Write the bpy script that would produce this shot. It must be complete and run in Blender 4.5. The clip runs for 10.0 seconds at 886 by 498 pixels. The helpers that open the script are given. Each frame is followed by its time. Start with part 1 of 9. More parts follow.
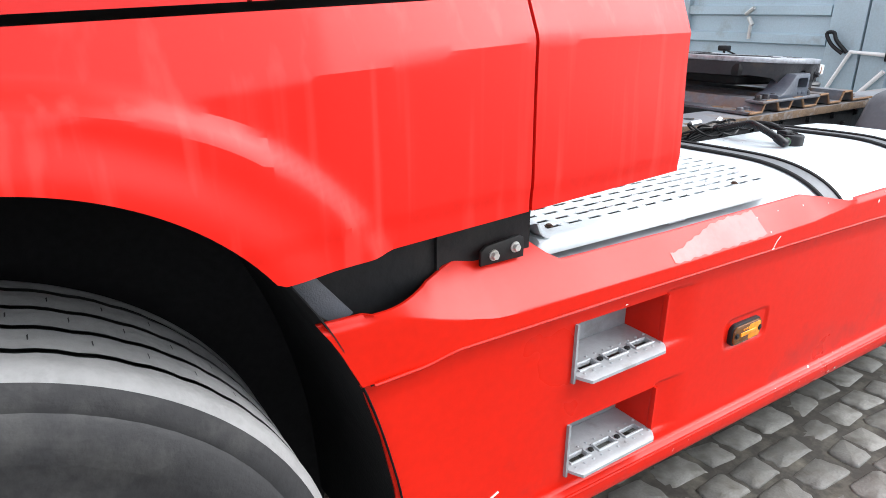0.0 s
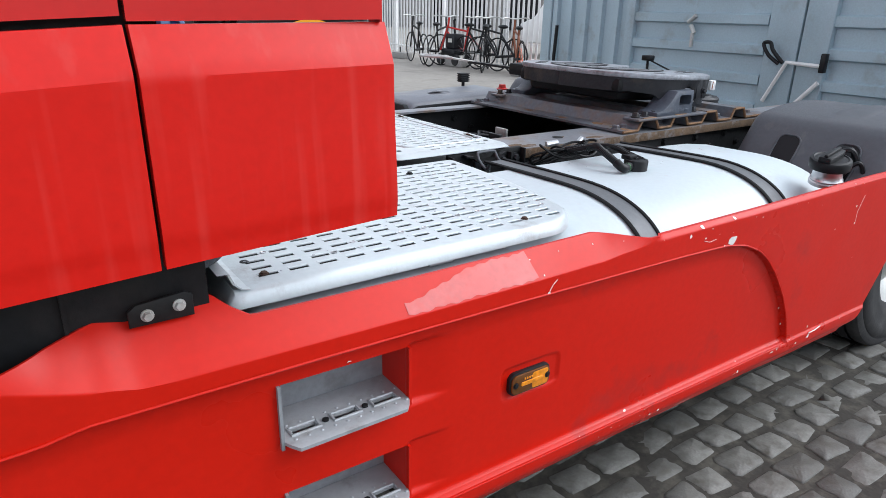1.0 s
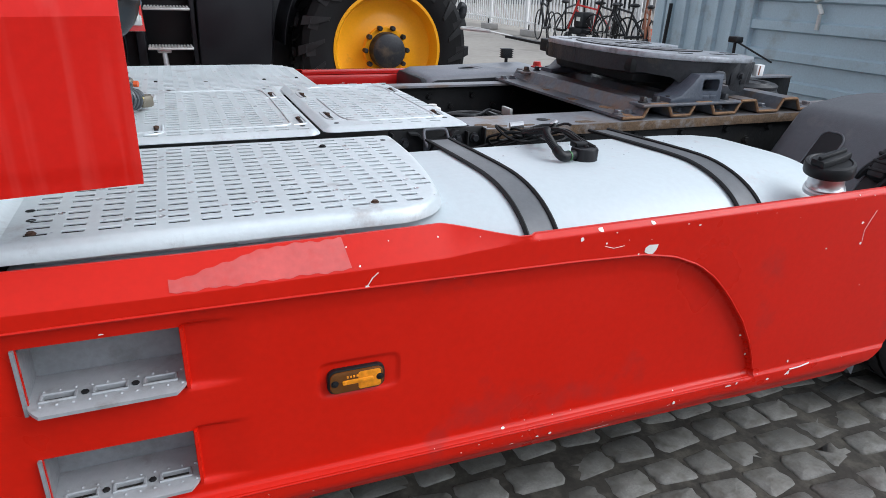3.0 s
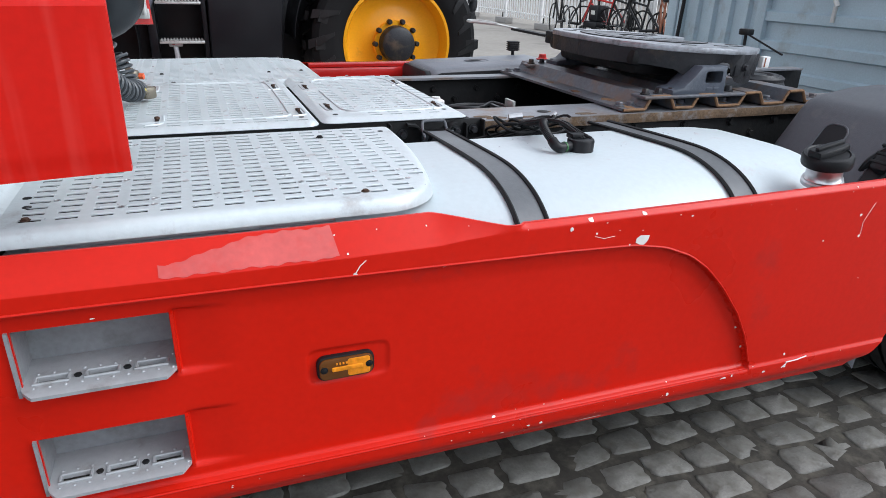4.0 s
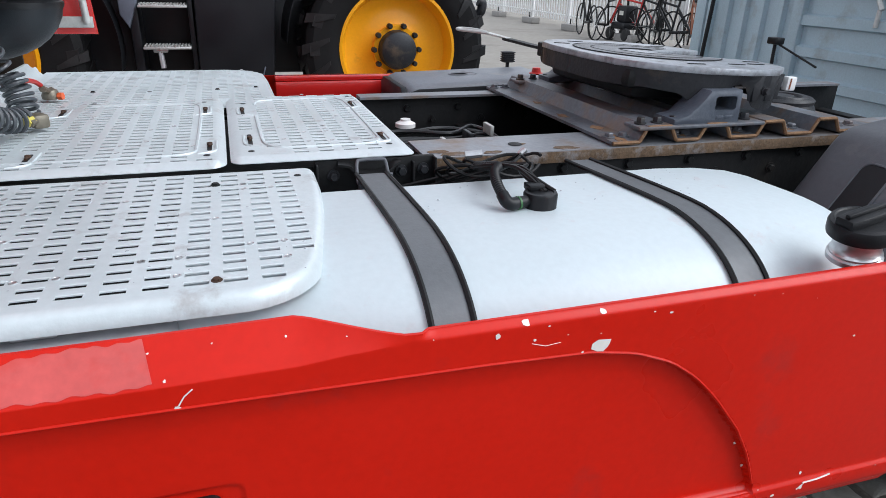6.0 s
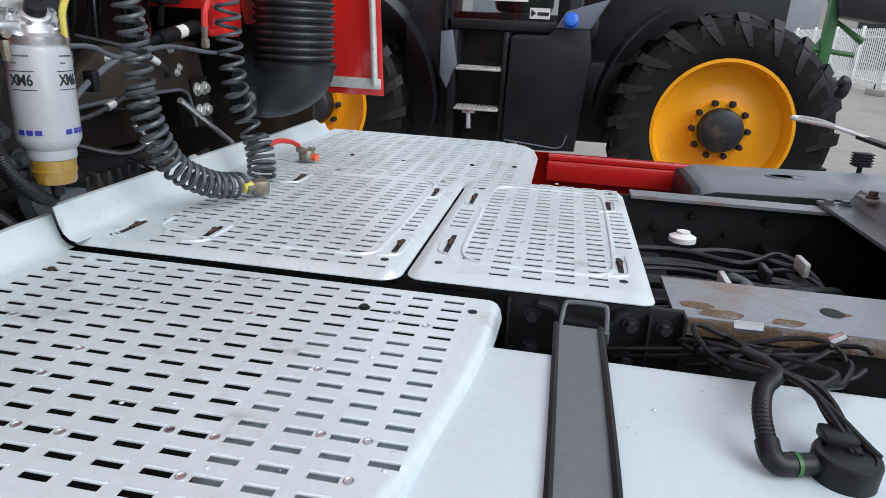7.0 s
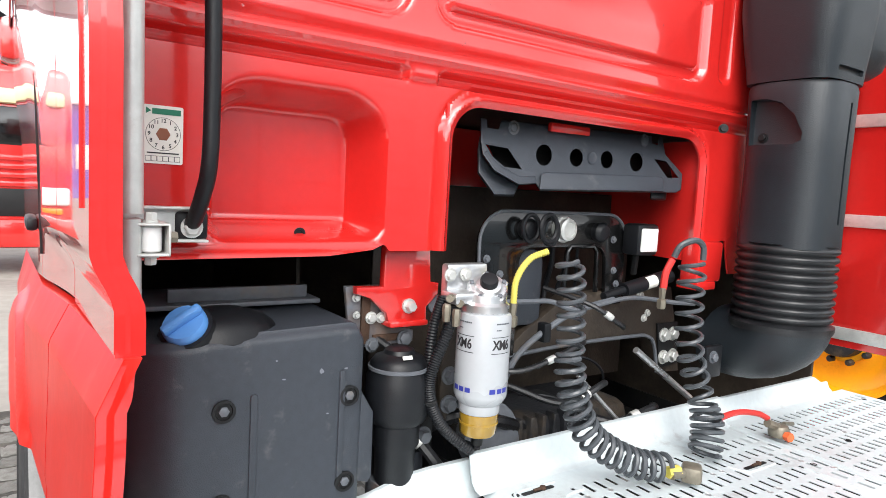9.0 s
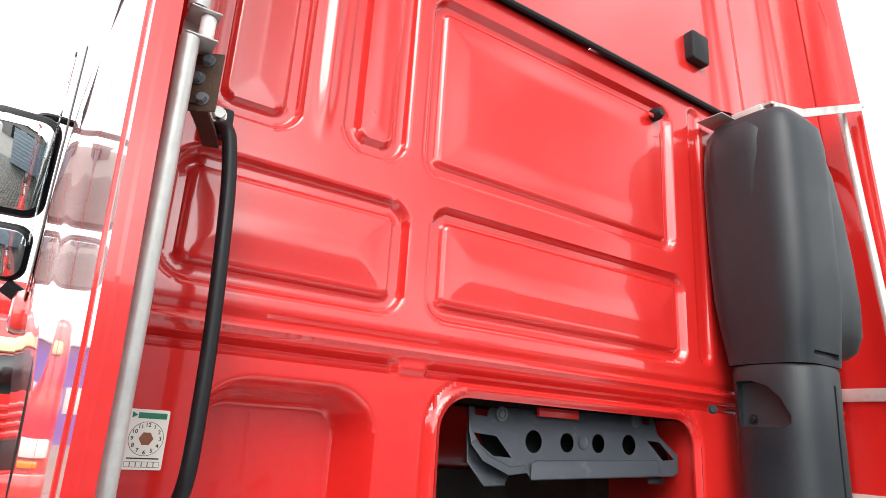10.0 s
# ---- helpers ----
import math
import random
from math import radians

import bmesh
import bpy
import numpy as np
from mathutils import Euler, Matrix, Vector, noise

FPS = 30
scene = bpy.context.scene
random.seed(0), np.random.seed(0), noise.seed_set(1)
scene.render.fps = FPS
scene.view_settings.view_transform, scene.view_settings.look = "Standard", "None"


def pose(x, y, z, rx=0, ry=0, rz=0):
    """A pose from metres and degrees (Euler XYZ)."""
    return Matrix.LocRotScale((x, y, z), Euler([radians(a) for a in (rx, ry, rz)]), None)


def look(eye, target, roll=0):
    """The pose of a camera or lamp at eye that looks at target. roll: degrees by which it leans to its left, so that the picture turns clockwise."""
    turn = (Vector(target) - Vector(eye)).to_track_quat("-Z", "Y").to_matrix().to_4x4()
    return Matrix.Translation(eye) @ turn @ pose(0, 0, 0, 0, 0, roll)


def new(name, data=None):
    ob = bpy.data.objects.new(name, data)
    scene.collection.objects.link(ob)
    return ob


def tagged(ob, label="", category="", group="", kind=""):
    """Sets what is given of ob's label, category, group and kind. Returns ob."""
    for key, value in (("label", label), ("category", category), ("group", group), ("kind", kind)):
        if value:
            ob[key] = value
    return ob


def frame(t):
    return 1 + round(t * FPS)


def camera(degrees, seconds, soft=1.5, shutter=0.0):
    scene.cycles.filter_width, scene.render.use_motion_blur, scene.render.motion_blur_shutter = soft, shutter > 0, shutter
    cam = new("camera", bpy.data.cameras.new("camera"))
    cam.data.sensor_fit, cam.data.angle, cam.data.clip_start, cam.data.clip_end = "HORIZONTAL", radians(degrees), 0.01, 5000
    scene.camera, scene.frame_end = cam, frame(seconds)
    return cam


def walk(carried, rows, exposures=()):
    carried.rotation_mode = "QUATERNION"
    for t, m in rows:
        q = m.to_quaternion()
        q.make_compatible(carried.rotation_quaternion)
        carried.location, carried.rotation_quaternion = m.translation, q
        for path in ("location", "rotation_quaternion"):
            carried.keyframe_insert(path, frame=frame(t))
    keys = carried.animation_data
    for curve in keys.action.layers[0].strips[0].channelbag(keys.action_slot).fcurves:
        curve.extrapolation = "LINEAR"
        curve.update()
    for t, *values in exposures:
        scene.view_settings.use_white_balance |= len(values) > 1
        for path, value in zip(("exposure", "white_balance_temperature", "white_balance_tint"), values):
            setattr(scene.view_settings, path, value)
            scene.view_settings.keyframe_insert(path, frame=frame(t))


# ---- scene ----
cam = camera(69.2, 10.0, soft=0.5)
PATH = [
    (0, (0.072, 0.1, 1.361), (1.115, 1.658, 0.664), 0.2),
    (0.5, (0.314, 0.05, 1.378), (1.395, 1.578, 0.673), 1.0),
    (1, (0.59, -0.064, 1.411), (1.669, 1.467, 0.711), 1.2),
    (1.5, (0.846, -0.175, 1.41), (1.91, 1.371, 0.72), 1.5),
    (2, (1.042, -0.177, 1.404), (1.958, 1.457, 0.703), 1.9),
    (2.5, (1.147, -0.204, 1.409), (1.951, 1.471, 0.669), 1.9),
    (3, (1.22, -0.247, 1.387), (1.937, 1.455, 0.62), 2.0),
    (4.5, (1.272, -0.282, 1.381), (1.943, 1.431, 0.595), 1.8),
    (5, (1.308, -0.267, 1.381), (1.973, 1.445, 0.588), 1.9),
    (5.2, (1.349, -0.25, 1.387), (1.997, 1.465, 0.588), 1.6),
    (6.3, (1.769, 0.17, 1.424), (2.277, 1.945, 0.655), 2.2),
    (6.5, (1.845, 0.262, 1.434), (2.183, 2.092, 0.703), 2.2),
    (6.8, (1.886, 0.426, 1.425), (1.846, 2.303, 0.735), 2.8),
    (7, (1.901, 0.529, 1.428), (1.58, 2.39, 0.77), 2.9),
    (7.2, (1.917, 0.614, 1.428), (1.322, 2.41, 0.779), 3.0),
    (7.5, (1.937, 0.718, 1.435), (0.965, 2.342, 0.79), 3.2),
    (7.8, (1.946, 0.764, 1.432), (0.645, 2.147, 0.804), 3.3),
    (8, (1.962, 0.786, 1.428), (0.488, 2.001, 0.833), 3.2),
    (8.2, (1.956, 0.79, 1.463), (0.418, 1.931, 0.887), 3.5),
    (8.5, (1.953, 0.819, 1.516), (0.358, 1.935, 1.055), 3.4),
    (8.7, (1.953, 0.826, 1.549), (0.326, 1.932, 1.188), 3.2),
    (9, (1.96, 0.811, 1.605), (0.313, 1.93, 1.423), 3.2),
    (9.5, (1.99, 0.823, 1.65), (0.319, 1.897, 1.876), 3.1),
    (10, (1.991, 0.806, 1.7), (0.386, 1.858, 2.261), 3.6),
]
EXPOSURES = [(0, 1.66, 6300, 10), (0.5, 1.26, 6200, 10), (1, 0.84, 6050, 10), (1.5, 0.62, 6050, 10), (2.5, 0.66, 6050, 10), (5, 0.85, 6100, 10), (6.5, 0.66, 6100, 10), (7, 0.66, 6120, 10), (7.5, 0.62, 6150, 10),
             (8, 0.86, 6250, 10), (8.5, 1.18, 6450, 10), (9, 1.50, 6600, 10), (9.5, 1.62, 6700, 10), (10, 1.36, 6750, 10)]
walk(cam, [(t, look(eye, target, roll)) for t, eye, target, roll in PATH], EXPOSURES)

# ---- light ----
world = bpy.data.worlds.new("world")
scene.world = world
world.use_nodes = True
wn = world.node_tree
sky = wn.nodes.new("ShaderNodeTexSky")
sky.sky_type, sky.sun_disc = "NISHITA", False
sky.sun_elevation, sky.sun_rotation = radians(45), radians(119)
sky.dust_density, sky.ozone_density, sky.air_density = 1.0, 1.0, 1.0
sky_hsv = wn.nodes.new("ShaderNodeHueSaturation")
sky_hsv.inputs["Saturation"].default_value = 0.16
wc = wn.nodes.new("ShaderNodeTexCoord")
cl = wn.nodes.new("ShaderNodeTexNoise")
cl.inputs["Scale"].default_value, cl.inputs["Detail"].default_value = 2.2, 6
cramp = wn.nodes.new("ShaderNodeMapRange")
cramp.inputs[1].default_value, cramp.inputs[2].default_value = 0.36, 0.70
cramp.inputs[3].default_value, cramp.inputs[4].default_value = 0.32, 2.1
cmul = wn.nodes.new("ShaderNodeMixRGB")
cmul.blend_type, cmul.inputs[0].default_value = "MULTIPLY", 1.0
wn.links.new(wc.outputs["Generated"], cl.inputs["Vector"])
wn.links.new(cl.outputs["Fac"], cramp.inputs[0])
wn.links.new(sky.outputs[0], sky_hsv.inputs["Color"])
wn.links.new(sky_hsv.outputs[0], cmul.inputs[1])
wn.links.new(cramp.outputs[0], cmul.inputs[2])
wn.links.new(cmul.outputs[0], wn.nodes["Background"].inputs["Color"])
wn.nodes["Background"].inputs["Strength"].default_value = 0.15
sun_data = bpy.data.lights.new("sun", "SUN")
sun_data.energy, sun_data.angle, sun_data.color = 1.05, radians(40), (1.0, 0.985, 0.96)
sun_ob = new("sun", sun_data)
sun_ob.matrix_world = look((9, -5, 10.3), (0, 0, 0))


# ---- materials ----
def mat(name, color, rough=0.5, metal=0.0, coat=0.0, var=0.08, scale=3.0, fine=60.0, bump=0.0, bump_scale=200.0,
        dirt=None, dirt_amount=0.0, dirt_scale=4.0, rough_var=0.08, island=0.0, spec=0.5, streak=None, streak_amount=0.0, coat_rough=0.022):
    """A surface with large and fine variation, stains of its own and fine relief."""
    m = bpy.data.materials.new(name)
    m.use_nodes = True
    nt = m.node_tree
    b = nt.nodes["Principled BSDF"]
    b.inputs["Metallic"].default_value = metal
    b.inputs["Coat Weight"].default_value = coat
    b.inputs["Specular IOR Level"].default_value = spec
    b.inputs["Coat Roughness"].default_value = coat_rough
    geo = nt.nodes.new("ShaderNodeNewGeometry")
    n1 = nt.nodes.new("ShaderNodeTexNoise")
    n1.inputs["Scale"].default_value, n1.inputs["Detail"].default_value = scale, 4
    n2 = nt.nodes.new("ShaderNodeTexNoise")
    n2.inputs["Scale"].default_value, n2.inputs["Detail"].default_value = fine, 3
    for n in (n1, n2):
        nt.links.new(geo.outputs["Position"], n.inputs["Vector"])
    add = nt.nodes.new("ShaderNodeMath")
    add.operation = "ADD"
    nt.links.new(n1.outputs["Fac"], add.inputs[0])
    nt.links.new(n2.outputs["Fac"], add.inputs[1])
    mr = nt.nodes.new("ShaderNodeMapRange")
    mr.inputs[1].default_value, mr.inputs[2].default_value = 0.6, 1.4
    mr.inputs[3].default_value, mr.inputs[4].default_value = 1 - var, 1 + var
    nt.links.new(add.outputs[0], mr.inputs[0])
    value = mr.outputs[0]
    if island:
        oi = nt.nodes.new("ShaderNodeObjectInfo")
        ad = nt.nodes.new("ShaderNodeMath")
        ad.operation = "ADD"
        nt.links.new(oi.outputs["Random"], ad.inputs[0])
        nt.links.new(geo.outputs["Random Per Island"], ad.inputs[1])
        fr = nt.nodes.new("ShaderNodeMath")
        fr.operation = "FRACT"
        nt.links.new(ad.outputs[0], fr.inputs[0])
        im = nt.nodes.new("ShaderNodeMapRange")
        im.inputs[3].default_value, im.inputs[4].default_value = 1 - island, 1 + island
        nt.links.new(fr.outputs[0], im.inputs[0])
        ml = nt.nodes.new("ShaderNodeMath")
        ml.operation = "MULTIPLY"
        nt.links.new(value, ml.inputs[0])
        nt.links.new(im.outputs[0], ml.inputs[1])
        value = ml.outputs[0]
    mul = nt.nodes.new("ShaderNodeMixRGB")
    mul.blend_type, mul.inputs[0].default_value = "MULTIPLY", 1.0
    mul.inputs[1].default_value = (*color, 1)
    nt.links.new(value, mul.inputs[2])
    out = mul.outputs[0]
    if dirt:
        n3 = nt.nodes.new("ShaderNodeTexNoise")
        n3.inputs["Scale"].default_value, n3.inputs["Detail"].default_value = dirt_scale, 8
        n3.inputs["Roughness"].default_value = 0.65
        nt.links.new(geo.outputs["Position"], n3.inputs["Vector"])
        dr = nt.nodes.new("ShaderNodeMapRange")
        dr.inputs[1].default_value, dr.inputs[2].default_value = 0.62 - 0.3 * dirt_amount, 0.74
        nt.links.new(n3.outputs["Fac"], dr.inputs[0])
        mx = nt.nodes.new("ShaderNodeMixRGB")
        mx.inputs[2].default_value = (*dirt, 1)
        nt.links.new(dr.outputs[0], mx.inputs[0])
        nt.links.new(out, mx.inputs[1])
        out = mx.outputs[0]
    if streak:
        mp = nt.nodes.new("ShaderNodeMapping")
        mp.inputs["Scale"].default_value = (30.0, 30.0, 0.9)
        nt.links.new(geo.outputs["Position"], mp.inputs["Vector"])
        ns = nt.nodes.new("ShaderNodeTexNoise")
        ns.inputs["Scale"].default_value, ns.inputs["Detail"].default_value = 1.0, 3
        nt.links.new(mp.outputs[0], ns.inputs["Vector"])
        sr = nt.nodes.new("ShaderNodeMapRange")
        sr.inputs[1].default_value, sr.inputs[2].default_value = 0.53, 0.64
        sr.inputs[4].default_value = streak_amount
        nt.links.new(ns.outputs["Fac"], sr.inputs[0])
        sx = nt.nodes.new("ShaderNodeMixRGB")
        sx.inputs[2].default_value = (*streak, 1)
        nt.links.new(sr.outputs[0], sx.inputs[0])
        nt.links.new(out, sx.inputs[1])
        out = sx.outputs[0]
    nt.links.new(out, b.inputs["Base Color"])
    rr = nt.nodes.new("ShaderNodeMapRange")
    rr.inputs[1].default_value, rr.inputs[2].default_value = 0.3, 0.7
    rr.inputs[3].default_value, rr.inputs[4].default_value = max(0.02, rough - rough_var), min(1, rough + rough_var)
    nt.links.new(n1.outputs["Fac"], rr.inputs[0])
    nt.links.new(rr.outputs[0], b.inputs["Roughness"])
    if bump:
        n4 = nt.nodes.new("ShaderNodeTexNoise")
        n4.inputs["Scale"].default_value, n4.inputs["Detail"].default_value = bump_scale, 4
        nt.links.new(geo.outputs["Position"], n4.inputs["Vector"])
        bp = nt.nodes.new("ShaderNodeBump")
        bp.inputs["Strength"].default_value, bp.inputs["Distance"].default_value = bump, 0.004
        nt.links.new(n4.outputs["Fac"], bp.inputs["Height"])
        nt.links.new(bp.outputs[0], b.inputs["Normal"])
    return m


RED = mat("red_paint", (0.56, 0.018, 0.0155), 0.22, coat=1.0, spec=0.5, var=0.05, scale=1.5, rough_var=0.05)
RED_DULL = mat("red_weathered_paint", (0.57, 0.008, 0.003), 0.40, coat=0.25, coat_rough=0.28, spec=0.15, streak=(0.60, 0.05, 0.04), streak_amount=0.35, var=0.08, scale=2.5, bump=0.05, bump_scale=30)
RED_SKIRT = mat("red_plastic_skirt", (0.565, 0.010, 0.002), 0.34, coat=0.0, spec=0.26, var=0.07, scale=3, bump=0.06, bump_scale=40, dirt=(0.42, 0.02, 0.015), dirt_amount=0.1)
PLATE = mat("grey_white_plate", (0.60, 0.665, 0.685), 0.38, metal=0.2, var=0.07, scale=5, bump=0.12, bump_scale=150, dirt=(0.40, 0.40, 0.40), dirt_amount=0.12, dirt_scale=9)
TANK = mat("silver_white_tank", (0.575, 0.655, 0.685), 0.50, metal=0.08, coat=0.06, var=0.05, scale=2, bump=0.05, bump_scale=120, dirt=(0.55, 0.56, 0.58), dirt_amount=0.05, dirt_scale=12)
BLACK = mat("black_plastic", (0.0075, 0.0085, 0.0105), 0.45, spec=0.32, var=0.2, scale=6, bump=0.10, bump_scale=300)
GREY_PLASTIC = mat("dark_grey_plastic", (0.030, 0.036, 0.046), 0.50, var=0.16, scale=5, bump=0.25, bump_scale=500, dirt=(0.075, 0.078, 0.082), dirt_amount=0.10, dirt_scale=22)
DUSTY = mat("dusty_black_steel", (0.026, 0.0185, 0.013), 0.62, var=0.3, scale=7, bump=0.3, bump_scale=120, dirt=(0.075, 0.058, 0.042), dirt_amount=0.4, dirt_scale=6)
BRASS = mat("dull_brass", (0.20, 0.18, 0.14), 0.45, metal=0.5, var=0.2, scale=40, bump=0.2)
FENDER = mat("grey_fender_plastic", (0.085, 0.092, 0.105), 0.5, var=0.12, scale=4, bump=0.25, bump_scale=350, dirt=(0.15, 0.15, 0.15), dirt_amount=0.1)
RUBBER = mat("tyre_rubber", (0.019, 0.019, 0.020), 0.7, var=0.25, scale=10, bump=0.3, bump_scale=90, dirt=(0.05, 0.049, 0.047), dirt_amount=0.25, dirt_scale=8)
TREAD = mat("worn_tread", (0.235, 0.235, 0.232), 0.8, var=0.16, scale=14, bump=0.3, bump_scale=160, dirt=(0.13, 0.13, 0.13), dirt_amount=0.15)
STEEL = mat("galvanised_steel", (0.56, 0.57, 0.55), 0.45, metal=0.45, var=0.14, scale=8, bump=0.1, dirt=(0.28, 0.25, 0.21), dirt_amount=0.1)
WORN = mat("worn_ring_steel", (0.20, 0.21, 0.225), 0.5, metal=0.35, var=0.35, scale=18, bump=0.5, bump_scale=90, dirt=(0.06, 0.058, 0.055), dirt_amount=0.5, dirt_scale=14)
PEDESTAL = mat("blue_grey_cast", (0.075, 0.090, 0.115), 0.45, var=0.2, scale=9, bump=0.3, bump_scale=90, dirt=(0.10, 0.07, 0.05), dirt_amount=0.2)
HOSE = mat("dusty_hose", (0.012, 0.0128, 0.0145), 0.36, var=0.25, scale=20, bump=0.2)
EDGE_RUST = mat("flaking_rust", (0.13, 0.085, 0.05), 0.85, var=0.45, scale=22, fine=140, bump=0.8, bump_scale=90, dirt=(0.26, 0.26, 0.27), dirt_amount=0.35, dirt_scale=16)
LINER = mat("matt_liner", (0.013, 0.013, 0.0137), 0.8, spec=0.15, var=0.3, scale=9, bump=0.3, bump_scale=120)
INTAKE = mat("black_intake_plastic", (0.0115, 0.0160, 0.0205), 0.42, var=0.15, scale=5, bump=0.2, bump_scale=500)
STEPM = mat("pale_step_metal", (0.37, 0.39, 0.405), 0.45, metal=0.2, var=0.1, scale=8, bump=0.15, dirt=(0.25, 0.24, 0.23), dirt_amount=0.2, dirt_scale=12)
# step metal again, darkened to carry the shade inside the recesses
STEPBACK = mat("shaded_step_recess", (0.27, 0.285, 0.30), 0.5, metal=0.2, var=0.18, scale=7, bump=0.15, dirt=(0.17, 0.165, 0.16), dirt_amount=0.3, dirt_scale=9)
FIELD_TYRE = mat("field_tyre_rubber", (0.007, 0.007, 0.0075), 0.65, spec=0.25, var=0.3, scale=8, bump=0.25, bump_scale=60)
LUG = mat("worn_lug_rubber", (0.013, 0.013, 0.0135), 0.5, spec=0.4, var=0.3, scale=12, bump=0.3, bump_scale=60)
LID = mat("grey_lid_plastic", (0.17, 0.185, 0.21), 0.45, var=0.12, scale=5, bump=0.2, bump_scale=250, dirt=(0.28, 0.27, 0.25), dirt_amount=0.15)
DROP = mat("water_bead", (0.52, 0.565, 0.61), 0.12, coat=1.0, var=0.03)
ALU = mat("aluminium", (0.62, 0.63, 0.64), 0.32, metal=0.85, var=0.1, scale=6, bump=0.08)
FRAME = mat("grey_frame_paint", (0.10, 0.11, 0.125), 0.5, var=0.2, scale=6, bump=0.2, bump_scale=80, dirt=(0.16, 0.12, 0.085), dirt_amount=0.2, dirt_scale=7)
RAILTOP = mat("worn_rail_top", (0.24, 0.255, 0.28), 0.45, metal=0.3, var=0.18, scale=5, bump=0.2, bump_scale=60, dirt=(0.20, 0.115, 0.05), dirt_amount=0.4, dirt_scale=5)
RUST = mat("rusty_steel", (0.125, 0.137, 0.158), 0.45, metal=0.2, var=0.3, scale=9, bump=0.4, bump_scale=70, dirt=(0.20, 0.115, 0.06), dirt_amount=0.5, dirt_scale=7)
BROWNRUST = mat("brown_rust", (0.215, 0.125, 0.065), 0.85, var=0.4, scale=18, fine=120, bump=0.7, bump_scale=90, dirt=(0.14, 0.06, 0.025), dirt_amount=0.4, dirt_scale=14)
RUSTBOLT = mat("rusty_bolt", (0.055, 0.028, 0.016), 0.85, var=0.3, scale=60, bump=0.4)
GREASE = mat("greased_steel", (0.36, 0.385, 0.42), 0.36, metal=0.3, var=0.3, scale=14, bump=0.6, bump_scale=45, dirt=(0.12, 0.115, 0.105), dirt_amount=0.36, dirt_scale=13)
CAST = mat("dark_cast_steel", (0.022, 0.024, 0.028), 0.5, metal=0.2, var=0.3, scale=9, bump=0.4, bump_scale=80, dirt=(0.12, 0.09, 0.06), dirt_amount=0.2)
STRAP = mat("grey_strap", (0.135, 0.145, 0.155), 0.48, metal=0.2, var=0.12, scale=8, bump=0.1)
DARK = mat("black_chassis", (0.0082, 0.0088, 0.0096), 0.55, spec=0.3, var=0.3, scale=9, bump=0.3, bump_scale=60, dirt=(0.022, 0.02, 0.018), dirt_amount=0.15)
AMBER = mat("amber_lens", (0.13, 0.045, 0.006), 0.16, coat=0.5, var=0.1, scale=40)
AMBER2 = mat("amber_reflector", (0.80, 0.27, 0.008), 0.2, coat=0.5, var=0.25, scale=60)
YELLOW = mat("yellow_rim", (0.92, 0.41, 0.006), 0.4, coat=0.15, spec=0.3, var=0.06, scale=4, dirt=(0.62, 0.28, 0.02), dirt_amount=0.05)
BLUE_CAP = mat("bright_blue_cap", (0.015, 0.12, 0.60), 0.35, var=0.06)
BLUE = mat("blue_cap", (0.09, 0.27, 0.62), 0.45, var=0.06)
WHITE = mat("white_paint", (0.78, 0.78, 0.77), 0.45, var=0.05, scale=6)
FILTER = mat("pale_filter_can", (0.38, 0.40, 0.42), 0.33, coat=0.3, var=0.04)
CLEAR_AMBER = mat("amber_bowl", (0.30, 0.18, 0.02), 0.15, coat=0.8, var=0.1, scale=30)
CONTAINER = mat("blue_grey_steel", (0.385, 0.49, 0.55), 0.45, metal=0.1, var=0.12, scale=2, bump=0.08, bump_scale=30, dirt=(0.28, 0.31, 0.32), dirt_amount=0.2, dirt_scale=3)
STONE = mat("stone_sett", (0.150, 0.147, 0.134), 0.6, var=0.30, scale=16, fine=160, bump=0.6, bump_scale=110, island=0.30, dirt=(0.075, 0.068, 0.052), dirt_amount=0.55, dirt_scale=20)
SOIL = mat("dark_joint_soil", (0.036, 0.032, 0.026), 0.85, var=0.35, scale=12, bump=0.8, bump_scale=60, dirt=(0.13, 0.12, 0.095), dirt_amount=0.5, dirt_scale=9)
YARD = mat("yard_concrete", (0.30, 0.28, 0.25), 0.85, var=0.16, scale=0.8, fine=8, bump=0.4, bump_scale=20, dirt=(0.20, 0.185, 0.165), dirt_amount=0.3, dirt_scale=0.7)
TRACTOR = mat("dark_tractor_paint", (0.0105, 0.0115, 0.0145), 0.42, spec=0.35, var=0.12, scale=4, bump=0.08)
GREYLIGHT = mat("tractor_grey_panel", (0.13, 0.15, 0.19), 0.4, var=0.08)
GREEN = mat("green_paint", (0.022, 0.11, 0.028), 0.45, var=0.1)
ORANGE = mat("orange_plastic", (0.75, 0.13, 0.04), 0.5, var=0.08)
REDHOSE = mat("red_hose", (0.55, 0.03, 0.025), 0.45, var=0.06)
YELLOWHOSE = mat("yellow_sleeve", (0.60, 0.52, 0.10), 0.5, var=0.08)
CONCRETE = mat("grey_concrete_block", (0.30, 0.29, 0.275), 0.85, var=0.15, bump=0.5, bump_scale=60)
PAPER = mat("paper_sticker", (0.72, 0.72, 0.66), 0.6, var=0.04)
INK = mat("dark_ink", (0.02, 0.02, 0.022), 0.6, var=0.05)
DKGREEN = mat("green_ink", (0.01, 0.16, 0.09), 0.6, var=0.05)
BLUEINK = mat("blue_ink", (0.03, 0.04, 0.28), 0.5, var=0.05)
BROWN = mat("brown_seal", (0.22, 0.075, 0.035), 0.6, var=0.1)
LAMPGLASS = mat("lamp_lens", (0.75, 0.76, 0.74), 0.12, coat=0.6, var=0.1, scale=80)
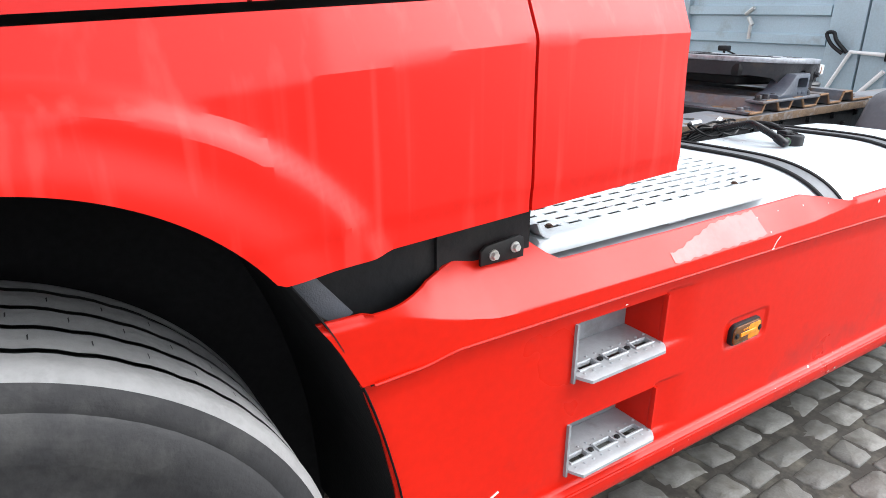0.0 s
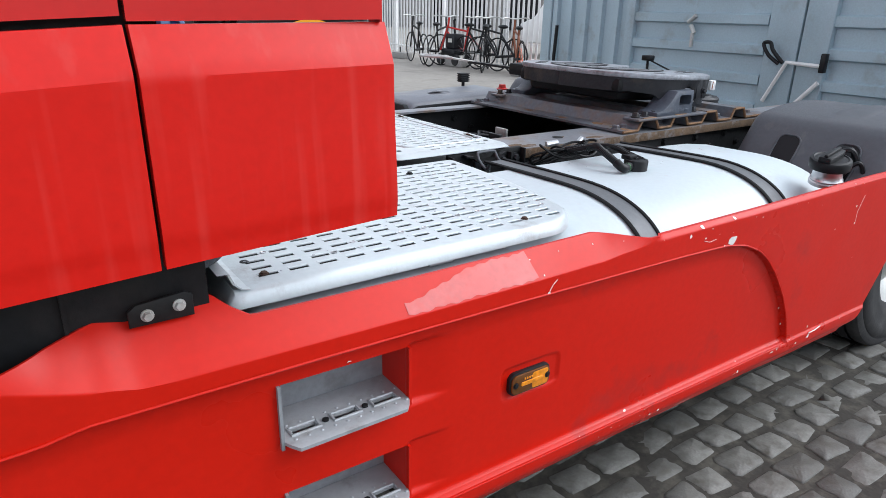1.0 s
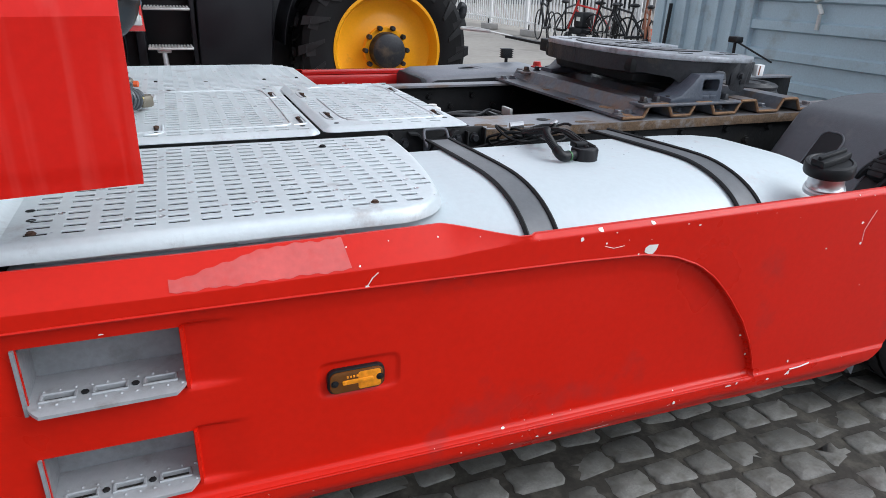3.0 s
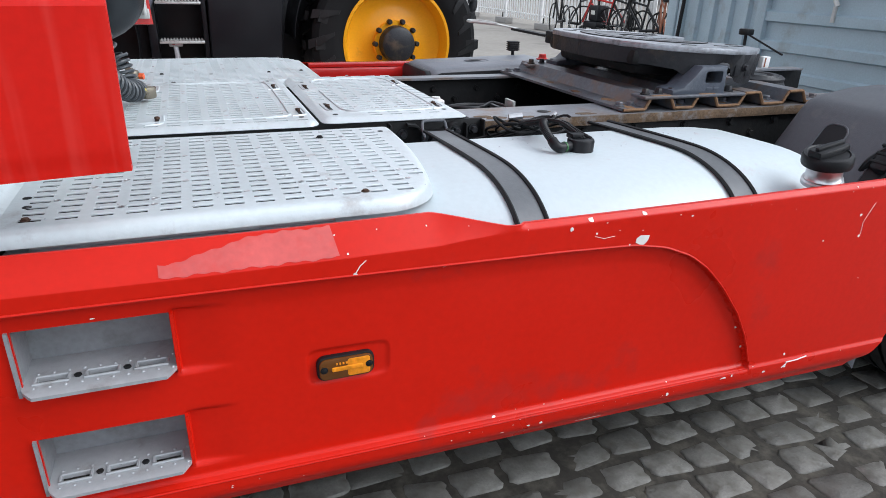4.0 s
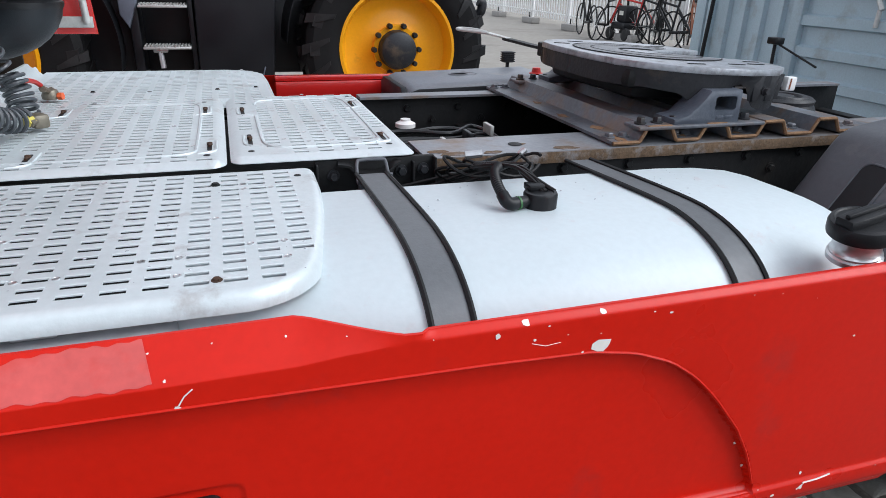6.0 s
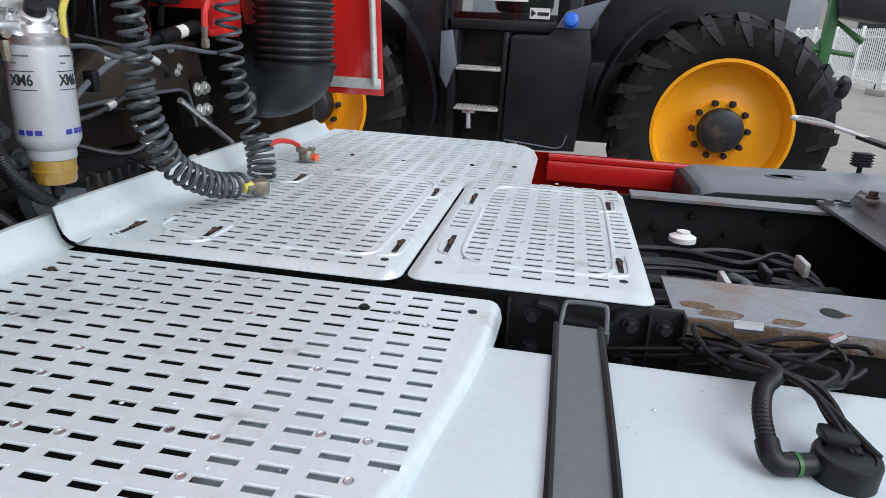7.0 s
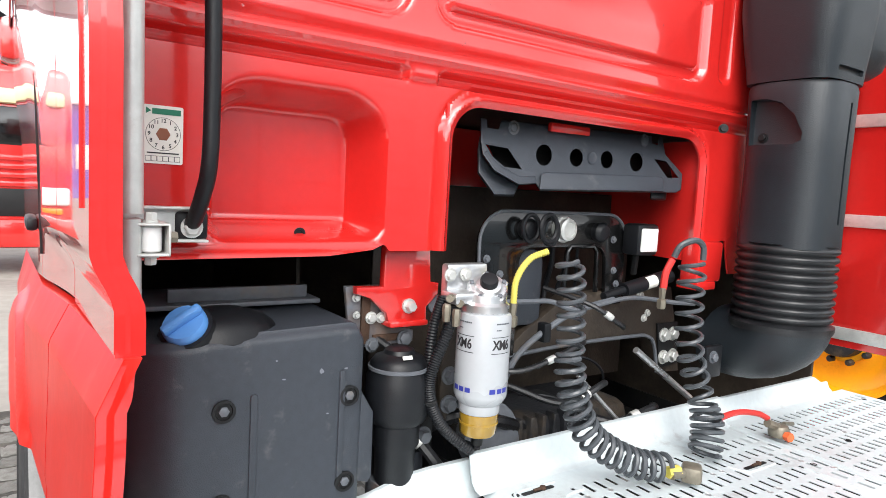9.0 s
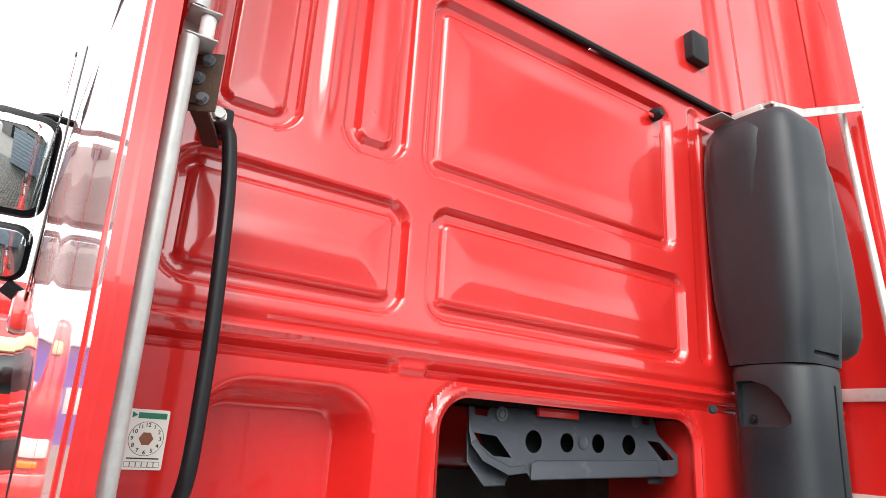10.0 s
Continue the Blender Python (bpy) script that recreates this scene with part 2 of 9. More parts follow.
PURPLE = mat("violet_cladding", (0.13, 0.12, 0.38), 0.6, var=0.06)
PALESTRIP = mat("pale_red_strip", (0.56, 0.082, 0.074), 0.4, coat=0.0, var=0.16, scale=6, dirt=(0.57, 0.05, 0.04), dirt_amount=0.45, dirt_scale=18)
GLOSSBLACK = mat("gloss_black_paint", (0.005, 0.0052, 0.0055), 0.16, coat=0.5, var=0.15, scale=6, dirt=(0.03, 0.028, 0.026), dirt_amount=0.12, dirt_scale=20)
CHIP = mat("bare_chip", (0.75, 0.72, 0.68), 0.6, var=0.1)


def glass(name, color, rough=0.02, alpha=None):
    m = bpy.data.materials.new(name)
    m.use_nodes = True
    b = m.node_tree.nodes["Principled BSDF"]
    b.inputs["Base Color"].default_value = (*color, 1)
    b.inputs["Roughness"].default_value = rough
    b.inputs["Transmission Weight"].default_value = 1.0
    b.inputs["IOR"].default_value = 1.45
    return m


GLASS = glass("window_glass", (0.75, 0.85, 0.85))
MIRROR = mat("mirror_glass", (0.75, 0.78, 0.80), 0.03, metal=1.0, var=0.02, rough_var=0.01)


# ---- building helpers ----
PLACE = {}


def thing(name, at, label, category, group="", kind=""):
    ob = new(name)
    ob.location = at
    ob.empty_display_size = 0.1
    PLACE[ob.name] = Vector(at)
    return tagged(ob, label, category, group, kind)


class Shape:
    """Vertices and faces of one mesh, in world metres."""

    def __init__(self):
        self.v, self.f = [], []

    def add(self, verts, faces, m=None):
        k = len(self.v)
        if m is not None:
            verts = [m @ Vector(p) for p in verts]
        self.v += [tuple(p) for p in verts]
        self.f += [tuple(i + k for i in f) for f in faces]
        return self

    def bm(self, b, m=None):
        b.verts.index_update()
        self.add([v.co[:] for v in b.verts], [[v.index for v in f.verts] for f in b.faces], m)
        b.free()
        return self

    def box(self, lo, hi, bevel=0.0, m=None, seg=2, taper=None):
        b = bmesh.new()
        bmesh.ops.create_cube(b, size=1)
        c = [(lo[i] + hi[i]) / 2 for i in range(3)]
        s = [hi[i] - lo[i] for i in range(3)]
        for v in b.verts:
            top = v.co.z > 0
            v.co = Vector([c[i] + s[i] * v.co[i] * (taper[i] if taper and top and i < 2 else 1) for i in range(3)])
        if bevel:
            bmesh.ops.bevel(b, geom=b.edges[:], offset=min(bevel, min(s) * 0.49), segments=seg, affect="EDGES", profile=0.5)
        return self.bm(b, m)

    def prism(self, outline, lo, hi, axis="z", bevel=0.0, m=None):
        """An outline in a plane, given depth along axis. Outline axes: z -> (x,y), y -> (x,z), x -> (y,z)."""
        b = bmesh.new()
        put = {"z": lambda a, c, d: (a, c, d), "y": lambda a, c, d: (a, d, c), "x": lambda a, c, d: (d, a, c)}[axis]
        low = [b.verts.new(put(a, c, lo)) for a, c in outline]
        high = [b.verts.new(put(a, c, hi)) for a, c in outline]
        n = len(outline)
        b.faces.new(low), b.faces.new(high)
        for i in range(n):
            b.faces.new((low[i], low[(i + 1) % n], high[(i + 1) % n], high[i]))
        bmesh.ops.recalc_face_normals(b, faces=b.faces[:])
        if bevel:
            es = [e for e in b.edges if len({v in low for v in e.verts}) == 1]
            bmesh.ops.bevel(b, geom=es, offset=bevel, segments=2, affect="EDGES", profile=0.5)
        return self.bm(b, m)

    def lathe(self, profile, m=None, n=32, closed=True):
        """Profile of (radius, height) turned round z."""
        v, f = [], []
        for r, h in profile:
            for i in range(n):
                a = 2 * math.pi * i / n
                v.append((r * math.cos(a), r * math.sin(a), h))
        for j in range(len(profile) - 1):
            for i in range(n):
                k = (i + 1) % n
                f.append((j * n + i, j * n + k, (j + 1) * n + k, (j + 1) * n + i))
        if closed:
            f.append(tuple(range(n))[::-1])
            f.append(tuple((len(profile) - 1) * n + i for i in range(n)))
        return self.add(v, f, m)

    def tube(self, pts, r, n=8, flat=None, m=None, cap=True):
        """A round (or flat) bar swept along points. flat: (half width, half thickness) with up as z."""
        pts = [Vector(p) for p in pts]
        v, f = [], []
        side = None
        for i, p in enumerate(pts):
            d = (pts[min(i + 1, len(pts) - 1)] - pts[max(i - 1, 0)])
            d = d.normalized() if d.length > 1e-9 else Vector((1, 0, 0))
            if side is None:
                ref = Vector((0, 0, 1)) if abs(d.z) < 0.9 else Vector((1, 0, 0))
                side = d.cross(ref).normalized()
            else:
                side = (side - d * side.dot(d)).normalized()
            up = side.cross(d)
            rr = r[i] if isinstance(r, (list, tuple)) else r
            if flat:
                for a, c in ((-1, -1), (1, -1), (1, 1), (-1, 1)):
                    v.append(p + side * a * flat[0] + up * c * flat[1])
            else:
                for k in range(n):
                    t = 2 * math.pi * k / n
                    v.append(p + side * math.cos(t) * rr + up * math.sin(t) * rr)
        n = 4 if flat else n
        for i in range(len(pts) - 1):
            for k in range(n):
                q = (k + 1) % n
                f.append((i * n + k, i * n + q, (i + 1) * n + q, (i + 1) * n + k))
        if cap:
            f.append(tuple(range(n))[::-1])
            f.append(tuple((len(pts) - 1) * n + k for k in range(n)))
        return self.add(v, f, m)

    def sphere(self, c, r, m=None, seg=16):
        b = bmesh.new()
        bmesh.ops.create_uvsphere(b, u_segments=seg, v_segments=seg // 2, radius=1)
        rr = r if isinstance(r, (list, tuple)) else (r, r, r)
        for v in b.verts:
            v.co = Vector((c[0] + v.co.x * rr[0], c[1] + v.co.y * rr[1], c[2] + v.co.z * rr[2]))
        return self.bm(b, m)


def part(name, shape, material, parent=None, label="", smooth=38, kind="", mats=None):
    """One mesh object from a Shape, under a thing or part; its origin lies in its middle."""
    v = np.array(shape.v, dtype=float)
    c = Vector((v.min(0) + v.max(0)) / 2)
    me = bpy.data.meshes.new(name)
    me.from_pydata((v - np.array(c)).tolist(), [], shape.f)
    b = bmesh.new()
    b.from_mesh(me)
    bmesh.ops.recalc_face_normals(b, faces=b.faces[:])
    lim = radians(smooth)
    for e in b.edges:
        if len(e.link_faces) == 2:
            e.smooth = e.calc_face_angle(0) < lim
    for f in b.faces:
        f.smooth = True
    b.to_mesh(me)
    b.free()
    me.materials.append(material)
    ob = new(name, me)
    PLACE[ob.name] = c
    if parent is not None:
        ob.parent = parent
        ob.location = c - PLACE[parent.name]
    else:
        ob.location = c
    if label:
        ob["label"] = label
    if kind:
        ob["kind"] = kind
    return ob


def again(ob, offset, parent=None, turn=None):
    """A further object on the same mesh, moved by offset."""
    o = ob.copy()
    scene.collection.objects.link(o)
    if parent is not None:
        o.parent = parent
    PLACE[o.name] = PLACE[ob.name] + Vector(offset)
    base = PLACE[o.parent.name] if o.parent else Vector()
    o.location = PLACE[o.name] - base
    if turn:
        o.rotation_euler = [radians(a) for a in turn]
    return o


def axis_m(at, direction):
    """A frame at a point whose z runs along direction."""
    return Matrix.Translation(at) @ Vector(direction).to_track_quat("Z", "Y").to_matrix().to_4x4()


def smoothstep(a, b, x):
    t = min(1.0, max(0.0, (x - a) / (b - a)))
    return t * t * (3 - 2 * t)


def lerp_list(rows, x):
    """Piecewise-linear value through rows of (x, value)."""
    if x <= rows[0][0]:
        return rows[0][1]
    for (a, p), (b, q) in zip(rows, rows[1:]):
        if x <= b:
            return p + (q - p) * (x - a) / (b - a)
    return rows[-1][1]


def round_rect(y, z, y0, y1, z0, z1, r):
    """Signed distance to a rounded rectangle, negative inside."""
    cy, cz = (y0 + y1) / 2, (z0 + z1) / 2
    qy, qz = abs(y - cy) - (y1 - y0) / 2 + r, abs(z - cz) - (z1 - z0) / 2 + r
    return math.hypot(max(qy, 0), max(qz, 0)) + min(max(qy, qz), 0) - r


def rr_outline(a0, a1, b0, b1, r, n=5):
    """Corner-rounded rectangle outline; r may be four radii, from (a0,b0) round by (a1,b0)."""
    rs = r if isinstance(r, (list, tuple)) else (r,) * 4
    out = []
    for (ca, cb, sa, sb, st), q in zip(((a0, b0, 1, 1, 180), (a1, b0, -1, 1, 270), (a1, b1, -1, -1, 0), (a0, b1, 1, -1, 90)), rs):
        for i in range(n + 1):
            t = radians(st + 90 * i / n)
            out.append((ca + sa * q + q * math.cos(t), cb + sb * q + q * math.sin(t)))
    return out


def bezier(p, n=24):
    """A smooth line through points (Catmull-Rom)."""
    p = [Vector(q) for q in p]
    q = [2 * p[0] - p[1], *p, 2 * p[-1] - p[-2]]
    out = []
    for i in range(1, len(q) - 2):
        for k in range(n):
            t = k / n
            a, b, c, d = q[i - 1:i + 3]
            out.append(0.5 * (2 * b + (c - a) * t + (2 * a - 5 * b + 4 * c - d) * t * t + (3 * b - a - 3 * c + d) * t ** 3))
    return out + [p[-1]]


def sheet(us, vs, place, keep=None, thick=None):
    """A sheet over u and v lines; keep says which cells stay; thick is an offset vector for a second skin with rims."""
    s = Shape()
    idx = {}
    cells = []
    for i in range(len(us) - 1):
        for j in range(len(vs) - 1):
            if keep is None or keep((us[i] + us[i + 1]) / 2, (vs[j] + vs[j + 1]) / 2):
                cells.append((i, j))
    cellset = set(cells)

    def vid(i, j, layer):
        k = (i, j, layer)
        if k not in idx:
            idx[k] = len(s.v)
            p = Vector(place(us[i], vs[j]))
            s.v.append(tuple(p + Vector(thick) * layer) if thick else tuple(p))
        return idx[k]

    for i, j in cells:
        s.f.append((vid(i, j, 0), vid(i + 1, j, 0), vid(i + 1, j + 1, 0), vid(i, j + 1, 0)))
        if thick:
            s.f.append((vid(i, j, 1), vid(i, j + 1, 1), vid(i + 1, j + 1, 1), vid(i + 1, j, 1)))
            for di, dj, a, b in ((-1, 0, (i, j), (i, j + 1)), (1, 0, (i + 1, j + 1), (i + 1, j)), (0, -1, (i + 1, j), (i, j)), (0, 1, (i, j + 1), (i + 1, j + 1))):
                if (i + di, j + dj) not in cellset:
                    s.f.append((vid(*a, 0), vid(*b, 0), vid(*b, 1), vid(*a, 1)))
    return s


def steps(a, b, d, extra=()):
    n = max(1, round((b - a) / d))
    vals = sorted([a + (b - a) * i / n for i in range(n + 1)] + [e for e in extra if a < e < b])
    out = [vals[0]]
    for x in vals[1:]:
        if x - out[-1] > 1e-4:
            out.append(x)
    return out


def cut(shape, cutters):
    """The shape with the cutters' volumes taken out of it."""
    temp = []
    for sh in [shape] + cutters:
        me = bpy.data.meshes.new("temp")
        me.from_pydata(sh.v, [], sh.f)
        b = bmesh.new()
        b.from_mesh(me)
        bmesh.ops.remove_doubles(b, verts=b.verts[:], dist=1e-6)
        bmesh.ops.recalc_face_normals(b, faces=b.faces[:])
        b.to_mesh(me)
        b.free()
        o = bpy.data.objects.new("temp", me)
        scene.collection.objects.link(o)
        temp.append(o)
    for o in temp[1:]:
        md = temp[0].modifiers.new("cut", "BOOLEAN")
        md.operation, md.solver, md.object = "DIFFERENCE", "EXACT", o
    me = bpy.data.meshes.new_from_object(temp[0].evaluated_get(bpy.context.evaluated_depsgraph_get()))
    out = Shape()
    out.v = [tuple(v.co) for v in me.vertices]
    out.f = [tuple(p.vertices) for p in me.polygons]
    for o in temp:
        bpy.data.objects.remove(o)
    return out


def bolt_shape(at, direction, r, h, washer=True):
    s = Shape()
    m = axis_m(at, direction)
    if washer:
        s.lathe([(r * 1.35, 0), (r * 1.35, h * 0.25), (r * 0.8, h * 0.27)], m, 16)
    s.lathe([(r, 0), (r, h * 0.85), (r * 0.85, h)], m, 6)
    return s


# ---- ground ----
gs = Shape()
gs.add([(-1500, -1500, -0.035), (1500, -1500, -0.035), (1500, 1500, -0.035), (-1500, 1500, -0.035)], [(0, 1, 2, 3)])
tagged(part("ground", gs, YARD), "pale worn concrete and stone yard", "ground", kind="structure")
bed = Shape().box((-3.0, -3.2, -0.06), (8.5, 4.2, 0.003), 0.002)
pavement = tagged(part("pavement", bed, SOIL), "dark soil bed of a stone sett pavement", "pavement", kind="structure")

# ---- the red lorry tractor ----
CY = 2.09
truck = thing("lorry", (1.8, CY, 0.0), "red two-axle lorry tractor with silver catwalk plates parked on setts", "lorry")

# side skirt
SK_TOP = [(0.335, 0.927), (0.36, 0.928), (0.50, 0.930), (0.58, 0.942), (0.66, 0.958), (0.75, 0.967), (0.80, 0.967), (0.835, 0.957), (0.86, 0.936), (0.89, 0.919), (1.2, 0.918),
          (1.5, 0.922), (1.70, 0.926), (1.76, 0.917), (1.86, 0.897), (2.3, 0.902), (3.0, 0.914), (3.44, 0.912)]
CREASE = [(0.3, 0.806), (0.42, 0.806), (0.56, 0.813), (0.62, 0.824), (1.0, 0.826), (1.42, 0.824), (2.0, 0.818), (2.19, 0.812), (2.28, 0.796), (2.36, 0.764), (2.42, 0.722),
          (2.48, 0.662), (2.55, 0.575), (2.60, 0.49), (2.634, 0.40), (2.64, 0.30)]
STEP_X = (0.918, 1.176)
STEP_Z = ((0.657, 0.789), (0.427, 0.556))


SK_FRONT = [(0.30, 0.526), (0.40, 0.523), (0.58, 0.506), (0.69, 0.484), (0.795, 0.455), (0.888, 0.411), (0.92, 0.390), (0.95, 0.374)]
SK_REAR = [(0.298, 3.06), (0.40, 3.16), (0.65, 3.33), (0.90, 3.44)]
SHOULDER = [(0.35, 0.0), (0.46, 0.0), (0.52, 0.018), (0.58, 0.046), (0.64, 0.075), (0.70, 0.096), (0.75, 0.104), (0.80, 0.104), (0.835, 0.094), (0.86, 0.073), (0.89, 0.056), (1.70, 0.056), (1.80, 0.03), (1.90, 0.0)]


def skirt_y(x, z):
    top = lerp_list(SK_TOP, x)
    y = 0.868 - 0.018 * (x - 0.9)
    c = lerp_list(CREASE, x)
    inside = smoothstep(c + 0.003, c - 0.004, z) * smoothstep(0.385, 0.393, z) * (1 if x < 2.64 else 0)
    y += 0.016 * inside
    y += 0.004 * smoothstep(c - 0.006, c - 0.05, z) * smoothstep(2.66, 2.5, x)
    # the sloping shoulder below the top edge
    w = lerp_list(SHOULDER, x)
    if w > 0.002:
        y += 0.9 * max(0.0, z - (top - w)) * min(1.0, w / 0.05)
    else:
        y += 0.012 * smoothstep(top - 0.014, top, z)
    # front facet, folded back towards the wheel
    y += 0.05 * max(0.0, (0.60 + 0.5 * (0.93 - z) * 0.35 - x)) * smoothstep(0.72, 0.84, z)
    # sill: a ledge that stands out, then tucks in below
    y -= 0.007 * smoothstep(0.402, 0.388, z)
    y += 0.035 * smoothstep(0.362, 0.30, z)
    for z0, z1 in STEP_Z:
        if z0 - 0.01 < z < z1 + 0.01 and x > STEP_X[1]:
            y += 0.012 * smoothstep(1.30, STEP_X[1], x) * smoothstep(z0 - 0.01, z0 + 0.004, z) * smoothstep(z1 + 0.01, z1 - 0.004, z)
    d = round_rect(x, z, 1.425, 1.60, 0.572, 0.655, 0.02)
    y += 0.005 * smoothstep(0.004, -0.006, d)
    return y


def skirt_cell(u, v):
    return not (STEP_X[0] < u < STEP_X[1] and any(a < v < b for a, b in STEP_Z))


def skirt_place(u, v):
    """Columns follow the slanted ends, the upper rows follow the top edge."""
    x = u
    for _ in range(3):
        top = lerp_list(SK_TOP, x)
        brk = top - max(0.02, lerp_list(SHOULDER, x))
        z = v if v < 0.83 else 0.83 + (v - 0.83) / 0.035 * (brk - 0.83) if v < 0.865 else brk + (v - 0.865) / 0.065 * (top - brk)
        z -= 0.012 * (x - 0.49) / 2.57 * smoothstep(0.42, 0.312, v)
        if u < 0.88:
            f = lerp_list(SK_FRONT, z)
            x = f + (u - 0.335) / (0.88 - 0.335) * (0.88 - f)
        elif u > 2.65:
            f = lerp_list(SK_REAR, z)
            x = 2.65 + (u - 2.65) / (3.44 - 2.65) * (f - 2.65)
    return (x, skirt_y(x, z), z)


us = steps(0.335, 3.44, 0.0135, STEP_X + (1.42, 1.425, 1.43, 1.595, 1.60, 1.605, 2.638, 2.642) + tuple(2.20 + 0.0065 * i for i in range(70)))
vs = steps(0.312, 0.93, 0.0115, [a for p in STEP_Z for a in p] + [0.385, 0.389, 0.393, 0.398] + [0.40 + 0.0062 * i for i in range(66)] + [0.806, 0.809, 0.811, 0.813, 0.815, 0.817, 0.819, 0.821, 0.823, 0.826, 0.829, 0.863, 0.865, 0.867, 0.925])
skirt = part("side_skirt", sheet(us, vs, skirt_place, skirt_cell, thick=(0, 0.006, 0)), RED_SKIRT, truck, "scuffed red plastic side skirt", smooth=42)

# far side skirt, of which the top and inside show
fs = sheet(steps(0.5, 3.2, 0.05), steps(0.32, 0.93, 0.03), lambda u, v: (u, 3.37 - 0.05 * smoothstep(0.86, 0.95, v), v), thick=(0, 0.006, 0))
part("side_skirt", fs, RED_SKIRT, truck, "red plastic side skirt on the far side")
part("skirt_rail", Shape().box((1.86, 3.285, 0.905), (3.15, 3.335, 0.93), 0.006).box((1.86, 3.27, 0.82), (3.15, 3.284, 0.905), 0.004), RED, truck, "glossy red inner skirt rail")

# step boxes in the skirt
for k, (z0, z1) in enumerate(STEP_Z):
    x0, x1 = STEP_X
    s = Shape()
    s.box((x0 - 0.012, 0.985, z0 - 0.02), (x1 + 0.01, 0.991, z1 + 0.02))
    part("step_back", s, STEPBACK, truck, "aluminium step recess with shade in its colour")
    s = Shape().box((x1 + 0.001, 0.876, z0), (x1 + 0.007, 0.985, z1)).box((x0 - 0.008, 0.89, z1 + 0.001), (x1 + 0.008, 0.985, z1 + 0.006))
    part("step_side", Shape().prism([(0.880, z0), (0.985, z0), (0.985, z1), (0.880, z1)], x0 - 0.008, x0 - 0.002, "x"), STEPBACK, truck, "grey side of a step recess with shade in its colour")
    part("step_cheek", s, RED_SKIRT, truck, "red side wall of a step recess")
    # the tread: a perforated pale grey foot plate
    cx = (x0 + x1) / 2
    slots = [(cx + d, 0.90) for d in (-0.085, 0.0, 0.085)]
    ux = steps(x0 - 0.004, x1 + 0.004, 0.03, [a + e for a, _ in slots for e in (-0.024, 0.024)])
    uy = steps(0.852, 0.984, 0.02, [0.856, 0.861, 0.866, 0.880, 0.893, 0.909])
    tread = sheet(ux, uy, lambda u, v: (cx + (u - cx) * (1 - 0.16 * max(0.0, (0.892 - v) / 0.04) ** 2.2), v, z0 + 0.018 - 0.004 * max(0.0, (0.872 - v) / 0.02) ** 2), lambda u, v: not any(abs(u - a) < 0.024 and abs(v - b) < 0.008 for a, b in slots), thick=(0, 0, -0.007))
    for a, b in slots:
        for q in (-0.028, 0.028):
            tread.tube([(a + q, b - 0.012, z0 + 0.019), (a + q, b + 0.012, z0 + 0.019)], 0.003, 6)
        for q in (-0.012, 0.012):
            tread.tube([(a - 0.03, b + q, z0 + 0.019), (a + 0.03, b + q, z0 + 0.019)], 0.003, 6)
    for i in range(10):
        for b in (0.876, 0.924):
            tread.lathe([(0.0035, 0), (0.002, 0.0025)], Matrix.Translation((x0 + 0.018 + i * 0.026, b, z0 + 0.018)), 8)
    st = part("step_tread", tread, STEPM, truck, "pale grey slotted foot step")
    for d in (-0.042, 0.042):
        part("tread_bolt", bolt_shape((cx + d, 0.90, z0 + 0.018), (0, 0, 1), 0.007, 0.004, False), DARK, st)

# side marker lamp
ly = 0.876
lamp = part("side_marker_lamp", Shape().prism(rr_outline(1.443, 1.567, 0.580, 0.638, 0.018), ly - 0.004, ly + 0.012, "y", 0.003), BLACK, truck, "amber side marker lamp in a black base")
part("lens", Shape().prism(rr_outline(1.447, 1.563, 0.584, 0.634, 0.015), ly - 0.009, ly - 0.002, "y", 0.003), AMBER, lamp, "dark amber ribbed lens")
part("reflector", Shape().prism(rr_outline(1.507, 1.556, 0.588, 0.630, 0.006), ly - 0.0096, ly - 0.006, "y", 0.0004), AMBER2, lamp, "bright orange reflector field")
part("lamp_bar", Shape().prism(rr_outline(1.473, 1.540, 0.604, 0.614, 0.003), ly - 0.0112, ly - 0.006, "y", 0.0008), AMBER2, lamp, "bright orange inner bar")
for k in range(4):
    part("lens_rib", Shape().box((1.482 + 0.007 * k, ly - 0.0105, 0.619), (1.486 + 0.007 * k, ly - 0.006, 0.624), 0.0005), AMBER2, lamp)
for a in (1.457, 1.554):
    part("screw", bolt_shape((a, ly - 0.009, 0.610), (0, -1, 0), 0.006, 0.003), DARK, lamp)

# beads along the pressed edge of the lower panel
bead = Shape().tube([(x, 0.868 - 0.018 * (x - 0.9) + 0.001, lerp_list(CREASE, x) + 0.004) for x in steps(0.465, 2.63, 0.02)], 0.0032, 6)
part("skirt_bead", bead, RED_SKIRT, skirt, "fine raised edge of the pressed panel")
# thin dark line following the crease just below its raised edge
part("skirt_groove", Shape().tube([(x, 0.868 - 0.018 * (x - 0.9) + 0.0150, lerp_list(CREASE, x) - 0.0035) for x in steps(0.465, 2.18, 0.02)], 0.0022, 6), DARK, skirt, "thin dark line below the pressed edge")
part("skirt_bead", Shape().tube([(x, 0.868 - 0.018 * (x - 0.9) - 0.001, 0.386) for x in steps(0.53, 3.10, 0.04)], 0.0035, 6), RED_SKIRT, skirt, "fine raised edge of the lower sill")
part("battery_box", Shape().box((0.90, 0.930, 0.835), (1.53, 1.045, 0.893), 0.02, seg=3).box((0.93, 1.0, 0.42), (1.50, 1.58, 0.83), 0.07, seg=4), mat("pale_box_plastic", (0.38, 0.39, 0.41), 0.5, var=0.12, scale=4, bump=0.1), truck, "pale grey box below the plate")
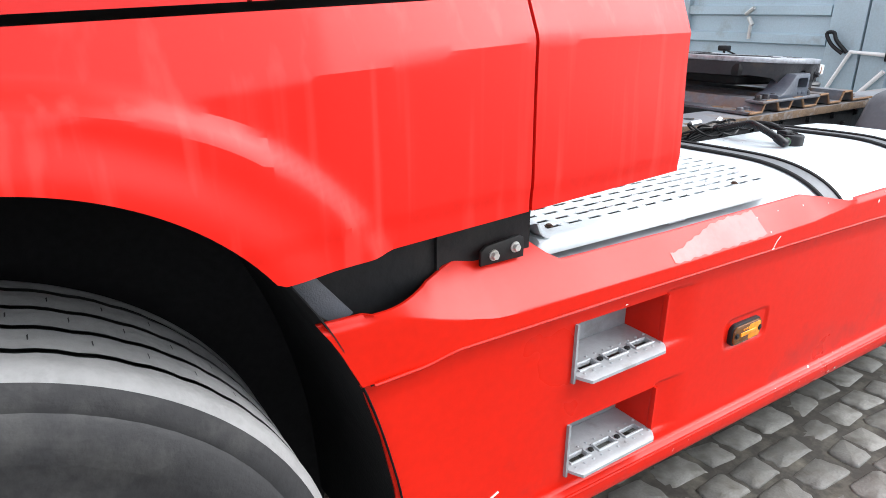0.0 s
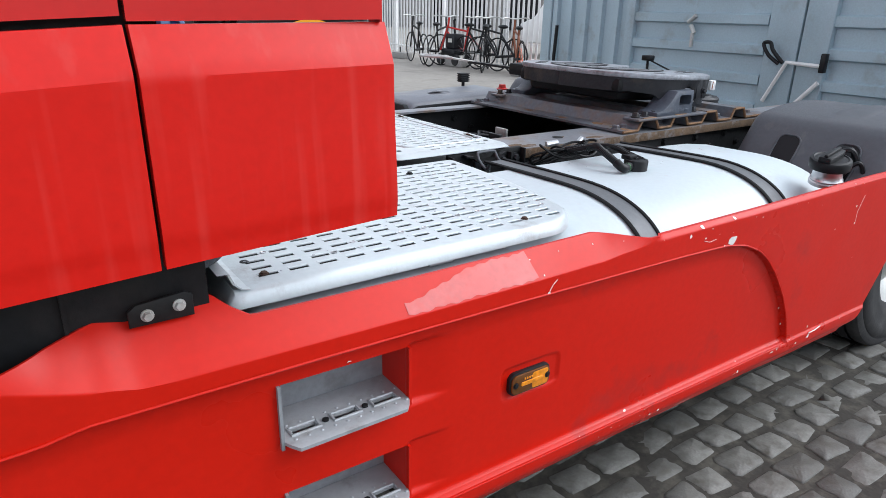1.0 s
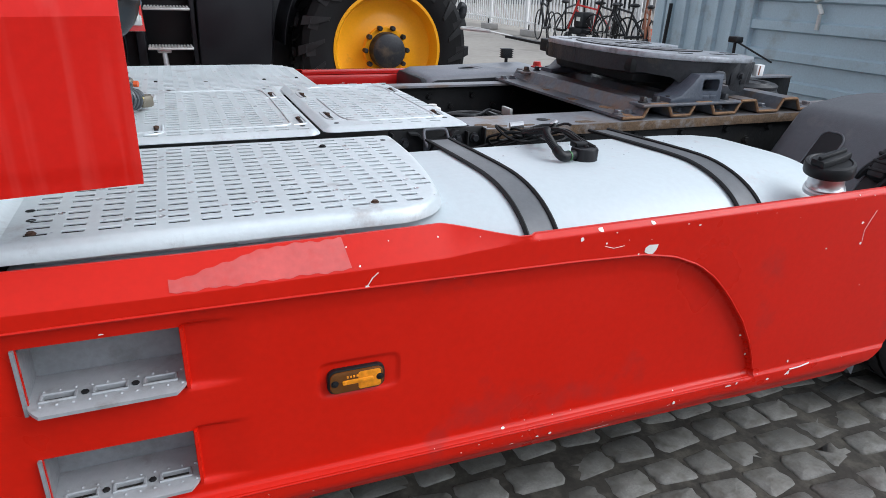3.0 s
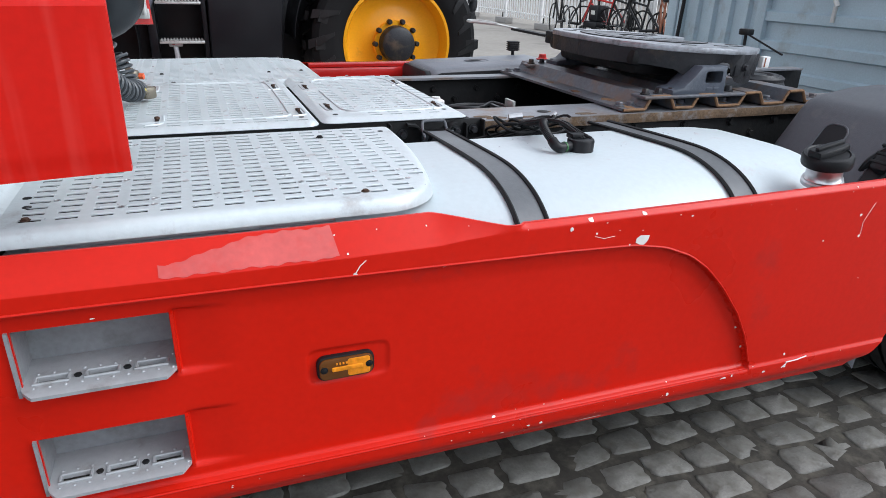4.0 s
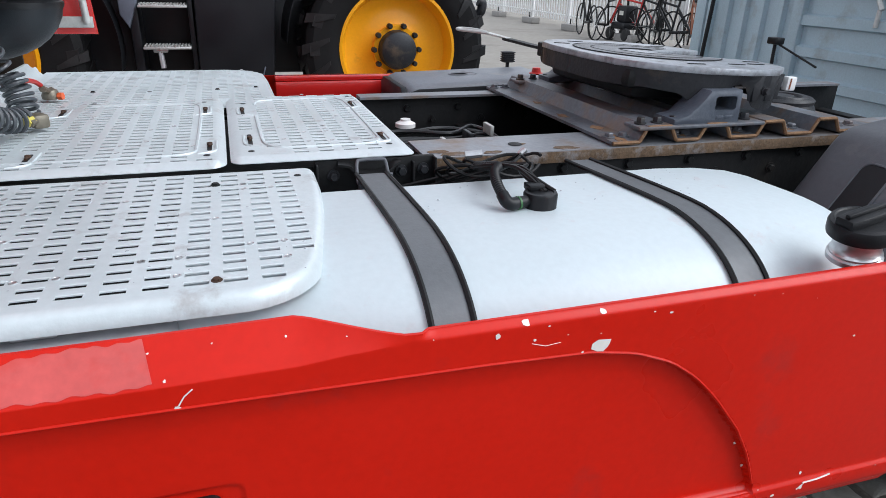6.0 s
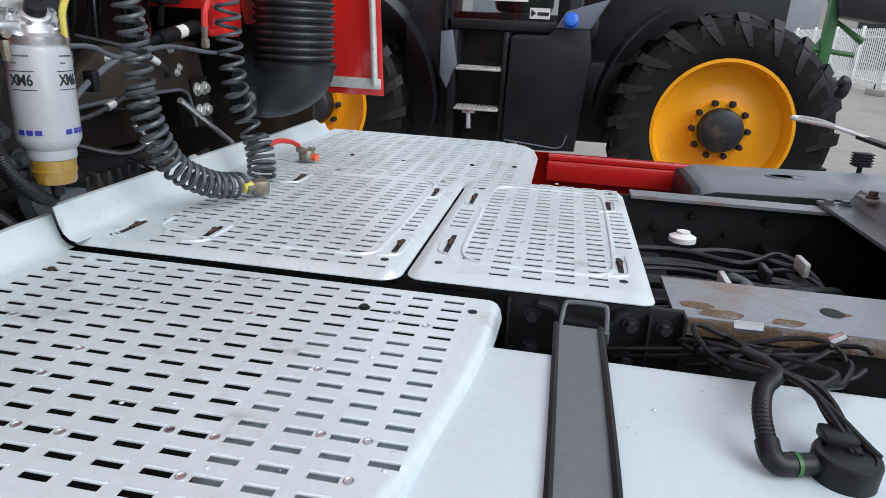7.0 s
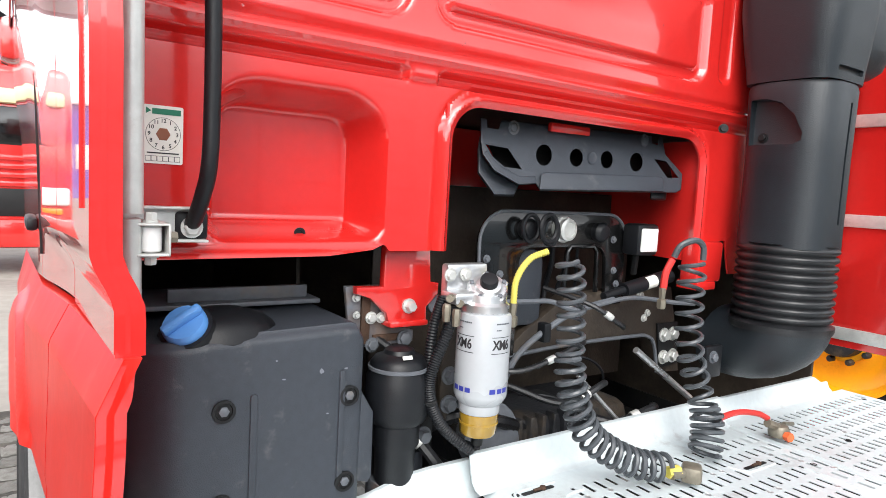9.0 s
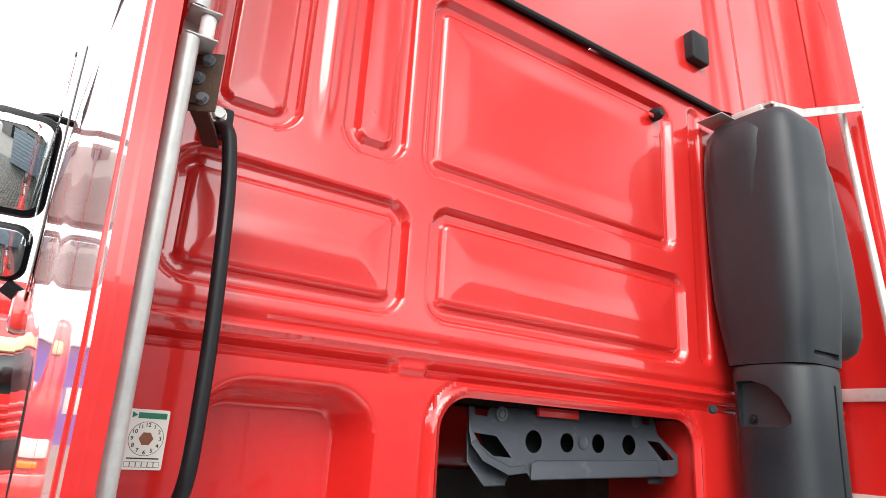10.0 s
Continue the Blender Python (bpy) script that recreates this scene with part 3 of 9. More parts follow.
# pale strip on the skirt's shoulder, narrower towards the front, and bare chips
def strip_place(u, v):
    lo = -0.052 + 0.0012 * math.sin(u * 190) + 0.001 * math.sin(u * 77)
    z = lerp_list(SK_TOP, u) + lo + 0.049 * v * (0.35 + 0.65 * smoothstep(1.15, 1.38, u))
    return (u - 0.010 * v * smoothstep(1.4, 1.5, u), skirt_y(u, z) - 0.0010, z)


strip_mesh = sheet(steps(1.17, 1.498, 0.006), [i / 8 for i in range(9)], strip_place, thick=(0, -0.0003, 0))
part("film_strip", strip_mesh, PALESTRIP, skirt, "pale uneven strip on the shoulder")


def chip(x, z, w, h, seed):
    r = random.Random(seed)
    n = 9
    pts = []
    for i in range(n):
        t = 2 * math.pi * i / n
        q = r.uniform(0.55, 1.0)
        pts.append((x + w * q * math.cos(t), z + h * q * math.sin(t)))
    s = Shape()
    s.add([(a, skirt_y(a, c) - 0.0012, c) for a, c in pts] + [(x, skirt_y(x, z) - 0.0012, z)], [(i, (i + 1) % n, n) for i in range(n)])
    return part("paint_chip", s, CHIP, skirt)


for i, (x, z, w, h) in enumerate([(2.062, 0.891, 0.0074, 0.0064), (2.204, 0.893, 0.0076, 0.0048), (2.013, 0.875, 0.0055, 0.008), (2.208, 0.829, 0.0246, 0.0176), (2.171, 0.82, 0.0038, 0.0032), (2.338, 0.875, 0.0058, 0.0032), (2.903, 0.823, 0.0063, 0.0048), (2.918, 0.761, 0.0063, 0.0064), (2.789, 0.761, 0.0041, 0.0032), (2.966, 0.628, 0.0032, 0.0024), (2.549, 0.378, 0.0118, 0.004), (2.576, 0.381, 0.004, 0.0048), (2.572, 0.525, 0.004, 0.0048), (2.606, 0.458, 0.004, 0.0048), (2.761, 0.414, 0.0041, 0.0064), (2.765, 0.378, 0.0061, 0.008), (2.689, 0.373, 0.006, 0.0048), (2.079, 0.858, 0.0037, 0.0032), (1.526, 0.83, 0.0064, 0.0032), (1.514, 0.873, 0.0024, 0.0024), (2.365, 0.364, 0.0058, 0.0064), (1.862, 0.394, 0.007, 0.0032), (1.985, 0.361, 0.0054, 0.0048)]):
    chip(x, z, w, h, 40 + i)
for i, (x, z, w, h) in enumerate([(1.95, 0.36, 0.006, 0.003), (1.88, 0.355, 0.007, 0.002), (2.15, 0.316, 0.05, 0.003), (1.72, 0.815, 0.006, 0.002), (1.05, 0.797, 0.006, 0.002)]):
    chip(x, z, w, h, 90 + i)
rs = random.Random(17)
for i in range(46):
    # specks along the sill and the upper edge
    x = rs.uniform(1.2, 3.0)
    chip(x, rs.uniform(0.345, 0.40) if i % 3 else lerp_list(SK_TOP, x) - rs.uniform(0.004, 0.05), rs.uniform(0.001, 0.003), rs.uniform(0.0008, 0.002), 200 + i)


def scratch(line, r):
    part("scratch", Shape().tube([(x, skirt_y(x, z) - 0.0003, z) for x, z in line], r, 5), CHIP, skirt, "pale scratch in the paint")


scratch([(2.923, 0.766), (2.92, 0.8), (2.937, 0.835), (2.947, 0.854)], 0.0007)
scratch([(1.527, 0.831), (1.537, 0.847), (1.549, 0.857)], 0.0012)
scratch([(2.768, 0.389), (2.808, 0.39), (2.846, 0.394)], 0.0022)
scratch([(2.755, 0.373), (2.777, 0.391)], 0.0016)
scratch([(2.075, 0.851), (2.1, 0.843), (2.128, 0.846)], 0.0006)
part("scratch", Shape().tube([(0.64, skirt_y(0.64, 0.437) - 0.001, 0.437), (0.69, skirt_y(0.69, 0.448) - 0.001, 0.448), (0.735, skirt_y(0.735, 0.467) - 0.001, 0.467)], 0.0022, 6), CHIP, skirt)

# cab side, lower rear part: panels between the wheel arch and the rear edge
def seam_z(x):
    return 1.345 + 0.058 * x - 0.045 * max(0.0, x - 0.757)


def ridge_z(x):
    return 1.247 + 0.100 * x - 0.095 * max(0.0, x - 0.757)


def arch_edge(x):
    low = 1.031 + 0.028 * x
    if abs(x) < 0.318:
        return max(low, 0.824 + math.sqrt(max(0, 0.3763 ** 2 - x * x)))
    return low


def narrowing(x):
    """The cab draws in slightly towards its rear corner."""
    return min(1.0, max(0.0, (x - 0.40) / 0.75))


def low_y(x, z):
    """The lower cab side: ridge, sloping band above it, fine fold near the lower edge, flared wheel arch."""
    r, s = ridge_z(x), seam_z(x)
    y = 0.838 + 0.053 * narrowing(x) - 0.011 * smoothstep(1.31, 1.06, z) * narrowing(x)
    if z > r:
        y += 0.036 * min(1.0, (z - r) / (s + 0.01 - r))
    else:
        y += 0.0025 * smoothstep(1.092, 1.080, z)
    d = math.hypot(x, z - 0.80)
    y -= 0.018 * smoothstep(0.50 + 0.10 * max(0, x), 0.465 + 0.09 * max(0, x), d) + 0.012 * smoothstep(0.47, 0.40, d)
    return y


def low_panel(x0, x1):
    us = steps(x0, x1, 0.012, (-0.318, 0.318))
    n = 30

    def place(u, v):
        lo, hi = arch_edge(u), seam_z(u) - 0.005
        z = lo + (hi - lo) * v
        return (u, low_y(u, z), z)
    return sheet(us, [i / n for i in range(n + 1)], place, thick=(0, 0.02, 0))


part("lower_cab_panel", low_panel(-1.2, 0.750), RED_DULL, truck, "red lower cab panel over the wheel arch", smooth=16)
part("corner_panel", low_panel(0.757, 1.155), RED_DULL, truck, "red lower corner panel behind the door", smooth=16)


def up_y(z):
    return lerp_list([(1.35, 0.865), (1.5, 0.865), (1.75, 0.864), (2.0, 0.858), (2.3, 0.852), (2.6, 0.866), (3.0, 0.912), (3.6, 0.99), (3.95, 1.04)], z)


def fair_y(x, z):
    """The cab side narrows rearwards and turns in above the lower panel."""
    return up_y(z) - 0.034 * smoothstep(0.72, -0.1, x) * smoothstep(1.55, 2.05, z) + 0.020 * narrowing(x) + 0.026 * smoothstep(1.515, 1.44, z) * smoothstep(0.15, 0.75, x)


def up_panel(x0, x1, z1=3.95):
    zs = [0.0] + [i / 400 for i in range(2, 30, 2)] + [i / 40 for i in range(3, 41)]

    def place(u, v):
        lo = seam_z(u) - (0.001 if u > 0.755 else -0.006)
        z = lo + (z1 - lo) * v
        return (u, fair_y(u, z), z)
    return sheet(steps(x0, x1, 0.03), zs, place, thick=(0, 0.018, 0))


part("cab_side", up_panel(-1.3, 0.32), RED, truck, "glossy red cab side with door", smooth=30)
part("cab_side", up_panel(0.326, 0.75), RED, truck, "glossy red cab side behind the door", smooth=30)
part("side_fairing", up_panel(0.757, 1.145), RED, truck, "glossy red side fairing", smooth=30)
# the fairing's inward flange
fl = sheet([0, 1, 2, 3], steps(1.389, 3.95, 0.02), lambda u, v: (1.146 - 0.001 * u, fair_y(1.145, v) + 0.001 + 0.0112 * u, v), thick=(-0.004, 0, 0))
part("fairing_flange", fl, RED, truck, "red inner flange of the fairing")
fl = sheet([0, 1, 2, 3], steps(1.075, 1.382, 0.0145), lambda u, v: (1.156 - 0.001 * u, low_y(1.155, v) + 0.001 + (0.0108 - 0.005 * smoothstep(1.33, 1.385, v)) * u, v), thick=(-0.004, 0, 0))
part("fairing_flange", fl, RED, truck, "red flange of the lower corner panel")
# black boxes put the shade of the gaps behind the panels
part("panel_backing", Shape().box((-1.1, 0.93, 1.215), (0.33, 0.95, 1.6)).box((0.33, 0.93, 1.07), (0.80, 0.95, 1.6)), DARK, truck, "black sheet added for the shade in the panel gaps")

# the far side fairing, seen from inside
part("side_fairing", Shape().prism([(0.80, 1.122), (1.125, 1.122), (1.075, 2.0), (1.025, 3.0), (0.96, 3.95), (0.80, 3.95)], 3.30, 3.318, "y", 0.005), RED, truck, "red side fairing of the far side")
for z in (1.15, 1.555, 1.905):
    part("fairing_stiffener", Shape().box((0.83, 3.285, z), (1.115 - 0.055 * (z - 1.15), 3.299, z + 0.045), 0.003), STEEL, truck, "galvanised stiffening bar")
part("fairing_tube", Shape().tube([(1.095, 3.268, 1.17), (1.075, 3.264, 1.6), (1.045, 3.25, 2.1), (0.985, 3.23, 2.975)], 0.0145, 12), STEEL, truck, "thin galvanised support tube")

# wheel arch liner and front wheel
WX, WY, WR = -0.135, 0.834, 0.519
RIM = [(-0.70, 0.30), (-0.66, 0.55), (-0.56, 0.82), (-0.42, 1.02), (-0.312, 1.045), (-0.24, 1.112), (-0.12, 1.180), (0.0, 1.203), (0.12, 1.180), (0.24, 1.112), (0.318, 1.040), (0.360, 0.985), (0.408, 0.905), (0.458, 0.785), (0.496, 0.650), (0.520, 0.520), (0.535, 0.30)]
rim_line = [(p.x, p.y) for p in bezier([(a, c, 0) for a, c in RIM], 5)]
DEEP = [0.886, 0.892, 0.90, 0.96, 1.05, 1.15, 1.30]
lin = sheet(list(range(len(rim_line))), DEEP, lambda u, v: (rim_line[u][0] * (1 - 0.05 * (v - 0.872)) + 0.002, v, rim_line[u][1] - 0.002 - 0.04 * (v - 0.872)), thick=(0, 0, 0.004))
lin.prism([(a, c - 0.02) for a, c in rim_line] + [(0.53, 0.25), (-0.68, 0.25)], 1.30, 1.31, "y")
part("wheel_arch_liner", lin, LINER, truck, "matt black wheel arch liner", smooth=60)
part("arch_edge", Shape().prism([(0.315, 1.040), (0.345, 1.052), (0.398, 0.995), (0.458, 0.920), (0.428, 0.905), (0.395, 0.935), (0.360, 0.985)], 0.925, 0.934, "y", 0.002), FENDER, truck, "dark grey plastic arch end")
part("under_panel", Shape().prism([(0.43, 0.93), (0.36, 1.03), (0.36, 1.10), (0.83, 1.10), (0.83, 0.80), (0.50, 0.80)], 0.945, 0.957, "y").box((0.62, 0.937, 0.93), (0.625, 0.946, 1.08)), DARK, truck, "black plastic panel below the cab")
br = part("skirt_bracket", Shape().prism([(0.704, 0.942), (0.704, 0.969), (0.716, 0.978), (0.790, 0.985), (0.801, 0.978), (0.801, 0.942)], 0.925, 0.933, "y", 0.002), DARK, truck, "black bracket with two bolts")
for bx, bz in ((0.731, 0.959), (0.779, 0.965)):
    part("bolt", bolt_shape((bx, 0.925, bz), (0, -1, 0), 0.0075, 0.010), STEEL, br)


def wheel(parent, x, y0, width, r, rim_r, outward=-1, tread=TREAD):
    """A lorry wheel with grooved tyre and steel rim; outward is the side that shows."""
    m = Matrix.Translation((x, y0, r - 0.014)) @ Matrix.Rotation(radians(90 if outward < 0 else -90), 4, "X")
    w = width
    ob = part("wheel", Shape().lathe([(0.02, -w * 0.45), (rim_r, -w * 0.45), (rim_r * 1.02, -0.03), (rim_r * 1.05, -0.02), (rim_r * 1.05, -0.035), (rim_r * 0.95, -0.05), (rim_r * 0.72, -0.10), (rim_r * 0.45, -0.055), (rim_r * 0.42, -0.03), (0.02, -0.02)], m, 40), STEEL, parent, "steel wheel with a worn road tyre")
    side = [(r - 0.012, -0.012), (r - 0.03, -0.004), (r - 0.045, -0.006), (r - 0.052, 0.0), (r - 0.075, 0.003), (r - 0.10, 0.006), (r - 0.105, 0.003), (rim_r + 0.06, 0.004), (rim_r + 0.02, -0.010), (rim_r, -0.03)]
    part("tyre", Shape().lathe(side, m, 72, closed=False), RUBBER, ob, "black tyre sidewall")
    grooves = [-w * q for q in (0.21, 0.42, 0.62, 0.82)]
    edges = [-0.012] + [e for g in grooves for e in (g + 0.0065, g - 0.0065)] + [-w + 0.012]
    n = 150
    for k in range(5):
        s = Shape()
        a, b = edges[2 * k], edges[2 * k + 1]
        for i in range(n):
            t = 2 * math.pi * i / n
            wob = 0.0022 * (1 if i % 3 == 0 else -1)
            wa, wb = (0 if k == 0 else wob), (0 if k == 4 else wob)
            ra, rb = (r - 0.012 if k == 0 else r - 0.001), (r - 0.012 if k == 4 else r - 0.001)
            for rr, h in ((ra, a + wa), (r - 0.001 if k else r - 0.003, a + wa - 0.012), (r, (a + b) / 2), (r - 0.001, b + wb + 0.012), (rb, b + wb)):
                s.v.append(tuple(m @ Vector((rr * math.cos(t), rr * math.sin(t), h))))
        for i in range(n):
            j = (i + 1) % n
            for q in range(4):
                s.f.append((i * 5 + q, j * 5 + q, j * 5 + q + 1, i * 5 + q + 1))
        part("tread_rib", s, tread, ob, "worn tread rib")
    part("groove_floor", Shape().lathe([(r - 0.013, -w + 0.014), (r - 0.013, -0.014)], m, 72, closed=False), DARK, ob, "dark groove bottom")
    sip = Shape()
    for k, g in enumerate(((edges[2] + edges[3]) / 2, (edges[4] + edges[5]) / 2, (edges[6] + edges[7]) / 2)):
        for i in range(46):
            t = 2 * math.pi * (i + 0.3 * k) / 46
            c = Vector((r * math.cos(t), r * math.sin(t), g))
            o = Vector((math.cos(t), math.sin(t), 0)) * 0.0006
            u = Vector((-math.sin(t), math.cos(t), 0)) * 0.0009
            d = Vector((0, 0, 0.010))
            sip.add([tuple(m @ q) for q in (c + o + u + d, c + o - u + d * 0.4, c + o - u - d, c + o + u - d * 0.6)], [(0, 1, 2, 3)])
    part("sipes", sip, DARK, ob, "fine cuts across the ribs", kind="stuff")
    return ob


wheel(truck, WX, WY, 0.335, WR, 0.285)
wheel(truck, 3.83, 0.915, 0.30, 0.475, 0.262, -1, RUBBER)
wheel(truck, 3.80, 3.30, 0.30, 0.475, 0.285, 1, RUBBER)

# fuel tank
TX0, TX1 = 1.49, 3.08


def crown(y0, z1, depth=0.34, drop=0.20, power=2.45, n=18):
    """Front shoulder of the tank: an easy curve from the face up to the flat top."""
    out = []
    for i in range(n + 1):
        t = radians(90 * i / n)
        out.append((y0 + depth * (1 - math.cos(t) ** (2 / power)), z1 - drop * (1 - math.sin(t) ** (2 / power))))
    return out


def tank_section(shrink):
    y0, y1, z0, z1 = 0.902 + shrink, 1.52 - shrink, 0.33 + shrink, 0.928 - shrink * 0.8
    low = rr_outline(y0, y1, z0, z1, (0.12, 0.05, 0.05, 0.02), 8)
    return low[:27] + crown(y0, z1)[::-1]


ts = Shape()
rings = [(TX0 + 0.0, 0.06), (TX0 + 0.015, 0.02), (TX0 + 0.05, 0.0), (TX1 - 0.34, 0.0), (TX1 - 0.22, 0.005), (TX1 - 0.12, 0.018), (TX1 - 0.06, 0.036), (TX1 - 0.025, 0.058), (TX1 - 0.006, 0.085), (TX1, 0.115)]
n = None
for x, sh in rings:
    o = tank_section(sh)
    n = len(o)
    ts.v += [(x, a, c + 0.006 * math.sin(math.pi * (a - 0.872) / 0.648)) for a, c in o]
for j in range(len(rings) - 1):
    for i in range(n):
        k = (i + 1) % n
        ts.f.append((j * n + i, j * n + k, (j + 1) * n + k, (j + 1) * n + i))
ts.f.append(tuple(range(n)))
ts.f.append(tuple((len(rings) - 1) * n + i for i in range(n)))
tank = part("fuel_tank", ts, TANK, truck, "silver-white aluminium fuel tank with water drops", smooth=50)


def strap_path(x, lift):
    run = [(0.902 - lift, 0.46), (0.902 - lift, 0.60)] + crown(0.902 - lift, 0.928 + lift) + [(1.30, 0.928 + lift), (1.40, 0.928 + lift), (1.50, 0.928 + lift), (1.60, 0.926 + lift)]
    return [(a, c + 0.006 * math.sin(math.pi * min(1, max(0, (a - 0.872) / 0.648)))) for a, c in run]


for x, skew in ((1.969, 0.0), (2.606, -0.030)):
    o = strap_path(x, 0.004)
    xs = [x + skew * max(0.0, (a - 1.15) / 0.35) for a, c in o]
    s = Shape()
    for i, (a, c) in enumerate(o):
        s.v += [(xs[i] - 0.034, a, c), (xs[i] + 0.034, a, c)]
        if i:
            s.f.append((2 * i - 2, 2 * i - 1, 2 * i + 1, 2 * i))
    for e in (-0.038, 0.038):
        s.tube([(q + e, a, c) for q, (a, c) in zip(xs, o)], 0.001, 6)
    st = part("tank_strap", s, STRAP, tank, "grey steel strap with black rubber edges")
    r = Shape()
    for e in (-0.039, 0.039):
        r.tube([(q + e, a, c + 0.001) for q, (a, c) in zip(xs, o)], 0.006, 6)
    part("strap_rubber", r, DARK, tank, "black rubber strip under a strap")

# tank cap
cm = axis_m((2.832, 0.915, 0.893), (-0.16, -0.10, 1)) @ Matrix.Scale(0.84, 4)
part("filler_neck", Shape().lathe([(0.062, 0.0), (0.062, 0.012), (0.057, 0.016), (0.059, 0.022), (0.055, 0.027), (0.052, 0.05), (0.055, 0.056), (0.055, 0.07)], cm, 32), ALU, tank, "bright stepped filler neck")
cp = Shape().lathe([(0.062, 0.066), (0.073, 0.068), (0.0745, 0.074), (0.0745, 0.096), (0.071, 0.104), (0.062, 0.107), (0.058, 0.104), (0.02, 0.105)], cm, 40)
cp.prism([(-0.066, -0.022), (-0.03, -0.026), (0.03, -0.026), (0.066, -0.020), (0.066, 0.020), (0.03, 0.026), (-0.03, 0.026), (-0.066, 0.022)], 0.10, 0.126, "z", 0.006, cm @ Matrix.Rotation(radians(62), 4, "Z"))
cp.box((-0.060, -0.007, 0.124), (0.060, 0.007, 0.136), 0.004, cm @ Matrix.Rotation(radians(62), 4, "Z"))
part("filler_cap", cp, BLACK, tank, "black screw cap with a broad grip bar")

# level sender with its plug and cables
sm = Matrix.Translation((2.280, 1.258, 0.925)) @ Matrix.Scale(0.82, 4)
snd = part("level_sender", Shape().lathe([(0.056, 0.0), (0.056, 0.005), (0.048, 0.007), (0.046, 0.012), (0.047, 0.046), (0.044, 0.052), (0.036, 0.053), (0.034, 0.050), (0.004, 0.050)], sm, 32).box((-0.028, 0.010, 0.046), (0.020, 0.055, 0.066), 0.005, sm), BLACK, tank, "black fuel level sender")
part("plug_body", Shape().tube([(2.246, 1.252, 0.950), (2.214, 1.243, 0.950)], 0.0135, 12).tube(bezier([(2.216, 1.243, 0.950), (2.200, 1.240, 0.951), (2.191, 1.246, 0.957), (2.189, 1.262, 0.966)], 6), 0.0145, 12), BLACK, snd, "black elbow plug")
part("plug_ring", Shape().tube([(2.222, 1.2452, 0.950), (2.217, 1.2438, 0.950)], 0.0152, 14), GREEN, snd, "green sealing ring")
HOSEP = bezier([(2.189, 1.260, 0.965), (2.190, 1.300, 0.982), (2.203, 1.345, 0.992), (2.228, 1.385, 0.992), (2.238, 1.44, 0.978), (2.225, 1.52, 0.958)], 14)
part("corrugated_hose", Shape().tube(HOSEP, [0.0102 + 0.0022 * (k % 2) for k in range(len(HOSEP))], 10), BLACK, snd, "black corrugated hose")
for i in range(5):
    cb = Shape()
    r = random.Random(60 + i)
    a = bezier([(2.29 + r.uniform(-.02, .03), 1.26, 0.965), (2.27 + r.uniform(-.03, .03), 1.36, 0.98 + r.uniform(0, .02)), (2.24 + r.uniform(-.10, .14), 1.48, 0.965 + r.uniform(-.02, .025)),
                (2.10 + r.uniform(-.08, .30), 1.60, 0.93), (2.0 + r.uniform(-.1, .3), 1.68, 0.84)], 8)
    cb.tube(a, 0.0048, 6)
    part("cable", cb, DARK, snd, "loose black cable")
for i in range(3):
    cb = Shape()
    r = random.Random(80 + i)
    cx, cyy, R = 2.30 + r.uniform(-.06, .1), 1.57 + r.uniform(-.02, .02), r.uniform(0.07, 0.11)
    cb.tube([(cx + R * 1.2 * math.cos(t), cyy + 0.5 * R * math.sin(t), 0.935 + 0.022 * math.sin(2 * t + i) + 0.006 * i) for t in [2 * math.pi * q / 26 for q in range(25)]], 0.0045, 6)
    part("cable", cb, DARK, truck, "coiled black cable beside the tank")
part("cable_clip", Shape().tube([(2.235, 1.63, 0.955), (2.28, 1.62, 0.96)], 0.011, 8), ALU, truck, "bright hose clip")
part("cable_clip", Shape().tube([(2.39, 1.62, 0.95), (2.41, 1.62, 0.965)], 0.009, 8), ALU, truck, "bright hose clip")


# ---- catwalk plates ----
LIPS = []


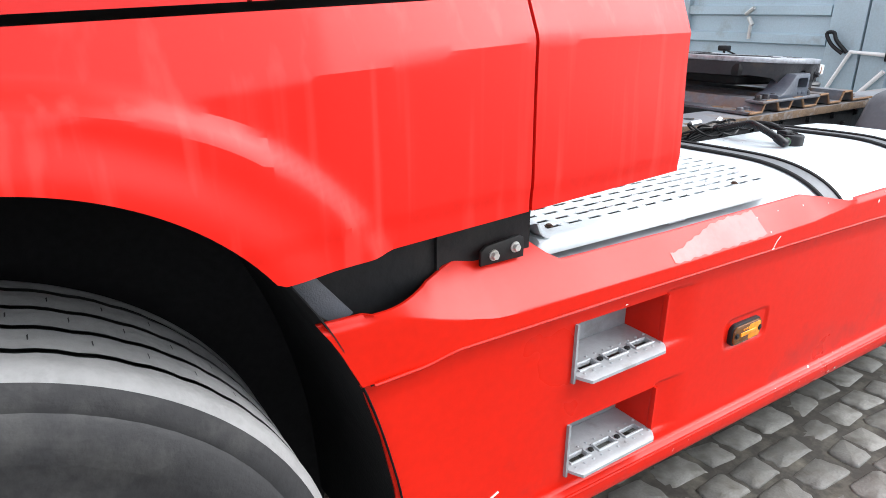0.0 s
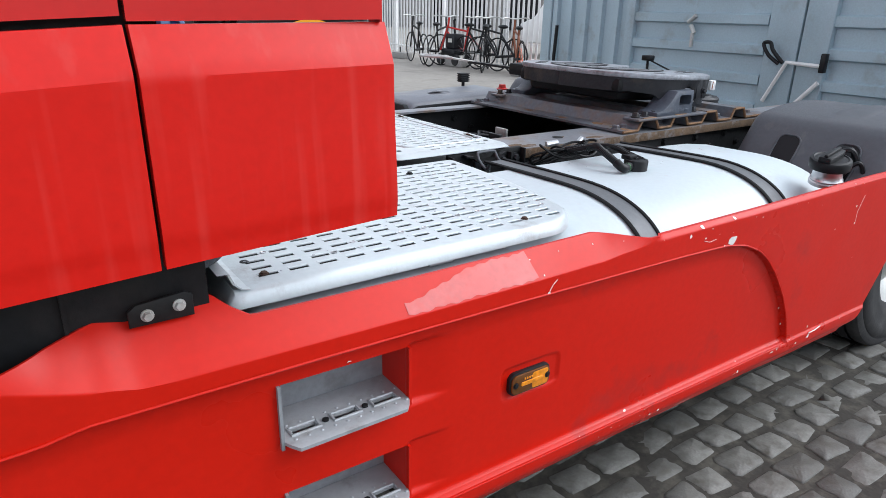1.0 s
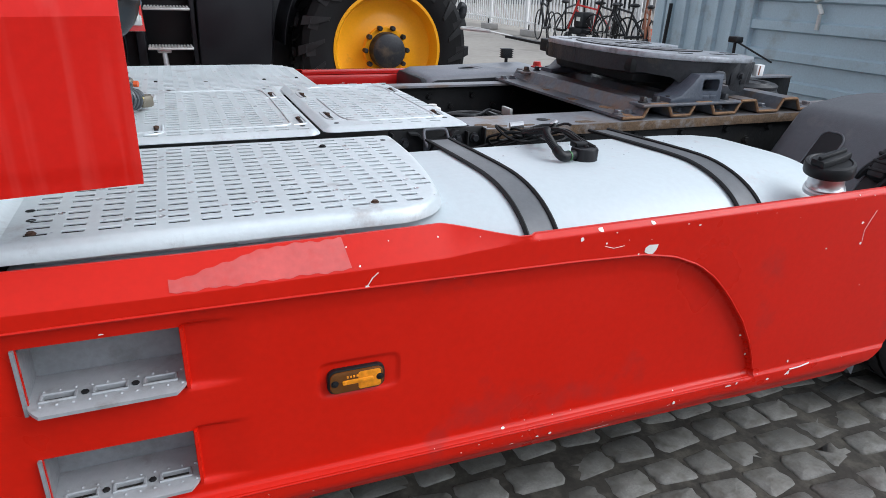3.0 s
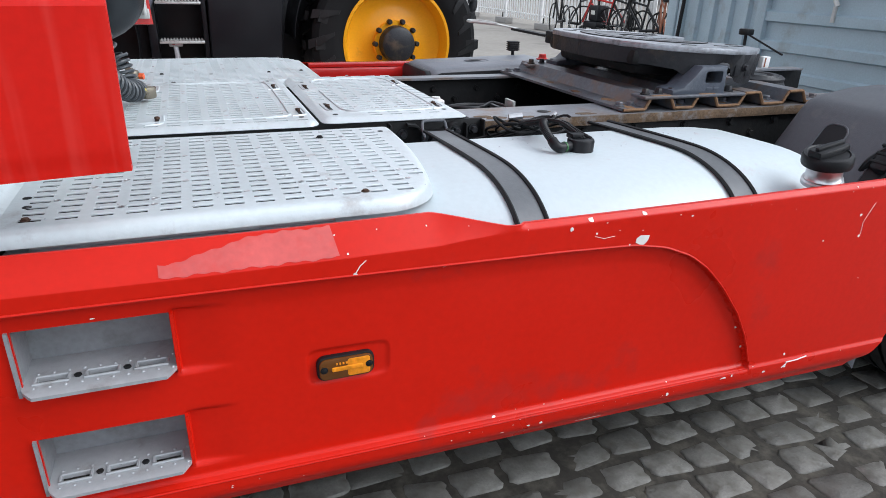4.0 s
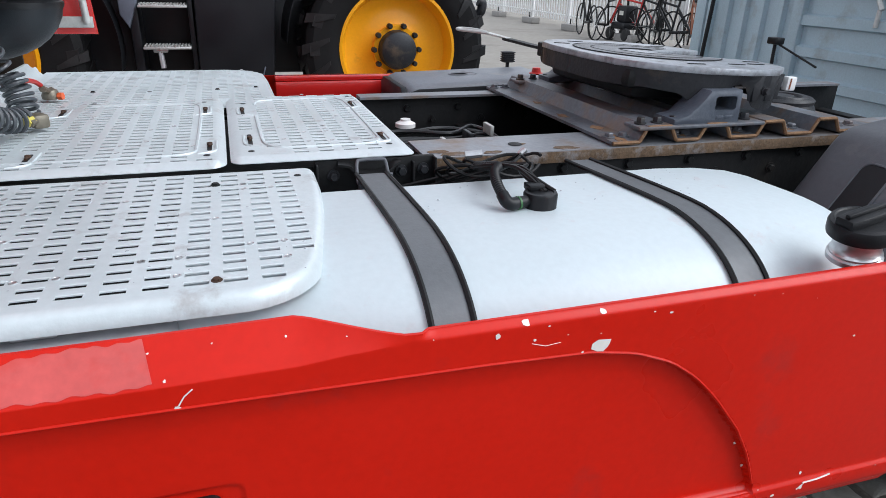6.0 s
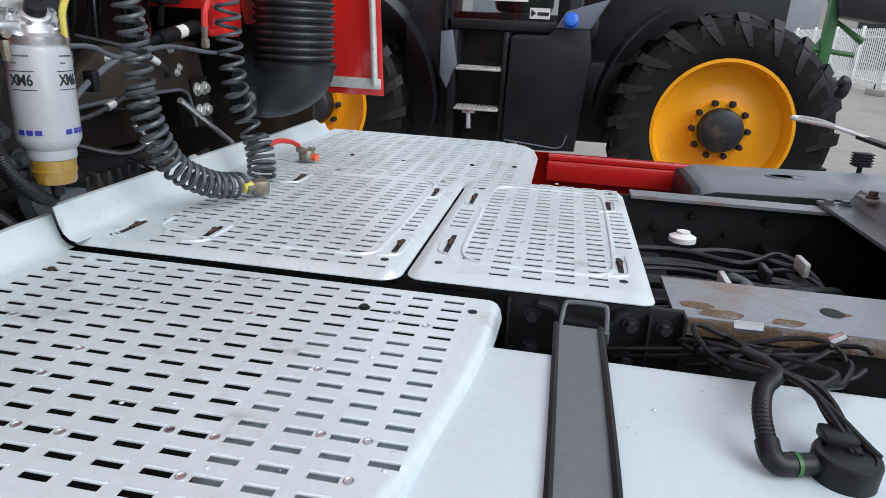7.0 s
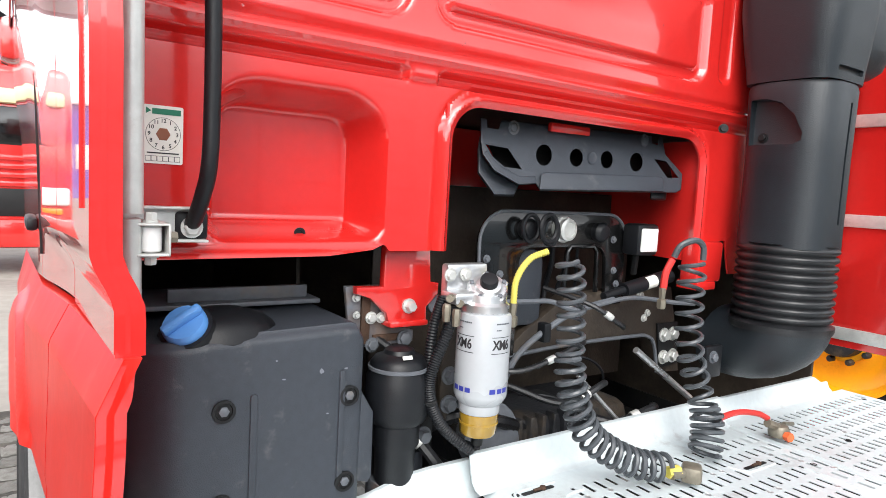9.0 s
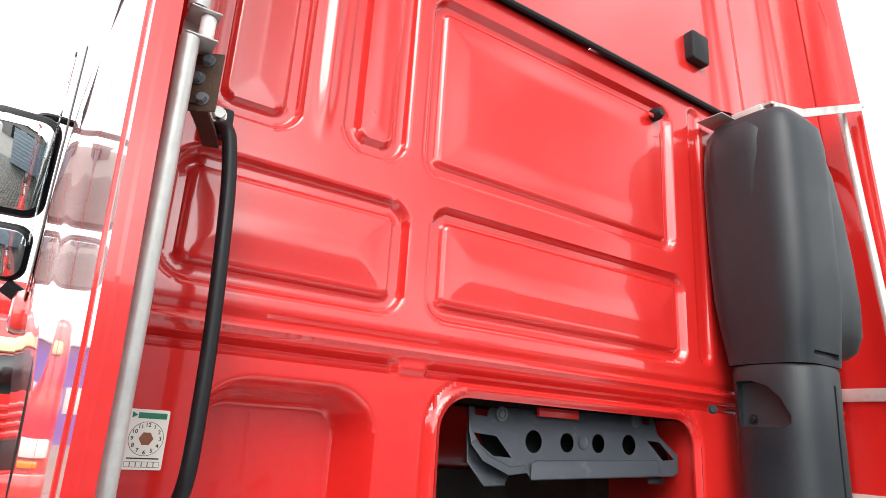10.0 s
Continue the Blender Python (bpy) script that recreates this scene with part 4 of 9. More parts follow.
def perforated(x0, x1, y0, y1, z, field, corner, keepout=(), origin=(1.199, 1.0175), pa=0.0603, pb=0.0368, la=0.038, lb=0.0118, drop=0.03, roll=0.022, margin=0.035, rear=None):
    """A pressed plate: slots cut through, edges turned down, corners rounded."""
    fx0, fx1, fy0, fy1 = field
    ax = [origin[0] + pa * i for i in range(-20, 40) if fx0 + la / 2 < origin[0] + pa * i < fx1 - la / 2]
    by = [origin[1] + pb * i for i in range(-30, 60) if fy0 + lb / 2 < origin[1] + pb * i < fy1 - lb / 2]
    ex = [a + e * la / 2 for a in ax for e in (-1, 1)]
    ey = [b + e * lb / 2 for b in by for e in (-1, 1)]

    def outline(u, v):
        r = corner[0 if u < (x0 + x1) / 2 and v < (y0 + y1) / 2 else 1 if u >= (x0 + x1) / 2 and v < (y0 + y1) / 2 else 2 if u >= (x0 + x1) / 2 else 3]
        if rear:
            # the rear edge sweeps forwards towards the outside
            u = u + rear * max(0.0, (1.66 - v) / 0.526) ** 2.2 * smoothstep(1.25, 1.65, u)
        return round_rect(u, v, x0, x1, y0, y1, r)

    def is_slot(u, v):
        for a in ax:
            if abs(u - a) < la / 2:
                for b in by:
                    if abs(v - b) < lb / 2:
                        return outline(a, b) < -margin and not any(q[0] < a < q[1] and q[2] < b < q[3] for q in keepout)
        return False

    LIPS.append([(a, b, z) for a in ax for b in by if is_slot(a, b)])
    ux = steps(x0, x1, 0.02, ex) if not rear else sorted(set(steps(x0, 1.52, 0.02, [q for q in ex if q < 1.51]) + steps(1.52, x1, 0.005, [q for q in ex if q > 1.525])))
    uy = steps(y0, y1, 0.02 if not rear else 0.0055, ey)

    def place(u, v):
        d = outline(u, v)
        zz = z
        if d > -roll:
            t = min(1.0, max(0.0, (d + roll) / roll))
            zz = z - drop * (1 - math.sqrt(max(0, 1 - t * t)))
        if d > 0:
            # draw outside corners back to the rounded outline
            for _ in range(8):
                dd = outline(u, v)
                if dd <= 0:
                    break
                g = Vector((outline(u + 1e-4, v) - dd, outline(u, v + 1e-4) - dd)) / 1e-4
                u, v = u - g.x * dd, v - g.y * dd
            zz = z - drop
        return (u, v, zz)

    return sheet(ux, uy, place, lambda u, v: outline(u, v) < (0.004 if rear else 0.022) and not is_slot(u, v), thick=(0, 0, -0.0022))


PZ, MZ = 0.945, 0.965
latch2 = [(0.978, 1.764), (1.158, 1.782), (1.578, 1.828), (1.132, 2.350), (1.561, 2.326)]
latch3 = [(1.684, 1.874), (2.054, 1.853), (2.056, 2.353), (1.678, 2.288)]
keep2 = [(x - 0.045, x + 0.045, y - 0.06, y + 0.06) for x, y in latch2] + [(1.53, 1.7, 1.70, 1.93), (0.9, 1.03, 1.68, 1.80)]
keep3 = [(x - 0.045, x + 0.045, y - 0.06, y + 0.06) for x, y in latch3] + [(1.6, 1.745, 1.69, 1.78), (1.6, 1.72, 1.74, 1.99), (2.02, 2.2, 1.69, 1.95), (1.6, 1.72, 2.2, 2.42)]
plate1 = part("catwalk_plate", perforated(0.86, 1.830, 0.962, 1.655, PZ, (0.925, 1.82, 1.0, 1.65), (0.02, 0.11, 0.03, 0.02), rear=0.05, margin=0.030), PLATE, truck, "perforated silver-grey catwalk plate over the tank", smooth=45)
plate2 = part("catwalk_plate", perforated(0.90, 1.619, 1.660, 2.56, MZ, (0.96, 1.61, 1.67, 2.55), (0.02, 0.045, 0.045, 0.02), keepout=keep2, origin=(1.445, 1.768), pa=0.0605, pb=0.0362, drop=0.014, roll=0.008, margin=0.018), PLATE, truck, "perforated silver-grey middle catwalk plate", smooth=45)
plate3 = part("catwalk_plate", perforated(1.628, 2.110, 1.680, 2.56, MZ, (1.64, 2.10, 1.69, 2.55), (0.03, 0.02, 0.03, 0.04), keepout=keep3, origin=(1.809, 1.797), pa=0.0655, pb=0.0370, drop=0.012, roll=0.008, margin=0.018), PLATE, truck, "perforated silver-grey rear lid plate", smooth=45)
plate4 = part("catwalk_plate", perforated(0.86, 1.82, 2.575, 3.38, PZ + 0.01, (0.90, 1.79, 2.60, 3.36), (0.02, 0.03, 0.20, 0.02), origin=(1.199, 2.66)), PLATE, truck, "perforated silver-grey catwalk plate of the far side", smooth=45)
for p, pts, z in ((plate1, [(0.951, 1.022), (1.592, 1.022), (0.961, 1.533)], PZ), (plate4, [(1.15, 2.80), (1.60, 2.80), (1.1, 3.36), (1.5, 3.36), (1.75, 2.83)], PZ + 0.01)):
    for x, y in pts:
        part("bolt", bolt_shape((x, y, z), (0, 0, 1), 0.0068, 0.005), RUSTBOLT if p is plate1 else DARK, p)
part("bolt", bolt_shape((1.590, 1.537, PZ), (0, 0, 1), 0.008, 0.006), DARK, plate1)
for p, pts in ((plate2, latch2), (plate3, latch3)):
    for x, y in pts:
        half = 0.068 if p is plate3 and x < 1.8 else 0.046
        s = Shape().prism(rr_outline(x - 0.006, x + 0.006, y - half, y + half, 0.0055, 3), MZ + 0.0003, MZ + 0.0012, 'z')
        part("latch_slot", s, DARK, p, "dark latch slot")
        part("latch_bolt", Shape().tube([(x, y - 0.012, MZ + 0.003), (x, y + 0.012, MZ + 0.004)], 0.0035, 8).lathe([(0.0075, 0), (0.0075, 0.007), (0.005, 0.008)], Matrix.Translation((x, y + 0.014, MZ)), 6), RUSTBOLT, p, "rusty latch bolt")


for p, spots in zip((plate1, plate2, plate3, plate4), LIPS):
    lips = Shape()
    for a, b, z in spots:
        c = b + 0.0084
        lips.add([(a - 0.021, c - 0.0022, z), (a + 0.021, c - 0.0022, z), (a + 0.019, c, z + 0.0014), (a - 0.019, c, z + 0.0014), (a - 0.021, c + 0.0022, z), (a + 0.021, c + 0.0022, z)], [(0, 1, 2, 3), (3, 2, 5, 4), (0, 3, 4), (1, 5, 2)])
    part("pressed_relief", lips, PLATE, p, "raised edge beside each slot", kind="stuff")


def flange(y0, y1, xb, zb, rows, thick=0.004):
    """The upturned front edge: rows of (y, height)."""
    prof = [(0.0, 0.0), (-0.015, 0.004), (-0.028, 0.016), (-0.036, 0.036), (-0.042, 0.7), (-0.045, 1.0), (-0.052, 1.03)]

    def place(u, v):
        h = lerp_list(rows, v)
        a, b = prof[int(u)]
        return (xb + a, v, zb + (b if b < 0.1 else 0.036 + (h - 0.036) * (b - 0.036)))
    return sheet(list(range(len(prof))), steps(y0, y1, 0.012), place, thick=(thick, 0, 0))


part("front_flange", flange(0.968, 1.66, 0.905, PZ - 0.001, [(0.96, 0.037), (1.34, 0.037), (1.40, 0.040), (1.45, 0.052), (1.50, 0.064), (1.56, 0.068), (1.7, 0.069)]), PLATE, truck, "upturned edge of the near plate")
part("front_flange", flange(1.636, 2.56, 0.935, MZ - 0.001, [(1.64, 0.075), (2.7, 0.075)]), PLATE, truck, "upturned edge of the middle plate")
part("front_flange", flange(2.575, 3.28, 0.895, PZ + 0.009, [(2.6, 0.06), (3.2, 0.06), (3.28, 0.02)]), PLATE, truck, "upturned edge of the far plate")
part("plate_bracket", Shape().box((0.95, 1.0, 0.86), (1.52, 1.03, 0.905), 0.004).box((1.30, 0.99, 0.895), (1.36, 1.02, 0.925)), ALU, truck, "support strip below the plate")

# dark sheets stand in for the shade seen through the plates' slots
part("plate_frame", Shape().prism([(0.92, 1.034), (1.64, 1.034), (1.69, 1.06), (1.73, 1.20), (1.77, 1.45), (1.78, 1.62), (0.92, 1.62)], 0.906, 0.909, "z").box((0.95, 1.74, 0.87), (2.08, 2.58, 0.877)).box((0.92, 2.66, 0.865), (1.78, 3.35, 0.872)), DARK, truck, "dark sheets added for the shade below the plates")
# pressed rims, rivets and small holes of the plates
RIMS = ((plate2, [(1.02, 1.86), (1.025, 1.80), (1.06, 1.765), (1.10, 1.745), (1.40, 1.745), (1.505, 1.750), (1.54, 1.775), (1.545, 1.84), (1.548, 2.10), (1.545, 2.36), (1.53, 2.43), (1.48, 2.455), (1.20, 2.455)]),
        (plate3, [(1.716, 2.20), (1.716, 1.98), (1.718, 1.86), (1.728, 1.808), (1.752, 1.783), (1.80, 1.775), (1.98, 1.775), (2.015, 1.785), (2.036, 1.815), (2.042, 1.88), (2.045, 2.20), (2.042, 2.40), (2.03, 2.45), (1.99, 2.475), (1.78, 2.475), (1.735, 2.455), (1.718, 2.40)]))
for p, line in RIMS:
    part("pressed_rim", Shape().tube([q for q in bezier([(a, c, MZ - 0.0010) for a, c in line], 5)], 0.0052, 6), PLATE, p)
for p, pts in ((plate2, latch2), (plate3, latch3)):
    for x, y in pts:
        side = -1 if x in (1.684, 1.678, 0.978) else 1
        # raised collar beside each latch slot
        part("latch_collar", Shape().tube(bezier([(x + side * 0.016, y + 0.062, MZ - 0.001), (x + side * 0.017, y, MZ - 0.0005), (x + side * 0.014, y - 0.050, MZ - 0.0005), (x - side * 0.004, y - 0.066, MZ - 0.0005), (x - side * 0.03, y - 0.072, MZ - 0.001)], 5), 0.0042, 6), PLATE, p)
rp = random.Random(9)
ring = None
for p, zz, x0, x1, y0, y1, cnt in ((plate1, PZ, 1.169, 0.0603, 1.0175, 0.0368, 34), (plate2, MZ, 1.4148, 0.0605, 1.768, 0.0362, 26), (plate3, MZ, 1.776, 0.0655, 1.797, 0.037, 22), (plate4, PZ + 0.01, 1.169, 0.0603, 2.76, 0.0368, 18)):
    for i in range(cnt):
        x = x0 + x1 * (rp.randint(-3, 9) if p is plate1 or p is plate4 else rp.randint(-6, 2) if p is plate2 else rp.randint(0, 4))
        y = y0 + y1 * (rp.randint(1, 16) if p is plate1 or p is plate4 else rp.randint(1, 22))
        if ring is None:
            s = Shape().lathe([(0.0065, 0.0), (0.0068, 0.0012), (0.0055, 0.0016), (0.0045, 0.0006), (0.001, 0.0005)], Matrix.Translation((x, y, zz)), 12)
            ring = part("rivet", s, ALU, p)
        else:
            again(ring, (x - PLACE[ring.name].x, y - PLACE[ring.name].y, zz + 0.0008 - PLACE[ring.name].z), p)
for p, zz, pts in ((plate1, PZ, [(1.78, 1.575), (0.94, 1.10), (0.93, 1.16)]), (plate2, MZ, [(1.572, 1.735), (0.972, 1.705), (1.555, 2.47), (1.2, 2.50)]), (plate3, MZ, [(1.682, 1.752), (2.055, 1.760), (1.685, 2.42), (2.070, 2.51)]), (plate4, PZ + 0.01, [(1.3, 3.38), (0.98, 3.30), (1.35, 2.78)])):
    for x, y in pts:
        part("drill_hole", Shape().lathe([(0.009, 0.0004), (0.0085, 0.001)], Matrix.Translation((x, y, zz)), 14), DARK, p, "dark drilled hole")
# ---- frame rails, cross members, fifth wheel ----
RY0, RY1 = 1.70, 2.74
RZ = 0.932
for ya, sgn in ((RY0, 1), (RY1, -1)):
    s = Shape()
    broad = 0.21 if sgn > 0 else 0.085
    s.prism([(ya, RZ), (ya + sgn * broad, RZ), (ya + sgn * broad, RZ - 0.01), (ya + sgn * 0.012, RZ - 0.01), (ya + sgn * 0.006, RZ - 0.035), (ya, RZ - 0.035)], 2.15, 4.7, "x")
    part("rail_flange", s, RAILTOP, truck, "worn grey rail top with rusty edge")
    s = Shape().box((0.3, ya + sgn * 0.03 - 0.006, 0.60), (4.75, ya + sgn * 0.03 + 0.006, RZ - 0.012), 0.002).box((0.3, min(ya + sgn * 0.03, ya + sgn * 0.11), RZ - 0.10), (2.15, max(ya + sgn * 0.03, ya + sgn * 0.11), RZ - 0.085))
    rail = part("frame_rail", s, DARK, truck, "black chassis rail")
    for i in range(24):
        part("bolt", bolt_shape((1.9 + 0.115 * i, ya + sgn * (0.024 if sgn > 0 else 0.036) - (0.0 if sgn > 0 else 0.0), RZ - 0.06 - 0.05 * (i % 2)), (0, -1, 0), 0.013, 0.014), DARK, rail)
for x in (2.2, 2.62, 3.3, 4.1, 4.65):
    part("cross_member", Shape().box((x - 0.04, RY0 + 0.03, 0.66), (x + 0.04, RY1 - 0.03, 0.80), 0.01), DARK, truck, "black cross member")
# added dark sheet that stands for the deep shade between the rails
part("belly_shadow_plate", Shape().box((1.9, RY0 + 0.04, 0.56), (4.6, RY1 - 0.04, 0.58)), DARK, truck, "dark sheet added for the shade between the rails")
part("rail_edge", Shape().box((2.17, RY0 - 0.0035, RZ - 0.036), (4.69, RY0 - 0.0005, RZ - 0.002), 0.001), EDGE_RUST, truck, "rusty flaking edge of the rail")
rb = random.Random(33)
for x, y, w in ((2.24, 1.73, 0.05), (2.46, 1.80, 0.035), (2.60, 1.73, 0.06), (2.36, 1.725, 0.04), (2.20, 1.76, 0.04)):
    o = [(x + w * 1.1 * rb.uniform(0.35, 1.0) * math.cos(t), min(1.9, max(1.703, y + 0.5 * w * rb.uniform(0.6, 1.0) * math.sin(t)))) for t in [2 * math.pi * k / 12 for k in range(12)]]
    part("rust_patch", Shape().prism(o, RZ + 0.0003, RZ + 0.0012, "z"), EDGE_RUST, truck, "patch of rust on the rail")
part("rail_hole", Shape().lathe([(0.022, 0.0013), (0.021, 0.0022)], Matrix.Translation((2.46, 1.80, RZ)), 18), DARK, truck, "bolt hole in the rail")
# black plate with brackets between the catwalk and the rail
rbk = part("rail_bracket", Shape().box((1.835, 1.686, 0.74), (2.165, 1.70, 0.946), 0.003), DARK, truck, "black bracket plate with strap anchor")
part("bracket_web", Shape().box((1.836, 1.655, 0.76), (1.842, 1.686, 0.942), 0.002), DARK, rbk)
part("bracket_web", Shape().box((2.098, 1.662, 0.76), (2.104, 1.686, 0.935), 0.002), DARK, rbk)
part("bracket_web", Shape().box((2.160, 1.660, 0.76), (2.166, 1.686, 0.944), 0.002), DARK, rbk)
part("anchor_bow", Shape().tube(bezier([(1.895, 1.672, 0.940), (1.925, 1.668, 0.935), (1.945, 1.664, 0.918), (1.985, 1.662, 0.914), (2.022, 1.664, 0.918), (2.040, 1.668, 0.932), (2.06, 1.672, 0.940)], 6), 0, flat=(0.020, 0.003)), DARK, rbk, "black bent anchor plate")
part("anchor_pad", Shape().prism(rr_outline(1.950, 2.014, 0.855, 0.915, 0.008), 1.672, 1.686, "y", 0.003), FRAME, rbk, "worn grey anchor pad")
for x, y, z in ((1.884, 1.684, 0.905), (2.070, 1.684, 0.908), (2.132, 1.684, 0.910), (1.982, 1.670, 0.886), (1.884, 1.684, 0.835), (2.070, 1.684, 0.835)):
    part("bolt", bolt_shape((x, y, z), (0, -1, 0), 0.0125, 0.018), CAST, rbk)
part("strap_loop", Shape().tube(bezier([(1.938, 1.585, 0.932), (1.936, 1.60, 0.905), (1.940, 1.645, 0.925), (1.944, 1.660, 0.944), (1.955, 1.664, 0.949), (2.010, 1.664, 0.949), (2.020, 1.660, 0.944), (2.022, 1.645, 0.925), (2.020, 1.60, 0.905), (2.018, 1.585, 0.932)], 6), 0.0048, 8), FRAME, truck, "wire loop of the strap anchor")
# hoses between the rails
for i in range(9):
    hs = Shape()
    r = random.Random(200 + i)
    y, z = 1.95 + 0.055 * i, 0.865 + r.uniform(-0.03, 0.015)
    rad = r.choice((0.006, 0.008, 0.011, 0.016))
    path = bezier([(2.05, y, z - 0.01), (2.25, y + r.uniform(-.03, .03), z), (2.42, y + r.uniform(-.05, .05), z), (2.56, y + r.uniform(-.06, .10), z - 0.01), (2.64, y + r.uniform(-.05, .12), z - 0.05), (2.67, y + r.uniform(-.05, .05), z - 0.17)], 14)
    hs.tube(path, [rad * (1.0 if i % 2 else 0.92 + 0.12 * (k % 2)) for k in range(len(path))], 8)
    part("hose", hs, HOSE, truck, "dusty black hose between the rails")
for i in range(4):
    r = random.Random(260 + i)
    part("hose_clip", Shape().box((2.2 + 0.12 * i, 1.94 + 0.1 * i, 0.85), (2.215 + 0.12 * i, 2.02 + 0.1 * i, 0.888), 0.003), STEEL if i % 2 else BLACK, truck, "clip on the hoses")
part("pipe", Shape().tube(bezier([(2.05, 2.02, 0.82), (2.28, 2.02, 0.82), (2.37, 2.05, 0.835), (2.40, 2.13, 0.845), (2.37, 2.26, 0.83)], 8), 0.018, 10), FRAME, truck, "grey bent pipe")
part("reservoir_cap", Shape().lathe([(0.04, 0), (0.04, 0.015), (0.02, 0.025), (0.02, 0.032)], Matrix.Translation((2.3, 2.5, 0.84)), 20), WHITE, truck, "white reservoir cap")

# mounting plate with hat-shaped ridges
MY0, MY1 = 1.71, 2.76
ridges = [(2.745, 0), (2.84, 0), (2.865, 0.045), (2.95, 0.045), (2.975, 0), (3.06, 0), (3.085, 0.045), (3.16, 0.045), (3.185, 0), (3.29, 0), (3.315, 0.045), (3.39, 0.045), (3.415, 0), (3.52, 0), (3.545, 0.045), (3.62, 0.045), (3.645, 0), (3.85, 0)]
outl = [(x, RZ + 0.005 + z + 0.010) for x, z in ridges] + [(x, RZ + 0.005 + z) for x, z in reversed(ridges)]
mplate = part("mounting_plate", Shape().prism(outl, MY0, MY1, "y"), RUST, truck, "rusty ridged fifth-wheel mounting plate", smooth=25)
edge = Shape()
for (xa, za), (xb, zb) in zip(ridges, ridges[1:]):
    edge.tube([(xa, MY0 - 0.002, RZ + 0.010 + za), (xb, MY0 - 0.002, RZ + 0.010 + zb)], 0.0062, 6)
part("plate_rim", edge, BROWNRUST, mplate, "flaking rust along the plate's edge")
re_ = random.Random(81)
for x, y, w in ((2.79, 1.76, 0.05), (2.80, 1.90, 0.04), (2.78, 2.10, 0.035), (3.02, 1.77, 0.045), (2.80, 2.35, 0.03), (3.24, 1.77, 0.045), (3.01, 1.95, 0.03), (3.46, 1.77, 0.04)):
    o = [(min(x + 0.04, x + 0.7 * w * re_.uniform(0.4, 1.0) * math.cos(t)), y + 1.2 * w * re_.uniform(0.5, 1.0) * math.sin(t)) for t in [2 * math.pi * q / 14 for q in range(14)]]
    part("rust_patch", Shape().prism(o, RZ + 0.0152, RZ + 0.0160, "z"), BROWNRUST, mplate, "patch of brown rust")
for x in (2.765, 2.815, 3.01, 3.05, 3.22, 3.26, 3.45, 3.49, 3.70, 3.75):
    for y in (1.765, 2.715):
        part("bolt", bolt_shape((x, y, RZ + 0.015), (0, 0, 1), 0.015, 0.016), RUST, mplate)

FX, FY, FZ = 3.16, 2.20, 1.155
HALF = [(-0.325, 0.0), (-0.32, 0.15), (-0.30, 0.27), (-0.24, 0.36), (-0.16, 0.42), (-0.06, 0.455), (0.10, 0.46), (0.24, 0.425), (0.33, 0.35), (0.37, 0.25), (0.37, 0.16), (0.22, 0.10), (0.10, 0.055), (0.055, 0.03), (0.04, 0.0)]
FM = Matrix.Translation((FX, FY, FZ)) @ Matrix.Rotation(0.045, 4, "Y")
fw_outline = HALF + [(a, -c) for a, c in reversed(HALF[1:-1])]
fwp = part("fifth_wheel_plate", Shape().prism(fw_outline, -0.022, 0.0, "z", 0.004, FM), GREASE, truck, "greasy grey fifth-wheel plate", smooth=40)
disc = [(0.268 * math.cos(radians(t)), 0.268 * math.sin(radians(t))) for t in range(38, 323, 6)]
disc += [(0.10 * math.cos(radians(t)), 0.10 * math.sin(radians(t))) for t in range(318, 41, -12)]
part("wear_disc", Shape().prism(disc, 0.0004, 0.003, "z", 0.001, FM), WORN, fwp, "dull worn ring round the king pin hole")
for r in (0.272, 0.205, 0.098):
    part("ring_groove", Shape().tube([(r * math.cos(radians(t)), r * math.sin(radians(t)), 0.003) for t in range(40, 321, 5)], 0, flat=(0.003, 0.001), m=FM), DARK, fwp, "dark groove in the plate")
EDGE = bezier([(a, c, 0) for a, c in HALF[:11]], 6)
DEPTH = [(-0.325, 0.066), (-0.24, 0.060), (-0.14, 0.070), (-0.09, 0.100), (-0.03, 0.108), (0.01, 0.085), (0.03, 0.045), (0.07, 0.030), (0.11, 0.045), (0.13, 0.095), (0.16, 0.112), (0.24, 0.12), (0.33, 0.105), (0.37, 0.06)]
